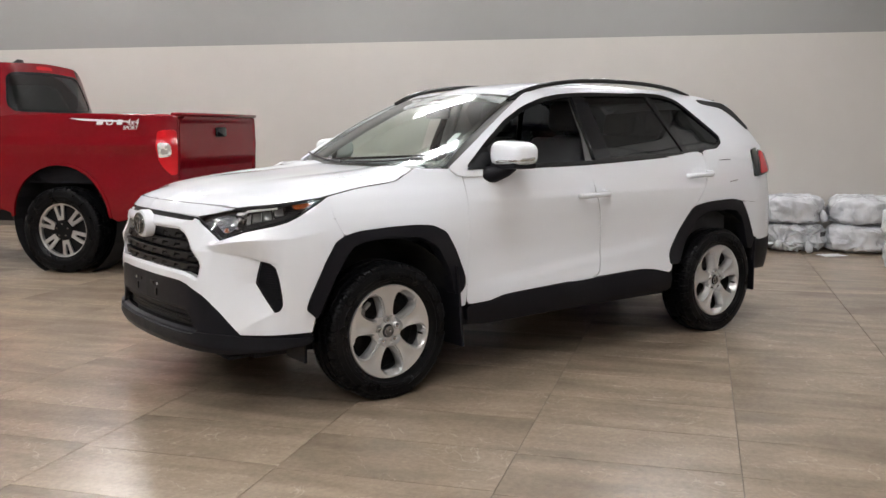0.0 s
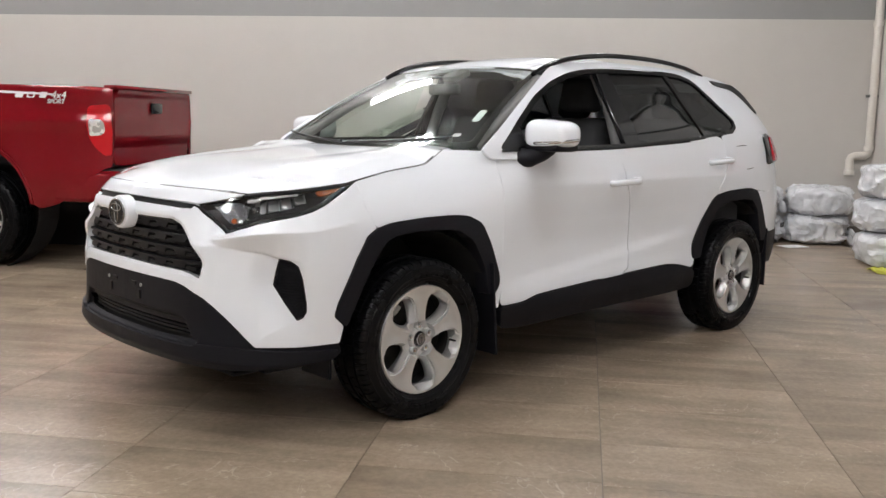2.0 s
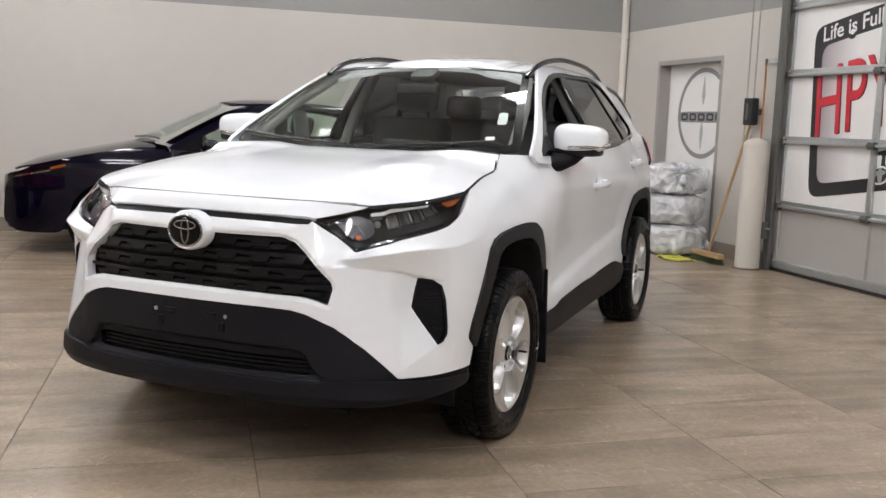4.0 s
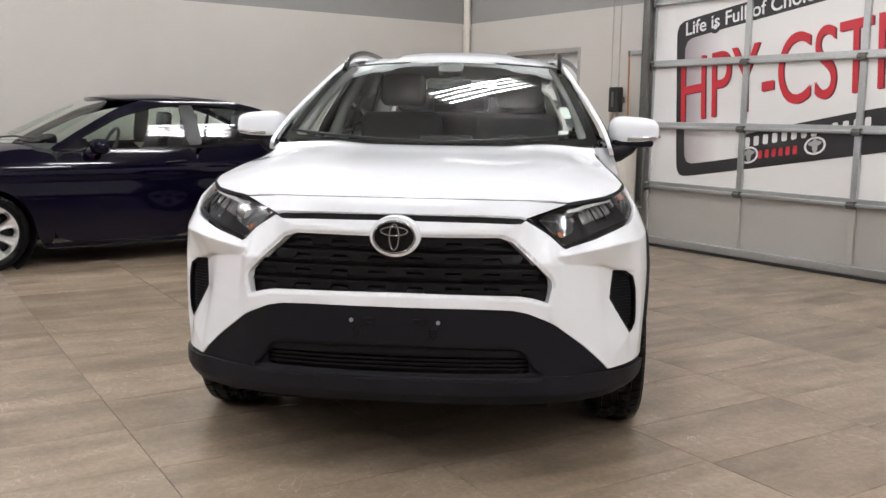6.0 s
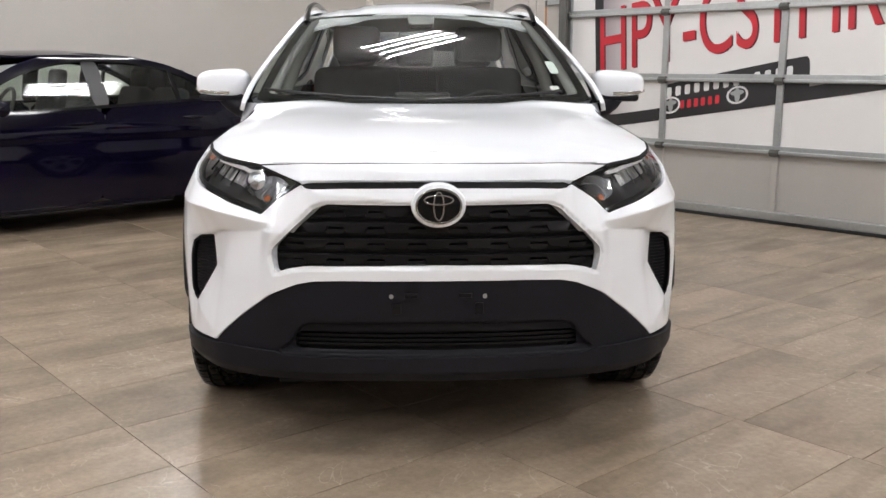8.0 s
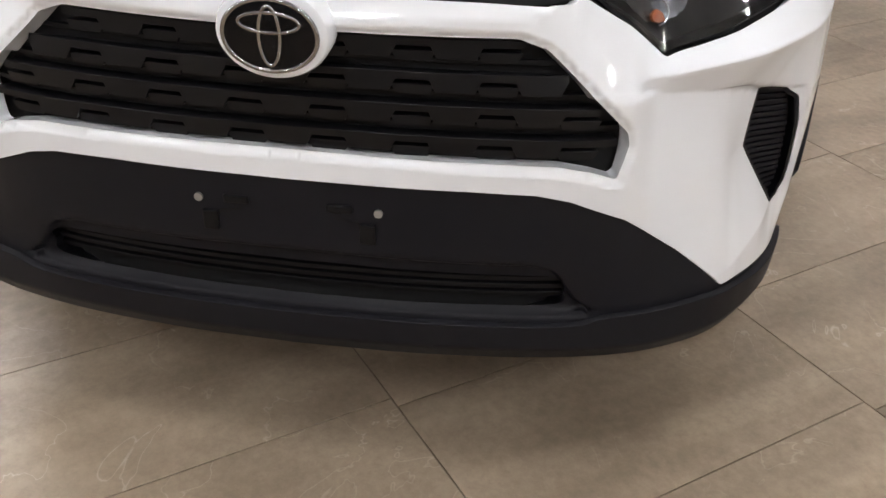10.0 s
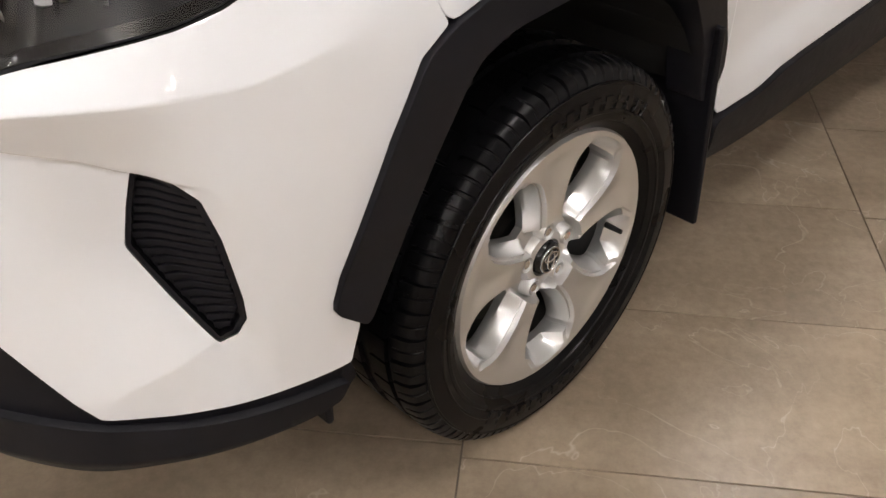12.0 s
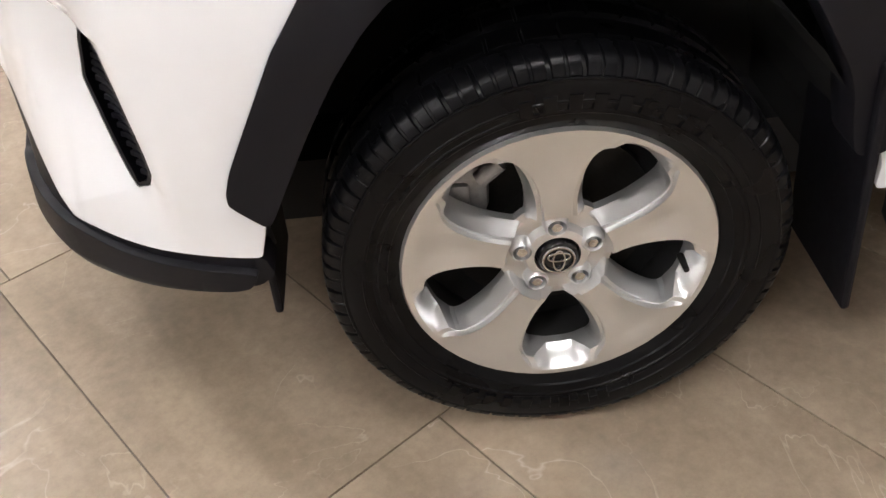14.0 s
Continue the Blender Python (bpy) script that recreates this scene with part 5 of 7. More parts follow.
def wheel_kit(Ro, R, width, face, dark=False, bars=True):
    """The meshes of one wheel: (name, mesh, label)."""
    kit = [("tyre", tyre_mesh(Ro, R + 0.002, width), "black tyre with a worn-in tread")]
    kit.append(("rim_barrel", mesh_of("rim_barrel", turned([(R - 0.004, -0.084), (R + 0.002, -0.088), (R + 0.005, -0.08), (R - 0.006, -0.072), (R - 0.016, -0.06), (R - 0.022, 0.05), (R - 0.01, 0.09)], 72), BARREL, 40), ""))
    kit.append(("brake_disc", mesh_of("brake_disc", turned([(0.02, -0.03), (0.07, -0.03), (0.075, 0.0), (R * 0.68, 0.0), (R * 0.68, 0.024), (0.05, 0.024)], 48), DISC, 40), "bare steel brake disc"))
    # black disc added to close the wheel's inside in shade
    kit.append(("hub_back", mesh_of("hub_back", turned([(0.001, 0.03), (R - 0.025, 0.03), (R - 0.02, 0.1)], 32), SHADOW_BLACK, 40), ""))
    cap = turned([(0.0005, -0.003), (0.026, -0.002), (0.031, 0.002), (0.0325, 0.03)], 40)
    kit.append(("centre_cap", mesh_of("centre_cap", cap, BLACK_GLOSS, 50), "black cap with chrome rings"))
    rings = tube([(0.024 * math.cos(a), -0.0025, 0.024 * math.sin(a)) for a in (2 * math.pi * k / 32 for k in range(32))], 0.0022, 6, closed=True)
    tube([(0.009 * math.cos(a), -0.004, 0.019 * math.sin(a)) for a in (2 * math.pi * k / 24 for k in range(24))], 0.002, 6, rings, closed=True)
    tube([(0.017 * math.cos(a), -0.004, 0.007 + 0.008 * math.sin(a)) for a in (2 * math.pi * k / 24 for k in range(24))], 0.002, 6, rings, closed=True)
    kit.append(("cap_ring", mesh_of("cap_ring", rings, CHROME, 60), ""))
    return kit


def set_wheel(kit, rim, parent, at, lug_r, lugs, phase, lug_mesh, valve_mesh=None, cal=None):
    face = new("wheel", rim)
    face.parent = parent
    face.matrix_basis = at
    face["label"] = "wheel with a silver alloy face"
    for name, me, label in kit:
        o = new(name, me)
        o.parent = face
        if label:
            o["label"] = label
    for k in range(lugs):
        t = math.radians(phase + 360 * k / lugs)
        if cal:
            o = new("nut_pocket", POCKET)
            o.parent = face
            o.matrix_basis = Matrix.Translation((lug_r * math.cos(t), 0, lug_r * math.sin(t)))
        o = new("wheel_nut", lug_mesh)
        o.parent = face
        o.matrix_basis = Matrix.Translation((lug_r * math.cos(t), 0.011, lug_r * math.sin(t)))
    for me, name in ((valve_mesh, "valve"), (cal, "brake_caliper")):
        if me:
            o = new(name, me)
            o.parent = face
    return face


POCKET = mesh_of("nut_pocket", turned([(0.0128, 0.024), (0.0128, 0.006), (0.0145, 0.003), (0.0175, 0.006), (0.021, 0.024)], 24), ALLOY, 40)
NUT = mesh_of("wheel_nut", turned([(0.0005, -0.008), (0.0085, -0.007), (0.0105, -0.003), (0.0105, 0.02)], 6), CHROME, 50)
VALVE = mesh_of("valve", rod((0.197, 0.02, -0.035), (0.197, -0.016, -0.035), 0.006, 10, 0.0045), PLASTIC_BLACK, 50)
c = box(-0.175, -0.012, 0.045, -0.095, 0.05, 0.135, 0.014)
box(-0.165, -0.022, 0.06, -0.125, 0.0, 0.11, 0.01, bm=c)
rod((-0.112, -0.02, 0.118), (-0.08, -0.02, 0.146), 0.013, 12, bm=c)
CALIPER = mesh_of("brake_caliper", c, CAST, 40)
SUV_RIM = rim_face(5, 93.0, 0.243, 0.033, ((0.03, 30), (0.063, 16), (0.08, 13), (0.1, 11.2), (0.12, 10.6), (0.15, 11.6), (0.175, 14.2), (0.19, 17.5), (0.2, 20.5), (0.222, 24)),
                   ((0.03, 33), (0.07, 33), (0.08, 31), (0.086, 27.6), (0.1, 22.8), (0.12, 19.8), (0.14, 18.7), (0.16, 18.5), (0.175, 19), (0.183, 20), (0.188, 22.4), (0.1905, 27), (0.192, 30), (0.222, 31)), 0.026)
SUV_KIT = wheel_kit(0.357, 0.246, 0.228, None)
# raised maker's letters on the sidewall, as plain blocks
for a0 in (-128, 48):
    for k in range(9):
        block = bmesh.new()
        t0, t1 = math.radians(a0 + 6.4 * k), math.radians(a0 + 6.4 * (k + 0.62))
        e_ = (t1 - t0) * 0.08
        low_ = [block.verts.new((r * math.cos(t), -0.1125, r * math.sin(t))) for r, t in ((0.283, t0), (0.307, t0), (0.307, t1), (0.283, t1))]
        top_ = [block.verts.new((r * math.cos(t), -0.1168, r * math.sin(t))) for r, t in ((0.284, t0 + e_), (0.306, t0 + e_), (0.306, t1 - e_), (0.284, t1 - e_))]
        block.faces.new(top_)
        for q in range(4):
            block.faces.new((low_[q], low_[(q + 1) % 4], top_[(q + 1) % 4], top_[q]))
        bmesh.ops.recalc_face_normals(block, faces=block.faces)
        SUV_KIT.append(("sidewall_mark", mesh_of("sidewall_mark", block, RUBBER, 40), ""))
for hx in (0.0, 2.69):
    for side in (1, -1):
        turn = pose(hx, -side * 0.828, 0.35, 0, 0, 0 if side > 0 else 180)
        w = set_wheel([k for k in SUV_KIT], SUV_RIM, suv, turn @ Matrix.Translation((0, 0.0, 0)), 0.057, 5, 93.0, NUT, VALVE, CALIPER)
        # the face sits near the outside of the tyre
        for ch in w.children:
            if ch.name.split(".")[0] in ("tyre", "rim_barrel", "brake_disc", "hub_back", "sidewall_mark"):
                ch.matrix_basis = Matrix.Translation((0, 0.095 if ch.name.startswith("brake_d") else 0.083, 0))
            elif ch.name.startswith("brake_cal"):
                ch.matrix_basis = Matrix.Translation((0, 0.079, 0)) @ (pose(0, 0, 0) if side > 0 else Matrix.Scale(-1, 4, (1, 0, 0)))
            elif ch.name.startswith(("valve",)):
                ch.matrix_basis = Matrix.Translation((0, 0.0, 0))
        w.matrix_basis = turn @ Matrix.Translation((0, -0.083, 0))

# ---- the cabin of the white car ----
for y in (-0.36, 0.36):
    seat = bmesh.new()
    box(1.1, y - 0.26, 0.62, 1.6, y + 0.26, 0.78, 0.06, 3, seat)
    part("seat_cushion", seat, CABIN, suv, smooth=50)
    back_ = bmesh.new()
    box(-0.08, -0.25, 0, 0.1, 0.25, 0.62, 0.06, 3, back_)
    part("seat_back", back_, CABIN, suv, smooth=50, at=pose(1.58, y, 0.72, 0, 16, 0))
    hr = bmesh.new()
    box(-0.05, -0.14, 0, 0.06, 0.14, 0.2, 0.045, 3, hr)
    part("head_rest", hr, CABIN, suv, smooth=50, at=pose(1.77, y, 1.36, 0, 10, 0))
b2 = bmesh.new()
box(-0.09, -0.62, 0, 0.1, 0.62, 0.62, 0.06, 3, b2)
part("rear_bench", b2, CABIN, suv, smooth=50, at=pose(2.5, 0, 0.72, 0, 14, 0))
for y in (-0.4, 0, 0.4):
    hr = bmesh.new()
    box(-0.05, -0.13, 0, 0.05, 0.13, 0.16, 0.04, 3, hr)
    part("head_rest", hr, CABIN, suv, smooth=50, at=pose(2.68, y, 1.33, 0, 10, 0))
dash = bmesh.new()
box(0.5, -0.74, 0.85, 0.95, 0.74, 1.1, 0.06, 3, dash)
part("dashboard", dash, CABIN, suv, smooth=50)
part("steering_wheel", tube([(0.0, 0.19 * math.cos(a), 0.19 * math.sin(a)) for a in (2 * math.pi * k / 32 for k in range(32))], 0.017, 8, closed=True), PLASTIC_BLACK, suv, smooth=60, at=pose(1.06, -0.36, 1.02, 0, 25, 0))
part("instrument_hood", box(0.72, -0.55, 1.05, 0.95, -0.18, 1.16, 0.05, 3), PLASTIC_BLACK, suv, smooth=50)
part("centre_screen", box(0.86, -0.14, 1.06, 0.9, 0.14, 1.2, 0.015), PLASTIC_BLACK, suv, smooth=50)
part("inner_mirror", box(0.98, -0.12, 1.44, 1.01, 0.12, 1.5, 0.012), PLASTIC_BLACK, suv, smooth=50)
part("headliner", box(1.25, -0.54, 1.575, 3.1, 0.54, 1.585), CABIN_GREY, suv)
part("cabin_floor", box(0.5, -0.8, 0.5, 3.4, 0.8, 0.53), SHADOW_BLACK, suv)
part("parcel_wall", box(3.2, -0.7, 0.6, 3.22, 0.7, 1.15), CABIN, suv)
for e in (-1, 1):
    part("door_card", box(0.55, e * 0.8 - 0.01, 0.55, 2.9, e * 0.8 + 0.01, 1.13, 0.005), CABIN, suv)
    part("pillar_trim", tube([(0.5, e * 0.72, 1.17), (0.85, e * 0.655, 1.38), (1.18, e * 0.56, 1.56)], 0.03, 8), CABIN_GREY, suv, smooth=60)
    part("belt_pillar_trim", tube([(1.6, e * 0.79, 1.1), (1.615, e * 0.7, 1.35), (1.62, e * 0.58, 1.57)], 0.035, 8), CABIN_GREY, suv, smooth=60)

# ---- the two other cars: x runs to the rear, -y is their left ----
NAVY = plain("navy_car_paint", (0.0026, 0.002, 0.0095), 0.06, spec=0.3)
RED = plain("red_car_paint", (0.18, 0.0045, 0.009), 0.08, spec=0.4)


def side_map(width, taper, side):
    return lambda x, z: np.stack([x, -side * width(z) * taper(x), z], -1)


def arc(cx, cz, r, a0, a1, n=14):
    return [(cx + r * math.cos(math.radians(a0 + (a1 - a0) * k / n)), cz + r * math.sin(math.radians(a0 + (a1 - a0) * k / n))) for k in range(n + 1)]


def sedan_car():
    car = thing("sedan", "dark navy blue sedan with silver wheels, parked along the wall", "car")
    W = graph((0.13, 0.8), (0.2, 0.855), (0.3, 0.872), (0.45, 0.884), (0.6, 0.888), (0.72, 0.882), (0.78, 0.89), (0.84, 0.884), (0.93, 0.862), (1.0, 0.84), (1.1, 0.79), (1.2, 0.735), (1.3, 0.675), (1.38, 0.61), (1.44, 0.5))
    TP = graph((-0.93, 0.66), (-0.8, 0.8), (-0.6, 0.92), (-0.3, 0.985), (0.0, 1.0), (2.84, 1.0), (3.3, 0.97), (3.6, 0.9), (3.82, 0.76))
    hood = graph((-0.95, 0.66), (-0.85, 0.76), (-0.6, 0.86), (-0.35, 0.915), (0.0, 0.985), (0.25, 1.035), (0.5, 1.06))
    roof = graph((0.6, 1.24), (0.95, 1.405), (1.25, 1.452), (1.6, 1.462), (2.0, 1.44), (2.4, 1.37), (2.7, 1.28), (3.0, 1.17))
    fa = arc(0, 0.31, 0.36, 172, 8)
    ra = arc(3.0, 0.31, 0.36, 172, 8)
    glassy = [(0.58, 0.965), (0.8, 1.1), (1.1, 1.255), (1.4, 1.34), (1.7, 1.372), (2.0, 1.365), (2.3, 1.325), (2.55, 1.235), (2.76, 1.12), (2.86, 1.04), (2.4, 1.03), (1.7, 0.995), (1.1, 0.975)]
    for side in (1, -1):
        m, f = side_map(W, TP, side), side < 0
        panel("front_wing", [(-0.9, 0.62), (-0.93, 0.3), (-0.8, 0.2), (-0.42, 0.2)] + fa + [(0.4, 0.2), (0.5, 0.2), (0.54, 0.6), (0.54, 0.94), (0.3, 0.99), (0.0, 0.95), (-0.35, 0.88), (-0.6, 0.82), (-0.8, 0.73)], m, NAVY, car, 0.04, flip=f)
        panel("front_door", [(0.54, 0.95), (0.54, 0.6), (0.5, 0.2), (1.66, 0.2), (1.72, 0.5), (1.74, 1.0), (1.1, 0.975)], m, NAVY, car, 0.04, flip=f)
        panel("rear_door", [(1.74, 1.0), (1.72, 0.5), (1.66, 0.2), (2.55, 0.2), (2.6, 0.3), (2.62, 0.45), (2.74, 0.7), (2.78, 0.85), (2.68, 1.035), (2.4, 1.03)], m, NAVY, car, 0.04, flip=f)
        panel("rear_wing", [(2.68, 1.035), (2.78, 0.85), (2.74, 0.7), (2.62, 0.4), (2.6, 0.3)] + ra + [(3.4, 0.22), (3.66, 0.25), (3.76, 0.5), (3.74, 0.8), (3.66, 1.02), (3.15, 1.1), (2.86, 1.04)], m, NAVY, car, 0.04, flip=f)
        panel("sill", [(0.4, 0.205), (2.32, 0.205), (2.3, 0.15), (0.45, 0.14)], m, NAVY, car, 0.04, flip=f, lift=0.006)
        panel("sill_trim", [(0.45, 0.168), (2.3, 0.18), (2.3, 0.172), (0.45, 0.16)], m, PLASTIC_BLACK, car, 0.05, flip=f, lift=0.01, flange=0.006)
        panel("roof_side", [(0.45, 0.96), (0.75, 1.14), (1.1, 1.33), (1.4, 1.42), (1.75, 1.435), (2.1, 1.415), (2.4, 1.35), (2.7, 1.22), (3.05, 1.08), (2.86, 1.03), (1.74, 0.99), (1.1, 0.965)], m, NAVY, car, 0.03, holes=[glassy], flip=f)
        panel("window_trim", shrink(np.array(glassy)[::-1], -0.012), m, BLACK_GLOSS, car, 0.03, holes=[shrink(np.array(glassy)[::-1], 0.012)], flip=f, lift=0.004, flange=0.01)
        panel("window_bright_strip", [(0.58, 0.957), (1.1, 0.967), (1.7, 0.987), (2.4, 1.022), (2.84, 1.034), (2.84, 1.026), (2.4, 1.012), (1.7, 0.977), (1.1, 0.957)], m, BLACK_GLOSS, car, 0.04, flip=f, lift=0.008, flange=0.006)
        panel("door_pillar", [(1.66, 0.995), (1.8, 1.0), (1.78, 1.37), (1.64, 1.368)], m, PLASTIC_BLACK, car, 0.04, flip=f, lift=0.003)
        panel("window_bar", [(2.41, 1.03), (2.45, 1.03), (2.43, 1.29), (2.39, 1.3)], m, BLACK_GLOSS, car, 0.04, flip=f, lift=0.003)
        panel("corner_patch", [(0.56, 0.965), (0.8, 0.968), (0.8, 1.085)], m, BLACK_GLOSS, car, 0.04, flip=f, lift=0.002)
        for name, loop in (("front_window", [(0.78, 0.97), (1.68, 0.995), (1.66, 1.37), (1.4, 1.34), (1.1, 1.255), (0.8, 1.1)]), ("rear_window", [(1.78, 1.0), (2.42, 1.03), (2.4, 1.3), (2.0, 1.365), (1.78, 1.37)]), ("quarter_window", [(2.44, 1.03), (2.84, 1.04), (2.76, 1.12), (2.55, 1.235), (2.42, 1.29)])):
            panel(name, loop, m, SIDE_GLASS, car, 0.08, flip=f, flange=0, lift=-0.006)
        panel("headlamp", [(-0.88, 0.66), (-0.62, 0.7), (-0.3, 0.8), (-0.34, 0.835), (-0.6, 0.79), (-0.85, 0.71)], m, BLACK_GLOSS, car, 0.03, flip=f, lift=0.006)
        panel("lamp_bar", [(-0.8, 0.69), (-0.5, 0.755), (-0.5, 0.77), (-0.8, 0.705)], m, CHROME, car, 0.03, flip=f, lift=0.012, flange=0.006)
        panel("side_marker", [(-0.5, 0.765), (-0.36, 0.8), (-0.38, 0.82), (-0.5, 0.79)], m, AMBER, car, 0.03, flip=f, lift=0.012, flange=0.006)
        panel("tail_lamp", [(3.25, 0.9), (3.55, 0.86), (3.55, 0.98), (3.2, 1.0)], m, RED_LENS, car, 0.04, flip=f, lift=0.006)
        for hx, hz in ((1.55, 0.865), (2.55, 0.89)):
            y = float(W(hz))
            part("door_handle", tube([(x, -side * (y + b), z) for x, b, z in ((hx - 0.11, -0.01, hz), (hx - 0.09, 0.025, hz), (hx + 0.06, 0.03, hz + 0.006), (hx + 0.09, -0.01, hz + 0.006))], 0.012, 8), NAVY, car, smooth=60)
        ms = bmesh.new()
        bmesh.ops.create_uvsphere(ms, u_segments=24, v_segments=14, radius=1)
        for v in ms.verts:
            x, y, z = (math.copysign(abs(q) ** 0.75, q) for q in v.co)
            v.co = Vector((0.86 + 0.075 * x, 0.92 + 0.065 * y, 1.005 + 0.065 * z) if side < 0 else (0.86 + 0.075 * x, -0.985 - 0.105 * y, 1.005 + 0.065 * z))   # the one by the wall is folded in
        mo = part("door_mirror", ms, NAVY, car, smooth=180)
        part("mirror_foot", tube([(0.8, -side * 0.85, 0.955), (0.83, -side * 0.92, 0.96), (0.85, -side * 0.95, 0.97)], 0.028, 8), PLASTIC_BLACK, mo, smooth=60)
        for hx in (0, 3.0):
            well = turned([(0.001, 0.0), (0.375, 0.0), (0.375, 0.3)], 28)
            part("wheel_well", well, SHADOW_BLACK, car, at=pose(hx, -side * 0.55 if side > 0 else 0.55, 0.31, 0, 0, 180 if side > 0 else 0))
    panel("bonnet", both_sides([(0, -0.9), (0.5, -0.84), (0.74, -0.62), (0.83, -0.3), (0.85, 0.1), (0.83, 0.42), (0.4, 0.2), (0, 0.15)]), lambda y, x: np.stack([x, y, hood(x) - 0.07 * (np.abs(y) / 0.85) ** 3], -1), NAVY, car, 0.04, flip=True)
    panel("roof", both_sides([(0, 0.98), (0.56, 1.12), (0.58, 1.5), (0.58, 2.0), (0.54, 2.35), (0, 2.5)]), lambda y, x: np.stack([x, y, roof(x) - 0.045 * (np.abs(y) / 0.58) ** 2.5], -1), NAVY, car, 0.05, flip=True)
    scr = lambda a, b: np.stack([0.16 + 0.3 * a * a + (0.84 + 0.1 * a * a - 0.3 * a * a) * b, -(0.74 - 0.18 * b) * a, 1.02 + 0.0 * a + (0.395 - 0.035 * a * a) * b], -1)
    panel("windscreen", both_sides([(0, 0), (1, 0), (1, 1), (0, 1)]), scr, SIDE_GLASS, car, 0.1, flange=0)
    rear = lambda a, b: np.stack([2.45 + 0.62 * b - 0.1 * a * a, (0.55 + 0.12 * b) * a, 1.365 - 0.03 * a * a - 0.27 * b], -1)
    panel("rear_screen", both_sides([(0, 0), (1, 0), (1, 1), (0, 1)]), rear, DARK_GLASS, car, 0.1, flange=0, flip=True)
    panel("boot_lid", both_sides([(0, 3.0), (0.72, 3.0), (0.7, 3.45), (0, 3.6)]), lambda y, x: np.stack([x, y, 1.1 - 0.05 * (x - 3.0) - 0.05 * (np.abs(y) / 0.7) ** 3], -1), NAVY, car, 0.06, flip=True)
    nose = lambda y, z: np.stack([-0.98 + 0.35 * (np.abs(y) / 0.8) ** 3 + 0.1 * np.abs(z - 0.5), y, z], -1)
    panel("front_bumper", both_sides([(0, 0.2), (0.75, 0.22), (0.7, 0.62), (0.55, 0.68), (0, 0.68)]), nose, NAVY, car, 0.05, flip=True, holes=[both_sides([(0, 0.28), (0.5, 0.28), (0.42, 0.52), (0, 0.54)])])
    panel("grille", both_sides([(0, 0.26), (0.55, 0.26), (0.45, 0.55), (0, 0.56)]), lambda y, z: nose(y, z) + np.array([0.03, 0, 0]), GRILLE_BLACK, car, 0.1, flip=True, flange=0)
    part("wiper", tube([(0.2, -0.1, 1.06), (0.32, -0.4, 1.075), (0.42, -0.68, 1.06)], 0.008, 6), PLASTIC_BLACK, car)
    part("underbody", box(-0.7, -0.55, 0.2, 3.3, 0.55, 0.5), SHADOW_BLACK, car)
    part("cabin_core", box(0.5, -0.7, 0.4, 2.9, 0.7, 0.85), CABIN, car)
    part("dashboard", box(0.55, -0.68, 0.8, 0.95, 0.68, 0.98, 0.04), CABIN, car)
    for y in (-0.36, 0.36):
        for x0 in (1.65, 2.45):
            bk = box(-0.07, -0.24, 0, 0.08, 0.24, 0.55, 0.05, 3)
            part("seat_back", bk, CABIN, car, smooth=50, at=pose(x0, y, 0.6, 0, 16, 0))
            part("head_rest", box(-0.05, -0.13, 0, 0.05, 0.13, 0.17, 0.04, 3), CABIN, car, smooth=50, at=pose(x0 + 0.17, y, 1.13, 0, 10, 0))
    part("steering_wheel", tube([(0, 0.18 * math.cos(a), 0.18 * math.sin(a)) for a in (2 * math.pi * k / 24 for k in range(24))], 0.016, 8, closed=True), PLASTIC_BLACK, car, smooth=60, at=pose(1.1, -0.36, 0.98, 0, 25, 0))
    rim = rim_face(8, 22.5, 0.232, 0.033, ((0.03, 18), (0.08, 11), (0.13, 7.5), (0.19, 8.5), (0.222, 11)), ((0.03, 20), (0.0888, 19), (0.1, 15), (0.14, 11.5), (0.18, 12), (0.192, 17), (0.222, 19)), 0.02)
    kit = wheel_kit(0.316, 0.235, 0.205, None)
    for hx in (0.0, 3.0):
        for side in (1, -1):
            w = set_wheel(kit, rim, car, pose(hx, -side * 0.85, 0.31, 0, 0, 0 if side > 0 else 180), 0.05, 5, 90, NUT)
            for ch in w.children:
                if ch.name.split(".")[0] in ("tyre", "rim_barrel", "hub_back", "brake_disc"):
                    ch.matrix_basis = Matrix.Translation((0, 0.07, 0))
    return car


sedan = sedan_car()
sedan.matrix_basis = HALL @ pose(-1.0, 6.04, 0, 0, 0, -90)


CLEAR_LAMP = plain("clear_lamp", (0.75, 0.75, 0.75), 0.25, 0.5, grain=0.5, scale=180, blotch=0.3)


def twin_spoke():
    """One pair of machined bars joined towards the hub."""
    bm = slab([(0.098, -0.034), (0.234, -0.056), (0.242, -0.022), (0.14, -0.009), (0.14, 0.009), (0.242, 0.022), (0.234, 0.056), (0.098, 0.034)], 0.02, bevel=0.003, to=Matrix(((1, 0, 0, 0), (0, 0, 1, -0.012), (0, 1, 0, 0), (0, 0, 0, 1))))
    return mesh_of("spoke", bm, ALLOY, 40)


def decal(car, words, x, z, size):
    """White slanted letters on the bed's side."""
    cu = bpy.data.curves.new("decal_text", "FONT")
    cu.body = words
    cu.size = size
    cu.shear = 0.25
    cu.extrude = 0.001
    cu.materials.append(WHITE_MARK)
    o = new("decal_text", cu)
    o.parent = car
    o.matrix_basis = pose(x, -0.9, z, 90, 0, 0)
    return o


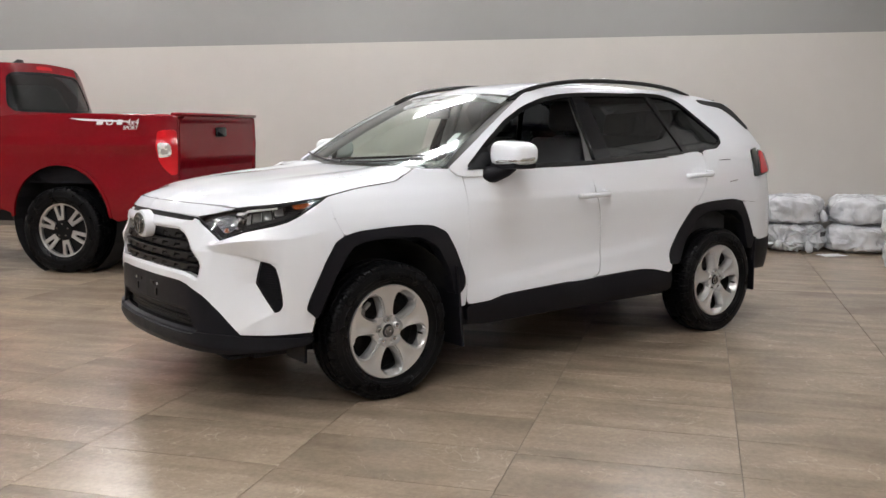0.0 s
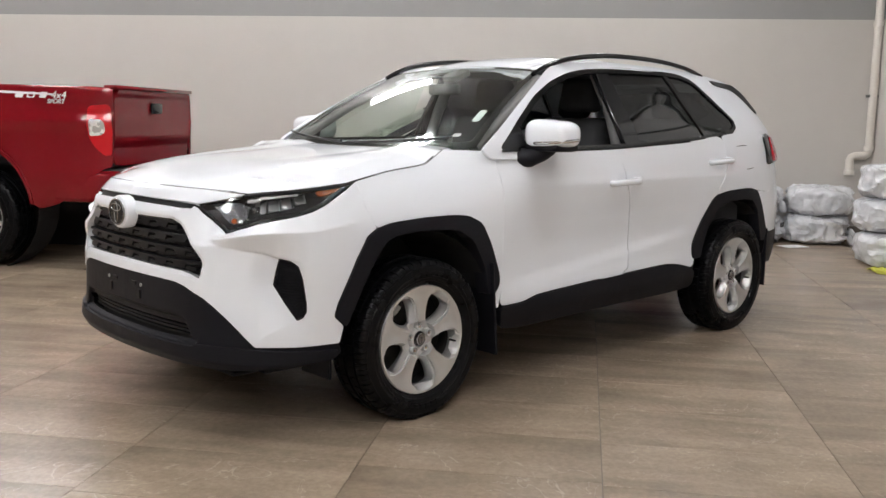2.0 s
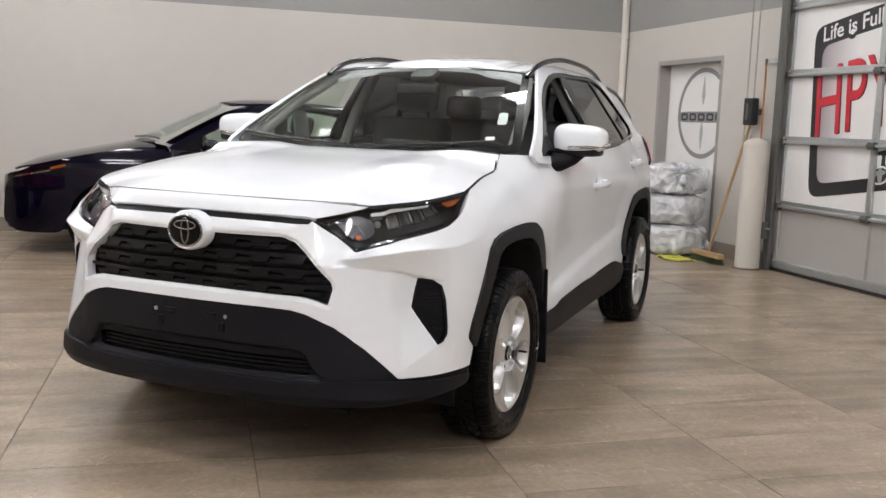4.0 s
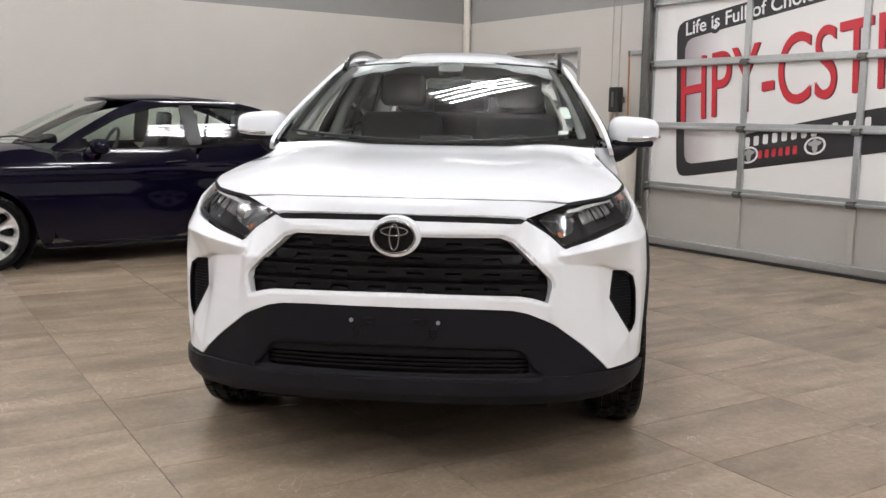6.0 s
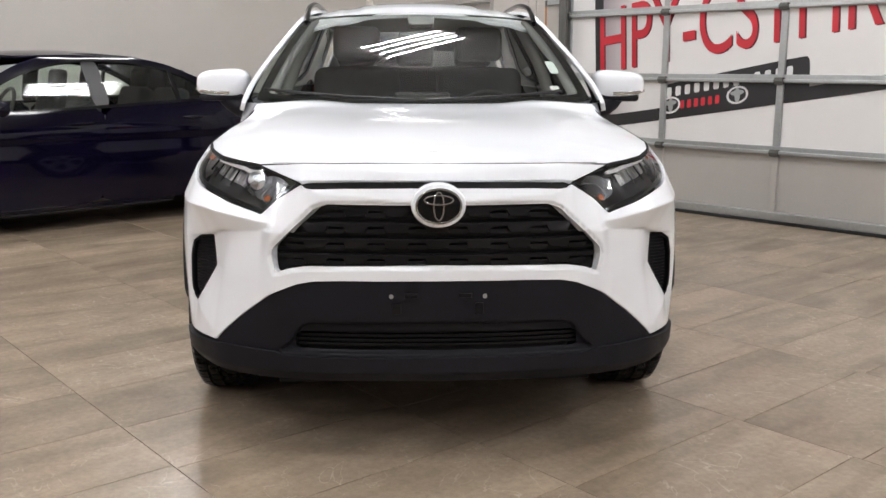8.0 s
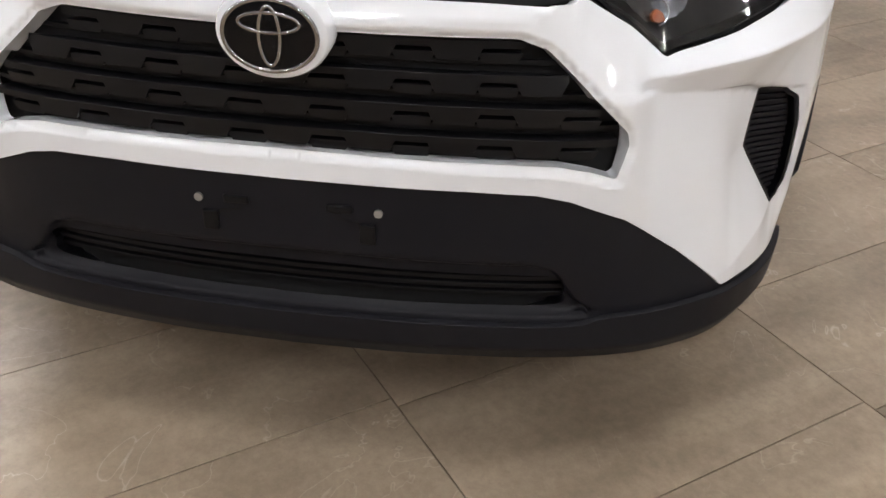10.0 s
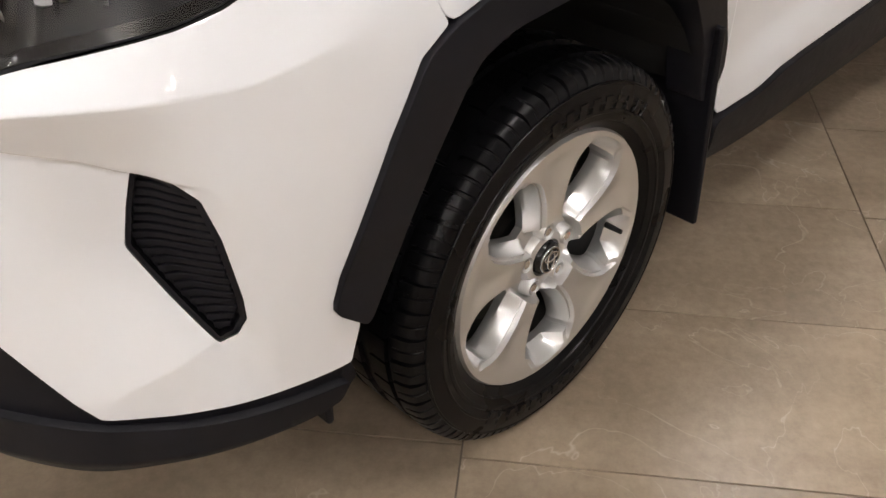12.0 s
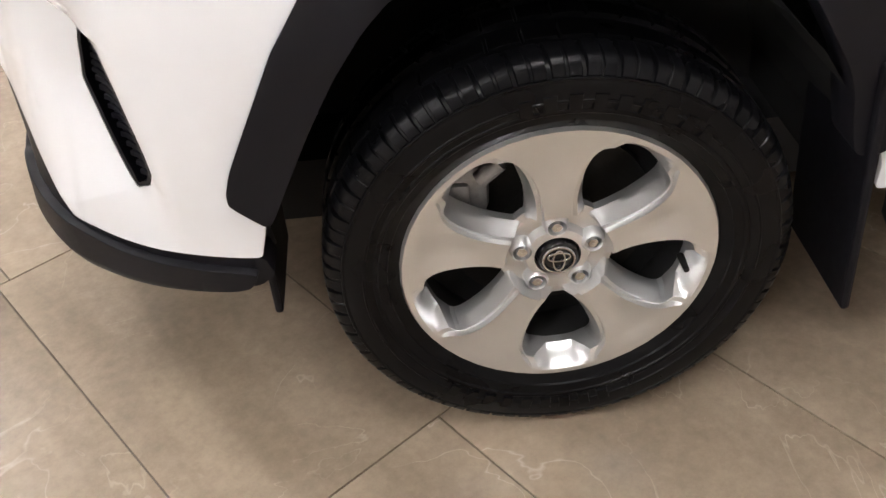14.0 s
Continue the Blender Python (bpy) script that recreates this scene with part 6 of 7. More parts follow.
def pickup_truck():
    """x = 0 at the rear axle; the load bed and the cab's back."""
    car = thing("pickup_truck", "glossy dark red pickup truck with black and silver wheels", "pickup truck")
    W = graph((0.45, 0.86), (0.6, 0.895), (0.8, 0.905), (1.0, 0.9), (1.15, 0.905), (1.22, 0.915), (1.3, 0.9), (1.42, 0.893), (1.5, 0.885), (1.53, 0.875), (1.7, 0.82), (1.9, 0.74), (2.05, 0.66))
    TP = graph((-4.6, 0.9), (-4.0, 1.0), (0.9, 1.0), (1.1, 0.99), (1.24, 0.955), (1.4, 0.9))
    a = arc(0, 0.52, 0.53, 178, 2, 16)
    lampo = [(1.04, 1.36), (1.22, 1.375), (1.235, 1.2), (1.225, 0.96), (1.17, 0.95), (1.09, 1.02), (1.045, 1.1), (1.03, 1.2)]
    for side in (1, -1):
        m, f = side_map(W, TP, side), side < 0
        panel("bed_side", [(-0.75, 1.52), (-0.75, 0.62), (-0.56, 0.58)] + a + [(0.6, 0.5), (0.78, 0.55), (1.0, 0.72), (1.15, 0.84), (1.23, 0.86), (1.24, 1.4), (1.235, 1.515), (0.4, 1.525)], m, RED, car, 0.04, holes=[lampo], flip=f, flange=0.03)
        lamp_ = panel("tail_lamp", lampo, m, RED_LENS, car, 0.03, flip=f, flange=0.03, label="red tail lamp with a clear middle")
        panel("reversing_lens", [(1.05, 1.25), (1.15, 1.25), (1.18, 1.22), (1.18, 1.15), (1.15, 1.12), (1.05, 1.11)], m, CLEAR_LAMP, lamp_, 0.03, flip=f, lift=0.004, flange=0.004)
        panel("arch_lip", arc(0, 0.52, 0.545, 178, 2, 16) + arc(0, 0.52, 0.515, 2, 178, 16), m, RED, car, 0.03, flip=f, lift=0.012, flange=0.03)
        # white streak decal, its letters as plain slanted bars
        panel("decal_streak", [(0.1, 1.482), (0.75, 1.455), (0.75, 1.437), (0.3, 1.45)], m, WHITE_MARK, car, 0.05, flip=f, lift=0.002, flange=0.0)
        for k, (x0, x1) in enumerate(((0.42, 0.5), (0.52, 0.6), (0.63, 0.7))):
            panel("decal_bar", [(x0 + 0.012, 1.47), (x1 + 0.012, 1.468), (x1 - 0.006, 1.41), (x0 - 0.006, 1.412)], m, WHITE_MARK, car, 0.05, flip=f, lift=0.0025, flange=0.0, gap=0.006, holes=[[(x0 + 0.03, 1.452), (x1 - 0.018, 1.451), (x1 - 0.024, 1.43), (x0 + 0.024, 1.431)]] if k % 2 else [])
        if side > 0:
            decal(car, "4x4", 0.735, 1.412, 0.085)
            decal(car, "SPORT", 0.7, 1.372, 0.05)
        panel("cab_side", [(-0.8, 1.52), (-0.8, 0.6), (-3.2, 0.6), (-3.2, 1.4), (-2.6, 1.52), (-2.1, 1.9), (-1.8, 2.0), (-1.15, 2.0), (-1.0, 1.9)], m, RED, car, 0.08, flip=f, flange=0.03, holes=[[(-1.0, 1.5), (-2.4, 1.5), (-2.0, 1.86), (-1.15, 1.86)]])
        panel("cab_window", [(-0.98, 1.49), (-2.42, 1.49), (-2.0, 1.88), (-1.13, 1.88)], m, DARK_GLASS, car, 0.1, flip=f, flange=0, lift=-0.01)
        well = turned([(0.001, 0.0), (0.56, 0.0), (0.56, 0.34)], 32)
        part("wheel_well", well, SHADOW_BLACK, car, at=pose(0, -0.5 if side > 0 else 0.5, 0.5, 0, 0, 180 if side > 0 else 0))
        part("bumper_corner", box(0.7, -side * 0.78 - 0.12, 0.56, 1.33, -side * 0.78 + 0.12, 0.83, 0.05, 3), RED, car, smooth=50)
        part("bed_inner_wall", box(-0.75, -side * 0.78 - 0.02, 0.9, 1.15, -side * 0.78 + 0.02, 1.5), CLADDING, car)
    gate = lambda y, z: np.stack([1.235 + 0.012 * ease(z, 1.42, 1.47) - 0.02 * ease(z, 1.1, 1.0) + 0.0 * y, y, z], -1)
    tg = panel("tailgate", both_sides([(0, 0.86), (0.78, 0.86), (0.815, 1.0), (0.815, 1.515), (0, 1.525)]), gate, RED, car, 0.03, flange=0.06)
    part("gate_lip", box(1.15, -0.83, 1.495, 1.27, 0.83, 1.53, 0.012), RED, tg, smooth=50)
    part("gate_handle", box(1.235, -0.11, 1.3, 1.262, 0.11, 1.395, 0.02), BLACK_GLOSS, tg, "black tailgate handle", smooth=50)
    part("rear_bumper", box(1.08, -0.84, 0.58, 1.36, 0.84, 0.8, 0.05, 3), RED, car, smooth=50)
    part("bumper_step", box(1.0, -0.86, 0.8, 1.37, 0.86, 0.845, 0.012), PLASTIC_BLACK, car)
    part("bed_floor", box(-0.75, -0.78, 0.86, 1.2, 0.78, 0.9), CLADDING, car)
    part("frame_rail", box(-3, -0.5, 0.45, 1.15, 0.5, 0.7), SHADOW_BLACK, car)
    part("exhaust", rod((0.9, -0.6, 0.5), (1.25, -0.66, 0.49), 0.035, 14), STEEL_DARK, car, smooth=60)
    # cab back with its window and high brake lamp
    cab = lambda y, z: np.stack([-0.58 - 0.32 * (z - 1.5) - 0.12 * (np.abs(y) / 0.8) ** 4, y, z], -1)
    glass_b = both_sides([(0, 1.56), (0.62, 1.56), (0.68, 1.62), (0.58, 1.93), (0, 1.95)])
    panel("cab_back", both_sides([(0, 0.95), (0.88, 0.95), (0.87, 1.53), (0.72, 1.95), (0.6, 2.03), (0, 2.06)]), cab, RED, car, 0.04, holes=[glass_b], flange=0.04)
    panel("back_window", glass_b, cab, DARK_GLASS, car, 0.08, flange=0, lift=-0.004)
    panel("window_seal", shrink(glass_b[::-1], -0.015), cab, BLACK_GLOSS, car, 0.04, holes=[shrink(glass_b[::-1], 0.012)], flange=0.008, lift=0.003)
    panel("high_brake_lamp", both_sides([(0, 1.985), (0.13, 1.982), (0.12, 2.02), (0, 2.025)]), cab, RED_LENS, car, 0.04, flange=0.01, lift=0.008)
    panel("cab_roof", both_sides([(0, -0.98), (0.6, -0.96), (0.64, -1.3), (0.62, -2.2), (0, -2.4)]), lambda y, x: np.stack([x, y, 2.06 - 0.04 * (np.abs(y) / 0.6) ** 3 + 0 * x], -1), RED, car, 0.08, flip=True)
    part("aerial_fin", slab([(-0.1, 0), (0.1, 0), (0.07, 0.06), (0.02, 0.065)], 0.03, bevel=0.008, to=Matrix(((1, 0, 0, -1.15), (0, 0, 1, 0.1), (0, 1, 0, 2.05), (0, 0, 0, 1)))), PLASTIC_BLACK, car, smooth=40)
    part("bonnet", box(-4.5, -0.85, 0.9, -2.7, 0.85, 1.4, 0.15, 3), RED, car, smooth=50)
    rim = mesh_of("rim", turned([(0.242, 0.03), (0.24, 0.0), (0.244, -0.012), (0.262, -0.016), (0.268, -0.01), (0.266, 0.02)], 72), ALLOY, 40)
    bar = twin_spoke()
    back_plate = mesh_of("pocket_plate", turned([(0.001, 0.012), (0.1, 0.012), (0.15, 0.02), (0.245, 0.02)], 48), GRILLE_BLACK, 40)
    kit = wheel_kit(0.415, 0.266, 0.275, None)
    kit.append(("hub_cover", mesh_of("hub_cover", turned([(0.001, -0.026), (0.09, -0.022), (0.095, -0.01), (0.095, 0.02)], 32), GRILLE_BLACK, 40), "black hub cover"))
    for hx in (0.0, -3.7):
        for side in (1, -1):
            w = set_wheel(kit, rim, car, pose(hx, -side * 0.86, 0.41, 0, 0, 0 if side > 0 else 180), 0.062, 5, 90, NUT)
            for ch in w.children:
                if ch.name.split(".")[0] in ("tyre", "rim_barrel", "hub_back", "brake_disc"):
                    ch.matrix_basis = Matrix.Translation((0, 0.08, 0))
                elif ch.name.startswith("wheel_nut"):
                    ch.matrix_basis = ch.matrix_basis @ Matrix.Translation((0, -0.036, 0))
            o = new("pocket_plate", back_plate)
            o.parent = w
            for k in range(6):
                o = new("spoke", bar)
                o.parent = w
                o.matrix_basis = Matrix.Rotation(radians(60 * k + 20), 4, "Y")
    return car


truck = pickup_truck()
truck.matrix_basis = HALL @ pose(-2.9, 8.49, 0, 0, 0, -90)

# ---- the overhead door, seen from inside, with its printed panels ----
PANEL_GREY = plain("grey_panel", (0.42, 0.4, 0.375), 0.55, grain=0.04, scale=50, blotch=0.06)
PRINT_BLACK = plain("printed_black", (0.02, 0.018, 0.02), 0.45)
PRINT_RED = plain("printed_red", (0.55, 0.025, 0.04), 0.45)
PRINT_DARK = plain("printed_dark_red", (0.12, 0.01, 0.015), 0.5)
FACE_Y = -0.03                    # the panels' face, in the hall's y


def hang(ob):
    ob.matrix_world = HALL
    return ob


def wall_at(u, z, y=0.0, turn=0.0):
    """A frame in the door wall's plane: x to the right as seen from the hall, y up, z into the hall."""
    return HALL @ Matrix(((-1, 0, 0, -u), (0, 0, 1, y), (0, 1, 0, z), (0, 0, 0, 1))) @ Matrix.Rotation(radians(turn), 4, "Z")


def print_gradient():
    m, n, l, b = nodes_of("printed_plate")
    tc = n.new("ShaderNodeTexCoord")
    sx = n.new("ShaderNodeSeparateXYZ")
    l.new(tc.outputs["Object"], sx.inputs[0])
    r = n.new("ShaderNodeValToRGB")
    r.color_ramp.elements[0].position = 0.02
    r.color_ramp.elements[0].color = (0.3, 0.25, 0.28, 1)
    r.color_ramp.elements[1].position = 0.5
    r.color_ramp.elements[1].color = (0.82, 0.81, 0.8, 1)
    l.new(sx.outputs["X"], r.inputs["Fac"])
    l.new(r.outputs["Color"], b.inputs["Base Color"])
    b.inputs["Roughness"].default_value = 0.45
    return m


PLATE_PRINT = print_gradient()
door = thing("door_1", "closed overhead door with steel ribs and a large printed banner", "door", kind="structure")
STILES = (3.225, 4.385, 5.545, 6.705, 7.865)
RAILS = (0.0, 0.632, 1.24, 1.855, 2.465, 3.075, 3.685)
for i, (z0, z1) in enumerate(zip(RAILS, RAILS[1:])):
    for a, b in zip(STILES, STILES[1:]):
        p = part("door_panel", box(-b, -0.08, z0, -a, FACE_Y, z1), PANEL_GREY if i == 0 else DOOR_WHITE, door, at=HALL)
for i, z in enumerate(RAILS):
    z = max(z, 0.03)
    bm = box(DOOR_R, FACE_Y, z - 0.036, DOOR_L, FACE_Y + 0.02, z + 0.036, 0.004)
    box(DOOR_R, FACE_Y + 0.02, z - 0.03, DOOR_L, FACE_Y + 0.055, z - 0.004, 0.004, bm=bm)
    part("rail", bm, STEEL, door, "galvanised steel rib", at=HALL)
for a in STILES:
    for z0, z1 in zip(RAILS, RAILS[1:]):
        part("stile", box(-a - 0.03, FACE_Y, z0 + 0.036, -a + 0.03, FACE_Y + 0.03, z1 - 0.036, 0.004), STEEL if z0 > 0.5 else PANEL_GREY, door, at=HALL)
    for z in RAILS[1:-1]:
        bm = box(-a - 0.038, FACE_Y + 0.02, z - 0.05, -a + 0.038, FACE_Y + 0.07, z + 0.012, 0.008)
        rod((-a - 0.04, FACE_Y + 0.06, z - 0.018), (-a + 0.04, FACE_Y + 0.06, z - 0.018), 0.016, 10, bm=bm)
        part("hinge", bm, STEEL_DARK, door, "dark steel hinge", at=HALL)
part("bottom_seal", box(DOOR_R, FACE_Y - 0.03, 0.0, DOOR_L, FACE_Y + 0.07, 0.03, 0.006), PLASTIC_BLACK, door, at=HALL)
part("bottom_bar", box(DOOR_R, FACE_Y, 0.03, DOOR_L, FACE_Y + 0.06, 0.1, 0.006), STEEL, door, at=HALL)
# guide track with its angle iron
bm = box(-3.19, SIDE, 0.0, -3.165, SIDE + 0.09, DOOR_H, 0.004)
box(-3.25, SIDE + 0.05, 0.0, -3.19, SIDE + 0.09, DOOR_H, 0.006, bm=bm)
part("guide_track", bm, STEEL_DARK, door, "dull steel guide track", at=HALL)
for z in (0.35, 1.2, 1.96, 2.6):
    part("track_bracket", box(-3.165, SIDE, z, -2.945, SIDE + 0.03, z + 0.05, 0.004), STEEL, door, at=HALL)

# printed picture on the door: flat, on the panels, climbing to the right with nearly upright sides
RISE, LEAN = 0.157, -0.055
O = (3.60, 0.722)


def leaning(x, y):
    return np.stack([x + LEAN * y, y + RISE * x, np.zeros_like(x)], -1)


def sheet(name, outline, mat, level, holes=(), at=O, label=""):
    """A thin printed layer in the banner's own leaning axes."""
    ob = panel(name, outline, leaning, mat, door, 0.3, holes=holes, flange=0.0012, gap=0, label=label)
    ob.matrix_basis = wall_at(at[0], at[1], FACE_Y + 0.002 + 0.0015 * level)
    return ob


def round_loop(rx, ry, n=28, x=0.0, y=0.0):
    return [(x + rx * math.cos(2 * math.pi * k / n), y + ry * math.sin(2 * math.pi * k / n)) for k in range(n)]


rounded = lambda x0, y0, x1, y1, r: [(x0 + r, y0), (x1 - r, y0), (x1 - 0.3 * r, y0 + 0.3 * r), (x1, y0 + r), (x1, y1 - r), (x1 - 0.3 * r, y1 - 0.3 * r), (x1 - r, y1), (x0 + r, y1), (x0 + 0.3 * r, y1 - 0.3 * r), (x0, y1 - r), (x0, y0 + r), (x0 + 0.3 * r, y0 + 0.3 * r)]
sheet("banner_plate", rounded(0.02, 0.02, 3.08, 1.51, 0.1), PLATE_PRINT, 1)
sheet("banner_frame", rounded(0, 0, 3.1, 1.53, 0.11), PRINT_BLACK, 2, holes=[rounded(0.1, 0.115, 2.99, 1.345, 0.1)], label="printed black frame")
sheet("banner_box", [(0.78, 0.02), (2.2, 0.02), (2.2, 0.335), (2.17, 0.37), (0.82, 0.33), (0.78, 0.28)], PRINT_BLACK, 3)
sheet("banner_hole", round_loop(0.062, 0.062, 20, 0.47, 1.385), PRINT_BLACK, 3)
sheet("banner_hole", round_loop(0.024, 0.024, 20, 0.47, 1.385), WHITE_MARK, 4)


def words(name, text, mat, u, z, height, length, level, bold=0.0, rise=RISE):
    """Flat lettering in the built-in font, stretched to its size and leaning with the banner, as a mesh."""
    cu = bpy.data.curves.new(name, "FONT")
    cu.body, cu.size, cu.offset, cu.extrude = text, 1.0, bold, 0.0
    tmp = bpy.data.objects.new(name, cu)
    scene.collection.objects.link(tmp)
    bpy.context.view_layer.update()
    me = bpy.data.meshes.new_from_object(tmp.evaluated_get(bpy.context.evaluated_depsgraph_get()))
    bpy.data.objects.remove(tmp)
    co = np.array([v.co for v in me.vertices])
    lo, hi = co.min(0), co.max(0)
    for v in me.vertices:
        x, y = (v.co.x - lo[0]) * length / (hi[0] - lo[0]), (v.co.y - lo[1]) * height / (hi[1] - lo[1])
        v.co = (x + LEAN * y, y + rise * x, 0)
    me.materials.clear()
    me.materials.append(mat)
    ob = new(name, me)
    ob.parent = door
    ob.matrix_basis = wall_at(u, z, FACE_Y + 0.002 + 0.0015 * level)
    return ob


words("banner_words", "Life is Full of Choices", WHITE_MARK, 3.64, 2.115, 0.13, 1.55, 4, 0.014)
words("banner_letters_shadow", "HPY-CSTMR", PRINT_DARK, 3.646, 1.262, 0.62, 2.72, 3, 0.0, 0.146)
words("banner_letters", "HPY-CSTMR", PRINT_RED, 3.63, 1.268, 0.62, 2.72, 4, 0.0, 0.146)
# the dealer's name and marks: plain bars and rings
for k in range(13):
    if k != 8:
        sheet("name_bar", [(0, 0), (0.055, 0), (0.058, 0.088), (0.003, 0.088)], WHITE_MARK, 4, at=(4.41 + 0.098 * k, 1.055 + 0.0165 * k))
for k in range(6):
    sheet("mark_bar", [(0, 0), (0.042, 0), (0.044, 0.075), (0.003, 0.075)], PRINT_RED, 4, at=(4.565 + 0.072 * k, 0.955 + 0.0112 * k))
for u, z in ((4.46, 0.985), (5.14, 1.095)):
    loop = round_loop(0.105, 0.078)
    sheet("mark_ring", loop, WHITE_MARK, 4, holes=[[(x * 0.8, y * 0.78) for x, y in loop]], at=(u, z))
    sheet("mark_oval", [(x * 0.25, y * 0.85) for x, y in loop], STEEL, 4, at=(u, z))
    sheet("mark_oval", [(x * 0.62, y * 0.3 + 0.02) for x, y in loop], STEEL, 5, at=(u, z))

# ---- the plain door beside it, in a deep reveal, with a round printed mark ----
man = thing("door_2", "white door in a deep grey reveal with a printed round mark", "door", kind="structure")
part("door_leaf", box(MAN_R, SIDE - 0.19, 0, MAN_L, SIDE - 0.14, MAN_H - 0.01, 0.003), DOOR_WHITE, man, at=HALL)
FRAME_GREY = plain("grey_frame_paint", (0.33, 0.31, 0.29), 0.5, grain=0.03, scale=60)
for a, b in ((MAN_R, MAN_R + 0.05), (MAN_L - 0.05, MAN_L)):
    part("jamb", box(a, SIDE - 0.2, 0, b, SIDE + 0.004, MAN_H, 0.003), FRAME_GREY, man, at=HALL)
part("lintel", box(MAN_R + 0.05, SIDE - 0.2, MAN_H - 0.05, MAN_L - 0.05, SIDE + 0.004, MAN_H, 0.003), FRAME_GREY, man, at=HALL)
MARK_GREY = plain("printed_grey", (0.25, 0.25, 0.26), 0.4)
for r0, r1, mat in ((0.5, 0.45, MARK_GREY),):
    big = [(r0 * math.cos(t), r0 * math.sin(t)) for t in (2 * math.pi * k / 64 for k in range(64))]
    ob = panel("mark_ring", big, lambda x, y: np.stack([x, y, np.zeros_like(x)], -1), mat, man, 0.3, holes=[[(x * r1 / r0, y * r1 / r0) for x, y in big]], flange=0.001, gap=0)
    ob.matrix_basis = wall_at(1.62, 1.49, SIDE - 0.137)
for e in (-1, 1):
    ob = panel("mark_fin", [(0, e * 0.08), (0.035, e * 0.2), (0.0, e * 0.44), (-0.035, e * 0.2)][::e], lambda x, y: np.stack([x, y, np.zeros_like(x)], -1), STEEL, man, 0.3, flange=0.001, gap=0)
    ob.matrix_basis = wall_at(1.62, 1.49, SIDE - 0.137)
ob = panel("mark_band", [(-0.5, -0.1), (0.5, -0.1), (0.5, 0.02), (-0.5, 0.02)], lambda x, y: np.stack([x, y, np.zeros_like(x)], -1), MARK_GREY, man, 0.3, flange=0.001, gap=0)
ob.matrix_basis = wall_at(1.62, 1.49, SIDE - 0.1355)
for k in range(5):
    ob = panel("mark_bar", [(0, 0), (0.13, 0), (0.13, 0.08), (0, 0.08)], lambda x, y: np.stack([x, y, np.zeros_like(x)], -1), PRINT_BLACK, man, 0.3, holes=[[(0.025, 0.02), (0.105, 0.02), (0.105, 0.06), (0.025, 0.06)]], flange=0.001, gap=0)
    ob.matrix_basis = wall_at(1.62 - 0.42 + 0.17 * k, 1.41, SIDE - 0.134)

# ---- small things by the doors ----
POST = plain("cream_enamel", (0.62, 0.58, 0.52), 0.45, grain=0.04, scale=30, blotch=0.06)
bol = thing("bollard", "cream painted steel bollard with a domed top, beside the overhead door", "bollard", HALL @ pose(-3.12, 0.22, 0))
part("post", turned([(0.115, 0.0), (0.115, 1.18), (0.112, 1.2), (0.09, 1.225), (0.045, 1.243), (0.001, 1.248)], 36, "z"), POST, bol, smooth=60)
part("base_ring", turned([(0.001, 0.0), (0.135, 0.0), (0.133, 0.012), (0.115, 0.014)], 36, "z"), GROUT, bol, smooth=40)

CHAIN = plain("chain_steel", (0.3, 0.28, 0.25), 0.4, 0.9, grain=0.3, scale=200)
hoist = thing("chain_hoist", "hanging steel hand chain of the overhead door with a black keeper", "chain", HALL @ pose(-2.84, SIDE + 0.12, 0))
for x in (-0.05, 0.06):
    bm = bmesh.new()
    z, k = 1.2, 0
    while z < 4.3:
        ang = math.pi / 2 * (k % 2)
        loop = [(x + 0.0075 * math.cos(t) * math.cos(ang), 0.0075 * math.cos(t) * math.sin(ang), z + 0.02 * math.sin(t)) for t in (2 * math.pi * j / 8 for j in range(8))]
        tube(loop, 0.0028, 4, bm, closed=True)
        z += 0.031
        k += 1
    part("chain", bm, CHAIN, hoist)
part("keeper", box(-0.075, -0.05, 1.37, 0.065, 0.03, 1.63, 0.012), PLASTIC_BLACK, hoist)
part("keeper_slot", box(-0.015, -0.058, 1.42, 0.01, 0.04, 1.58, 0.004), STEEL_DARK, hoist)
part("keeper_bracket", box(-0.03, -0.12, 1.47, 0.02, -0.05, 1.53, 0.004), STEEL_DARK, hoist)
WOODEN = plain("pale_wood", (0.42, 0.27, 0.14), 0.6, grain=0.2, scale=40, blotch=0.15)
broom = thing("broom", "wooden-handled push broom leaning on the wall", "broom", HALL @ pose(-2.72, 0.4, 0))
part("handle", rod((0, 0, 0.06), (-0.02, -0.375, 1.4), 0.014, 12), WOODEN, broom, smooth=60)
part("head", box(-0.24, -0.035, 0.06, 0.24, 0.035, 0.11, 0.01), WOODEN, broom)
BRISTLE = plain("green_bristles", (0.06, 0.09, 0.035), 0.9, grain=0.4, scale=300)
bm = bmesh.new()
for k in range(220):
    x, y = random.uniform(-0.23, 0.23), random.uniform(-0.03, 0.03)
    rod((x, y, 0.062), (x * 1.05, y * 1.6, 0.002), 0.003, 3, bm=bm, caps=False)
part("bristles", bm, BRISTLE, broom)
STRAP = plain("orange_strap", (0.42, 0.17, 0.045), 0.7, grain=0.15, scale=120)
strap = thing("strap", "worn orange webbing strap hanging beside the door track", "strap", HALL @ pose(-3.0, SIDE + 0.075, 0))
part("webbing", tube([(0.02, 0, 1.95), (0.0, 0.01, 1.5), (-0.015, 0.015, 1.0), (-0.03, 0.02, 0.7), (-0.09, 0.05, 0.45), (-0.05, 0.05, 0.3)], 0.009, 6), STRAP, strap, smooth=60)
part("hook", rod((0.02, 0, 1.94), (0.02, 0, 2.0), 0.012, 8), STEEL_DARK, strap)
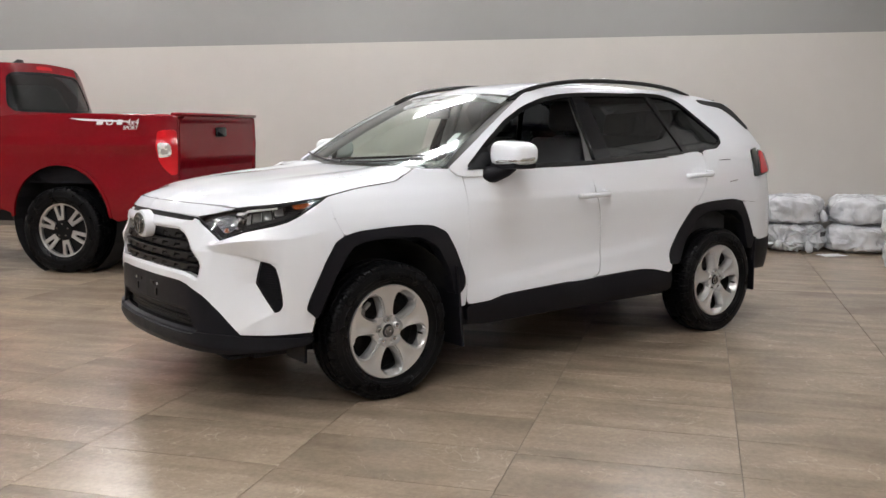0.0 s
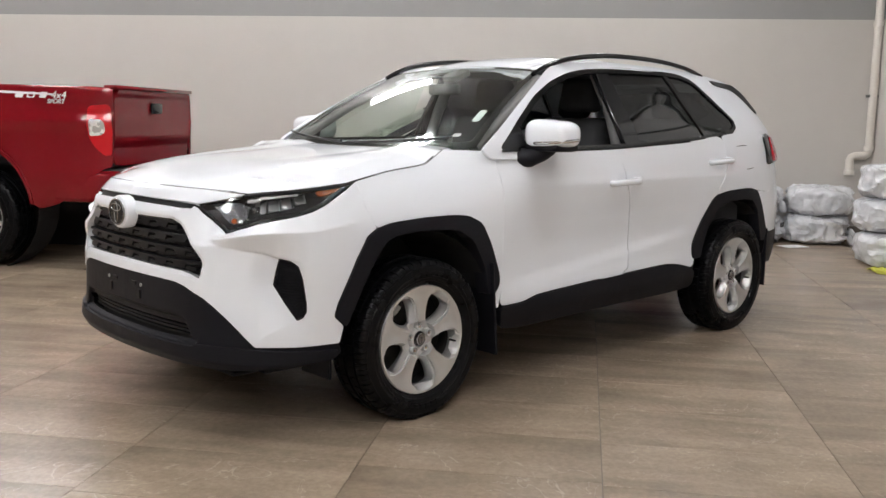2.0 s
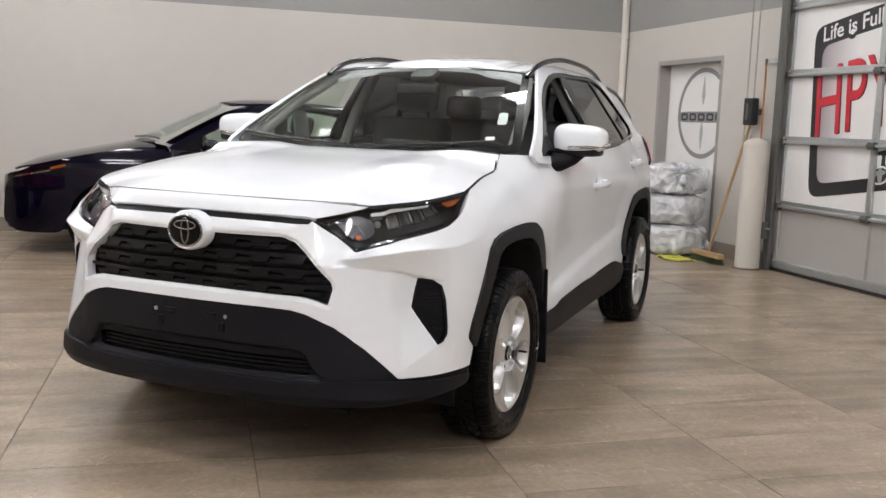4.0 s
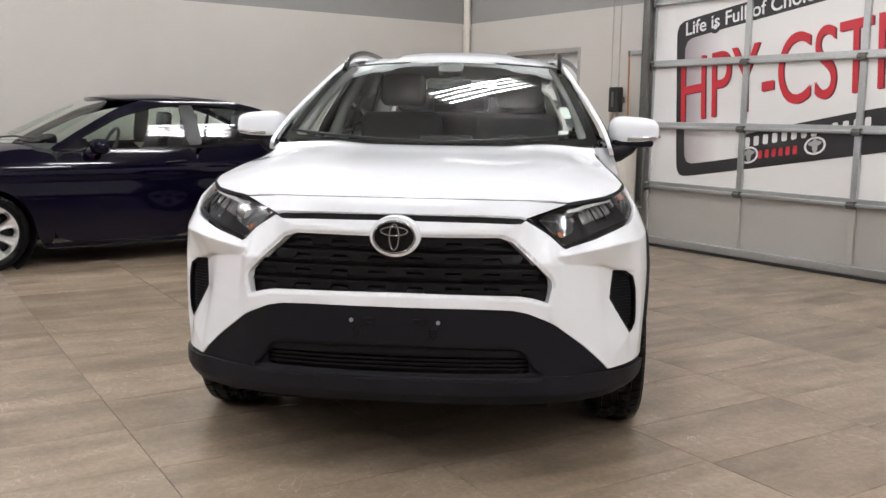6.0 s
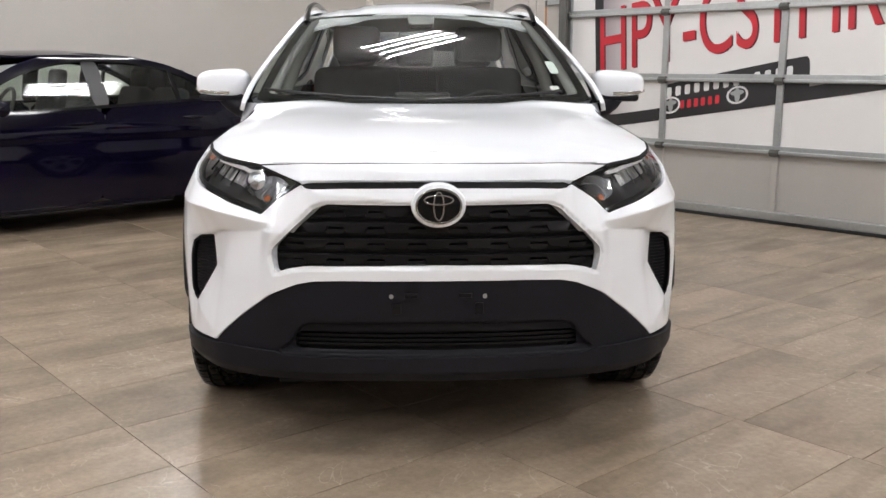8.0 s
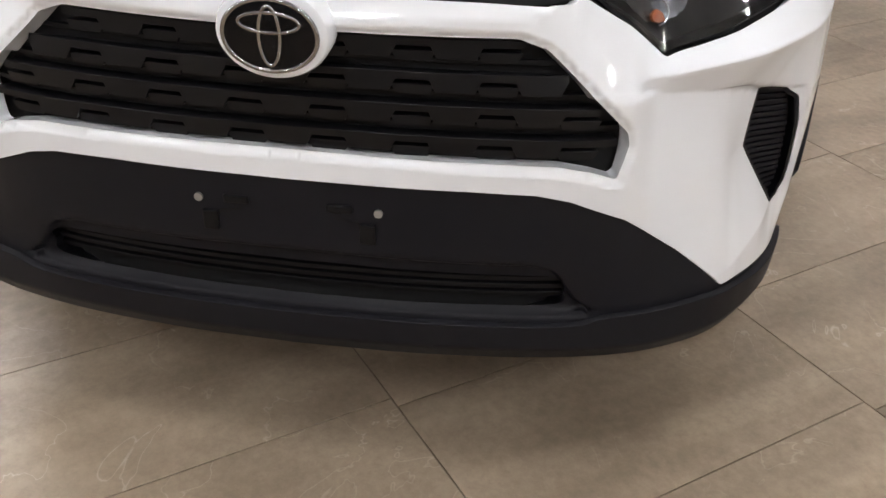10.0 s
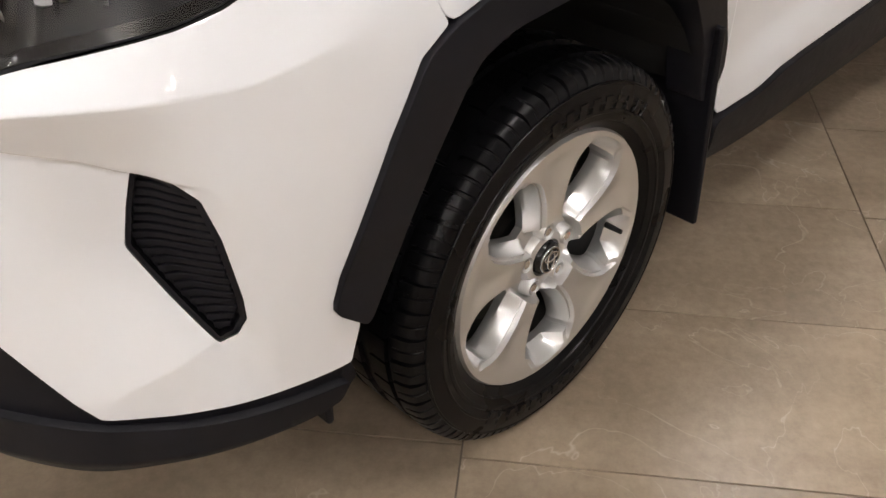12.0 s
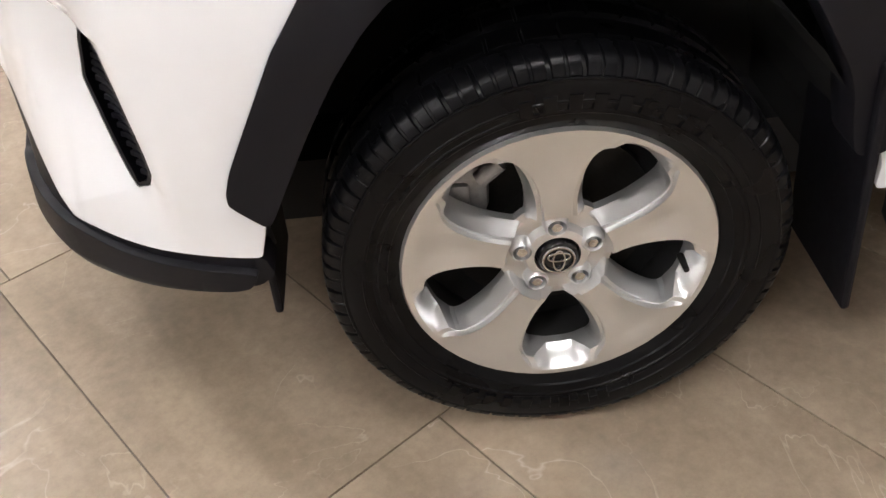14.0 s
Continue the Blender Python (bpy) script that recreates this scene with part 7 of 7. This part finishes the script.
lock = thing("slide_lock", "rusty steel slide bolt low on the door track", "lock", HALL @ pose(-3.18, SIDE + 0.12, 0.3))
part("lock_body", box(-0.06, -0.02, 0, 0.05, 0.03, 0.16, 0.006), STEEL_DARK, lock)
part("lock_bolt", rod((-0.1, 0.0, 0.1), (0.09, 0.0, 0.1), 0.012, 10), STEEL, lock)
PIPE_PAINT = plain("pipe_paint", (0.66, 0.62, 0.56), 0.4, grain=0.03, scale=60)
pipe = thing("drain_pipe", "cream painted drain pipe with an elbow, down the wall's corner", "pipe", HALL @ pose(BACK - 0.065, 0.05, 0))
part("pipe_run", tube([(0, 0, CEIL), (0, 0, 2.0), (0, 0, 1.02), (0, 0.012, 0.985), (0, 0.04, 0.965), (0, 0.15, 0.96), (0, 0.185, 0.945), (0, 0.2, 0.91), (0, 0.2, 0.74)], 0.045, 16), PIPE_PAINT, pipe, smooth=60)
for z in (1.02, 2.4, 3.6):
    part("pipe_collar", turned([(0.05, 0), (0.058, 0.004), (0.058, 0.056), (0.05, 0.06)], 24, "z"), PIPE_PAINT, pipe, smooth=40, at=Matrix.Translation((0, 0, z)))
part("pipe_clip", box(-0.02, -0.06, 1.62, 0.07, 0.06, 1.65, 0.004), STEEL_DARK, pipe)
part("pipe_collar", turned([(0.05, 0), (0.058, 0.004), (0.058, 0.05), (0.05, 0.056)], 24, "z"), PIPE_PAINT, pipe, smooth=40, at=Matrix.Translation((0, 0.2, 0.74)))

# ---- tyres in white plastic bags ----


def bag_film():
    m, n, l, b = nodes_of("white_plastic_film")
    tc = n.new("ShaderNodeTexCoord")
    no = n.new("ShaderNodeTexNoise")
    no.inputs["Scale"].default_value = 3.0
    no.inputs["Detail"].default_value = 3
    no.inputs["Distortion"].default_value = 1.2
    l.new(tc.outputs["Object"], no.inputs["Vector"])
    r = n.new("ShaderNodeValToRGB")
    r.color_ramp.elements[0].position = 0.38
    r.color_ramp.elements[0].color = (0.56, 0.575, 0.6, 1)
    r.color_ramp.elements[1].position = 0.62
    r.color_ramp.elements[1].color = (0.78, 0.79, 0.82, 1)
    l.new(no.outputs["Fac"], r.inputs["Fac"])
    l.new(r.outputs["Color"], b.inputs["Base Color"])
    b.inputs["Roughness"].default_value = 0.2
    wave = n.new("ShaderNodeTexNoise")
    wave.noise_type = "RIDGED_MULTIFRACTAL"
    wave.inputs["Scale"].default_value = 7
    wave.inputs["Detail"].default_value = 3
    wave.inputs["Distortion"].default_value = 1.5
    l.new(tc.outputs["Object"], wave.inputs["Vector"])
    bp = n.new("ShaderNodeBump")
    bp.inputs["Strength"].default_value = 0.9
    bp.inputs["Distance"].default_value = 0.02
    l.new(wave.outputs["Fac"], bp.inputs["Height"])
    l.new(bp.outputs[0], b.inputs["Normal"])
    return m


FILM = bag_film()


def bagged_tyre(seed, at):
    """A tyre lying flat in a wrinkled bag, with knotted ears and dark print bars."""
    rng = random.Random(seed)
    ob = thing("bagged_tyre", "car tyre wrapped in a knotted white plastic bag", "bagged tyre", at, group="bagged tyres")
    bm = bmesh.new()
    bmesh.ops.create_uvsphere(bm, u_segments=150, v_segments=76, radius=1)
    knots = [(rng.uniform(0, 360), rng.uniform(-0.4, 0.4)) for _ in range(2)]
    knots[0] = (200 + rng.uniform(-40, 40), rng.uniform(-0.3, 0.1))
    off = Vector((rng.uniform(0, 50), rng.uniform(0, 50), rng.uniform(0, 50)))
    for v in bm.verts:
        x, y, z = v.co
        a = math.atan2(y, x)
        c = math.hypot(x, y)
        cc, zz = c ** 0.45, math.copysign(abs(z) ** 0.55, z)
        p = Vector((0.35 * cc * math.cos(a), 0.35 * cc * math.sin(a), 0.156 * zz))
        fold = 0.0
        for ka, kz in knots:
            da = abs((math.degrees(a) - ka + 180) % 360 - 180)
            dz = z - kz
            dist = math.hypot(da / 28, dz * 1.2)
            ray = math.atan2(dz * 1.2, da / 28 + 1e-6)
            fold += 0.028 * (1 - 2 * abs(math.sin(5.5 * ray + ka)) ** 0.7) * math.exp(-dist * 0.5) * min(1, dist * 3)
            fold -= 0.02 * math.exp(-dist * dist * 2)
        n = (0.35 - abs(noise.noise(p * 5 + off))) * 0.05 + (0.3 - abs(noise.noise(p * 11 + off * 2))) * 0.034 + noise.noise(p * 3 + off) * 0.012
        v.co = p * (1 + (fold + n) / 0.3)
    part("bag", bm, FILM, ob, smooth=15)
    for ka, kz in knots:
        t = math.radians(ka)
        d = Vector((math.cos(t), math.sin(t), 0))
        base = d * 0.345 + Vector((0, 0, 0.14 * kz))
        tip = base + d * rng.uniform(0.04, 0.08) + Vector((0, 0, -rng.uniform(0.06, 0.13)))
        ear = bmesh.new()
        pts = [base, base + (tip - base) * 0.3 + Vector((0, 0, 0.015)), base + (tip - base) * 0.7, tip]
        tube(pts, [0.014, 0.03, 0.045, 0.03], 12, ear)
        for v in ear.verts:
            v.co += Vector((noise.noise(v.co * 40 + off), noise.noise(v.co * 43 + off * 2), noise.noise(v.co * 37))) * 0.012
        part("knot", ear, FILM, ob, smooth=180)
    # print on the bag, as bars bent round it
    for k in range(8):
        t = math.radians(knots[0][0] + 30 + 5.2 * k)
        piece = box(-0.012, -0.001, -0.026, 0.012, 0.001, 0.026)
        part("print_bar", piece, PRINT_BLACK, ob, at=Matrix.Translation((0.36 * math.cos(t), 0.36 * math.sin(t), 0.045)) @ Matrix.Rotation(t + math.pi / 2, 4, "Z"))
    return ob


for k, (x, y, n) in enumerate(((-0.37, 1.38, 2), (-0.38, 0.65, 2), (-2.0, 0.40, 3), (-0.37, 2.11, 2))):
    for j in range(n):
        bagged_tyre(10 * k + j, HALL @ pose(x + 0.02 * (j % 2) - 0.01, y + 0.025 * ((j + k) % 2), 0.158 + 0.316 * j, 0, 0, 47 * j + 30 * k))
paper = thing("paper_sheet", "white sheet of paper lying on the floor", "paper", HALL @ pose(-0.85, 1.02, 0.003, 0, 0, 25))
part("sheet", box(-0.1, -0.14, 0, 0.1, 0.14, 0.0012), WHITE_MARK, paper)
CLOTH = plain("yellow_cloth", (0.5, 0.48, 0.06), 0.8, grain=0.2, scale=60)
cl = thing("rag", "crumpled yellow-green cloth on the floor by the wall", "cloth", HALL @ pose(-2.47, 0.62, 0))
bm = bmesh.new()
bmesh.ops.create_grid(bm, x_segments=26, y_segments=20, size=1)
for v in bm.verts:
    h = abs(noise.fractal(Vector((v.co.x * 2.2, v.co.y * 2.2, 3.1)), 0.8, 2.1, 4))
    v.co = Vector((v.co.x * 0.2 * (1 + 0.2 * math.sin(5 * v.co.y)), v.co.y * 0.13, 0.004 + 0.07 * h * (1 - 0.6 * v.co.length)))
part("cloth", bm, CLOTH, cl, smooth=180)

# ---- the tiled floor, last ----
base = part("floor", box(FAR_X - T, SIDE - T, -0.2, BACK + T, FAR_Y + T, -0.004), GROUT)
base.matrix_world = HALL
tagged(base, "glossy taupe porcelain floor tiles with dark joints", "floor", kind="structure")
TL, TW, GAP = 0.462, 0.92, 0.0035


def tile_mesh():
    bm = bmesh.new()
    x, y, e = TL / 2 - GAP / 2, TW / 2 - GAP / 2, 0.0005
    low = [bm.verts.new((a * x, b * y, -0.006)) for a, b in ((-1, -1), (1, -1), (1, 1), (-1, 1))]
    mid = [bm.verts.new((a * x, b * y, -0.0005)) for a, b in ((-1, -1), (1, -1), (1, 1), (-1, 1))]
    top = [bm.verts.new((a * (x - e), b * (y - e), 0)) for a, b in ((-1, -1), (1, -1), (1, 1), (-1, 1))]
    for r, s in ((low, mid), (mid, top)):
        for k in range(4):
            bm.faces.new((r[k], r[(k + 1) % 4], s[(k + 1) % 4], s[k]))
    bm.faces.new(top)
    return bm


tile_data = mesh_of("tile", tile_mesh(), TILE)
far_v, far_f = [], []
src = [tuple(v.co) for v in tile_data.vertices]
faces = [tuple(p.vertices) for p in tile_data.polygons]
TILES = pose(-0.542, -1.151, 0, 0, 0, 37.4)      # the tiling lies a little askew to the walls
IN_HALL = HALL.inverted() @ TILES
count = 0
for c in range(-20, 21):
    for r in range(-45, 46):
        at = Vector((0.03 * c - 0.005 + TL * (r + 0.5), TW * (c + 0.5), 0))
        spot = IN_HALL @ at
        if not (FAR_X - 0.3 < spot.x < BACK + 0.3 and SIDE - 0.3 < spot.y < FAR_Y + 0.3):
            continue
        if -9.6 < spot.x < -3.2 and 0.6 < spot.y < 8.2 and count < 300:
            ob = new("tile", tile_data)
            ob.parent = base
            ob.matrix_basis = IN_HALL @ Matrix.Translation(at)
            count += 1
        else:
            k = len(far_v)
            far_v += [tuple(at + Vector(p)) for p in src]
            far_f += [tuple(i + k for i in f) for f in faces]
me = bpy.data.meshes.new("far_tiles")
me.from_pydata(far_v, [], far_f)
me.materials.append(TILE)
rest = new("far_tiles", me)
rest.parent = base
rest.matrix_basis = IN_HALL
rest["kind"] = "stuff"
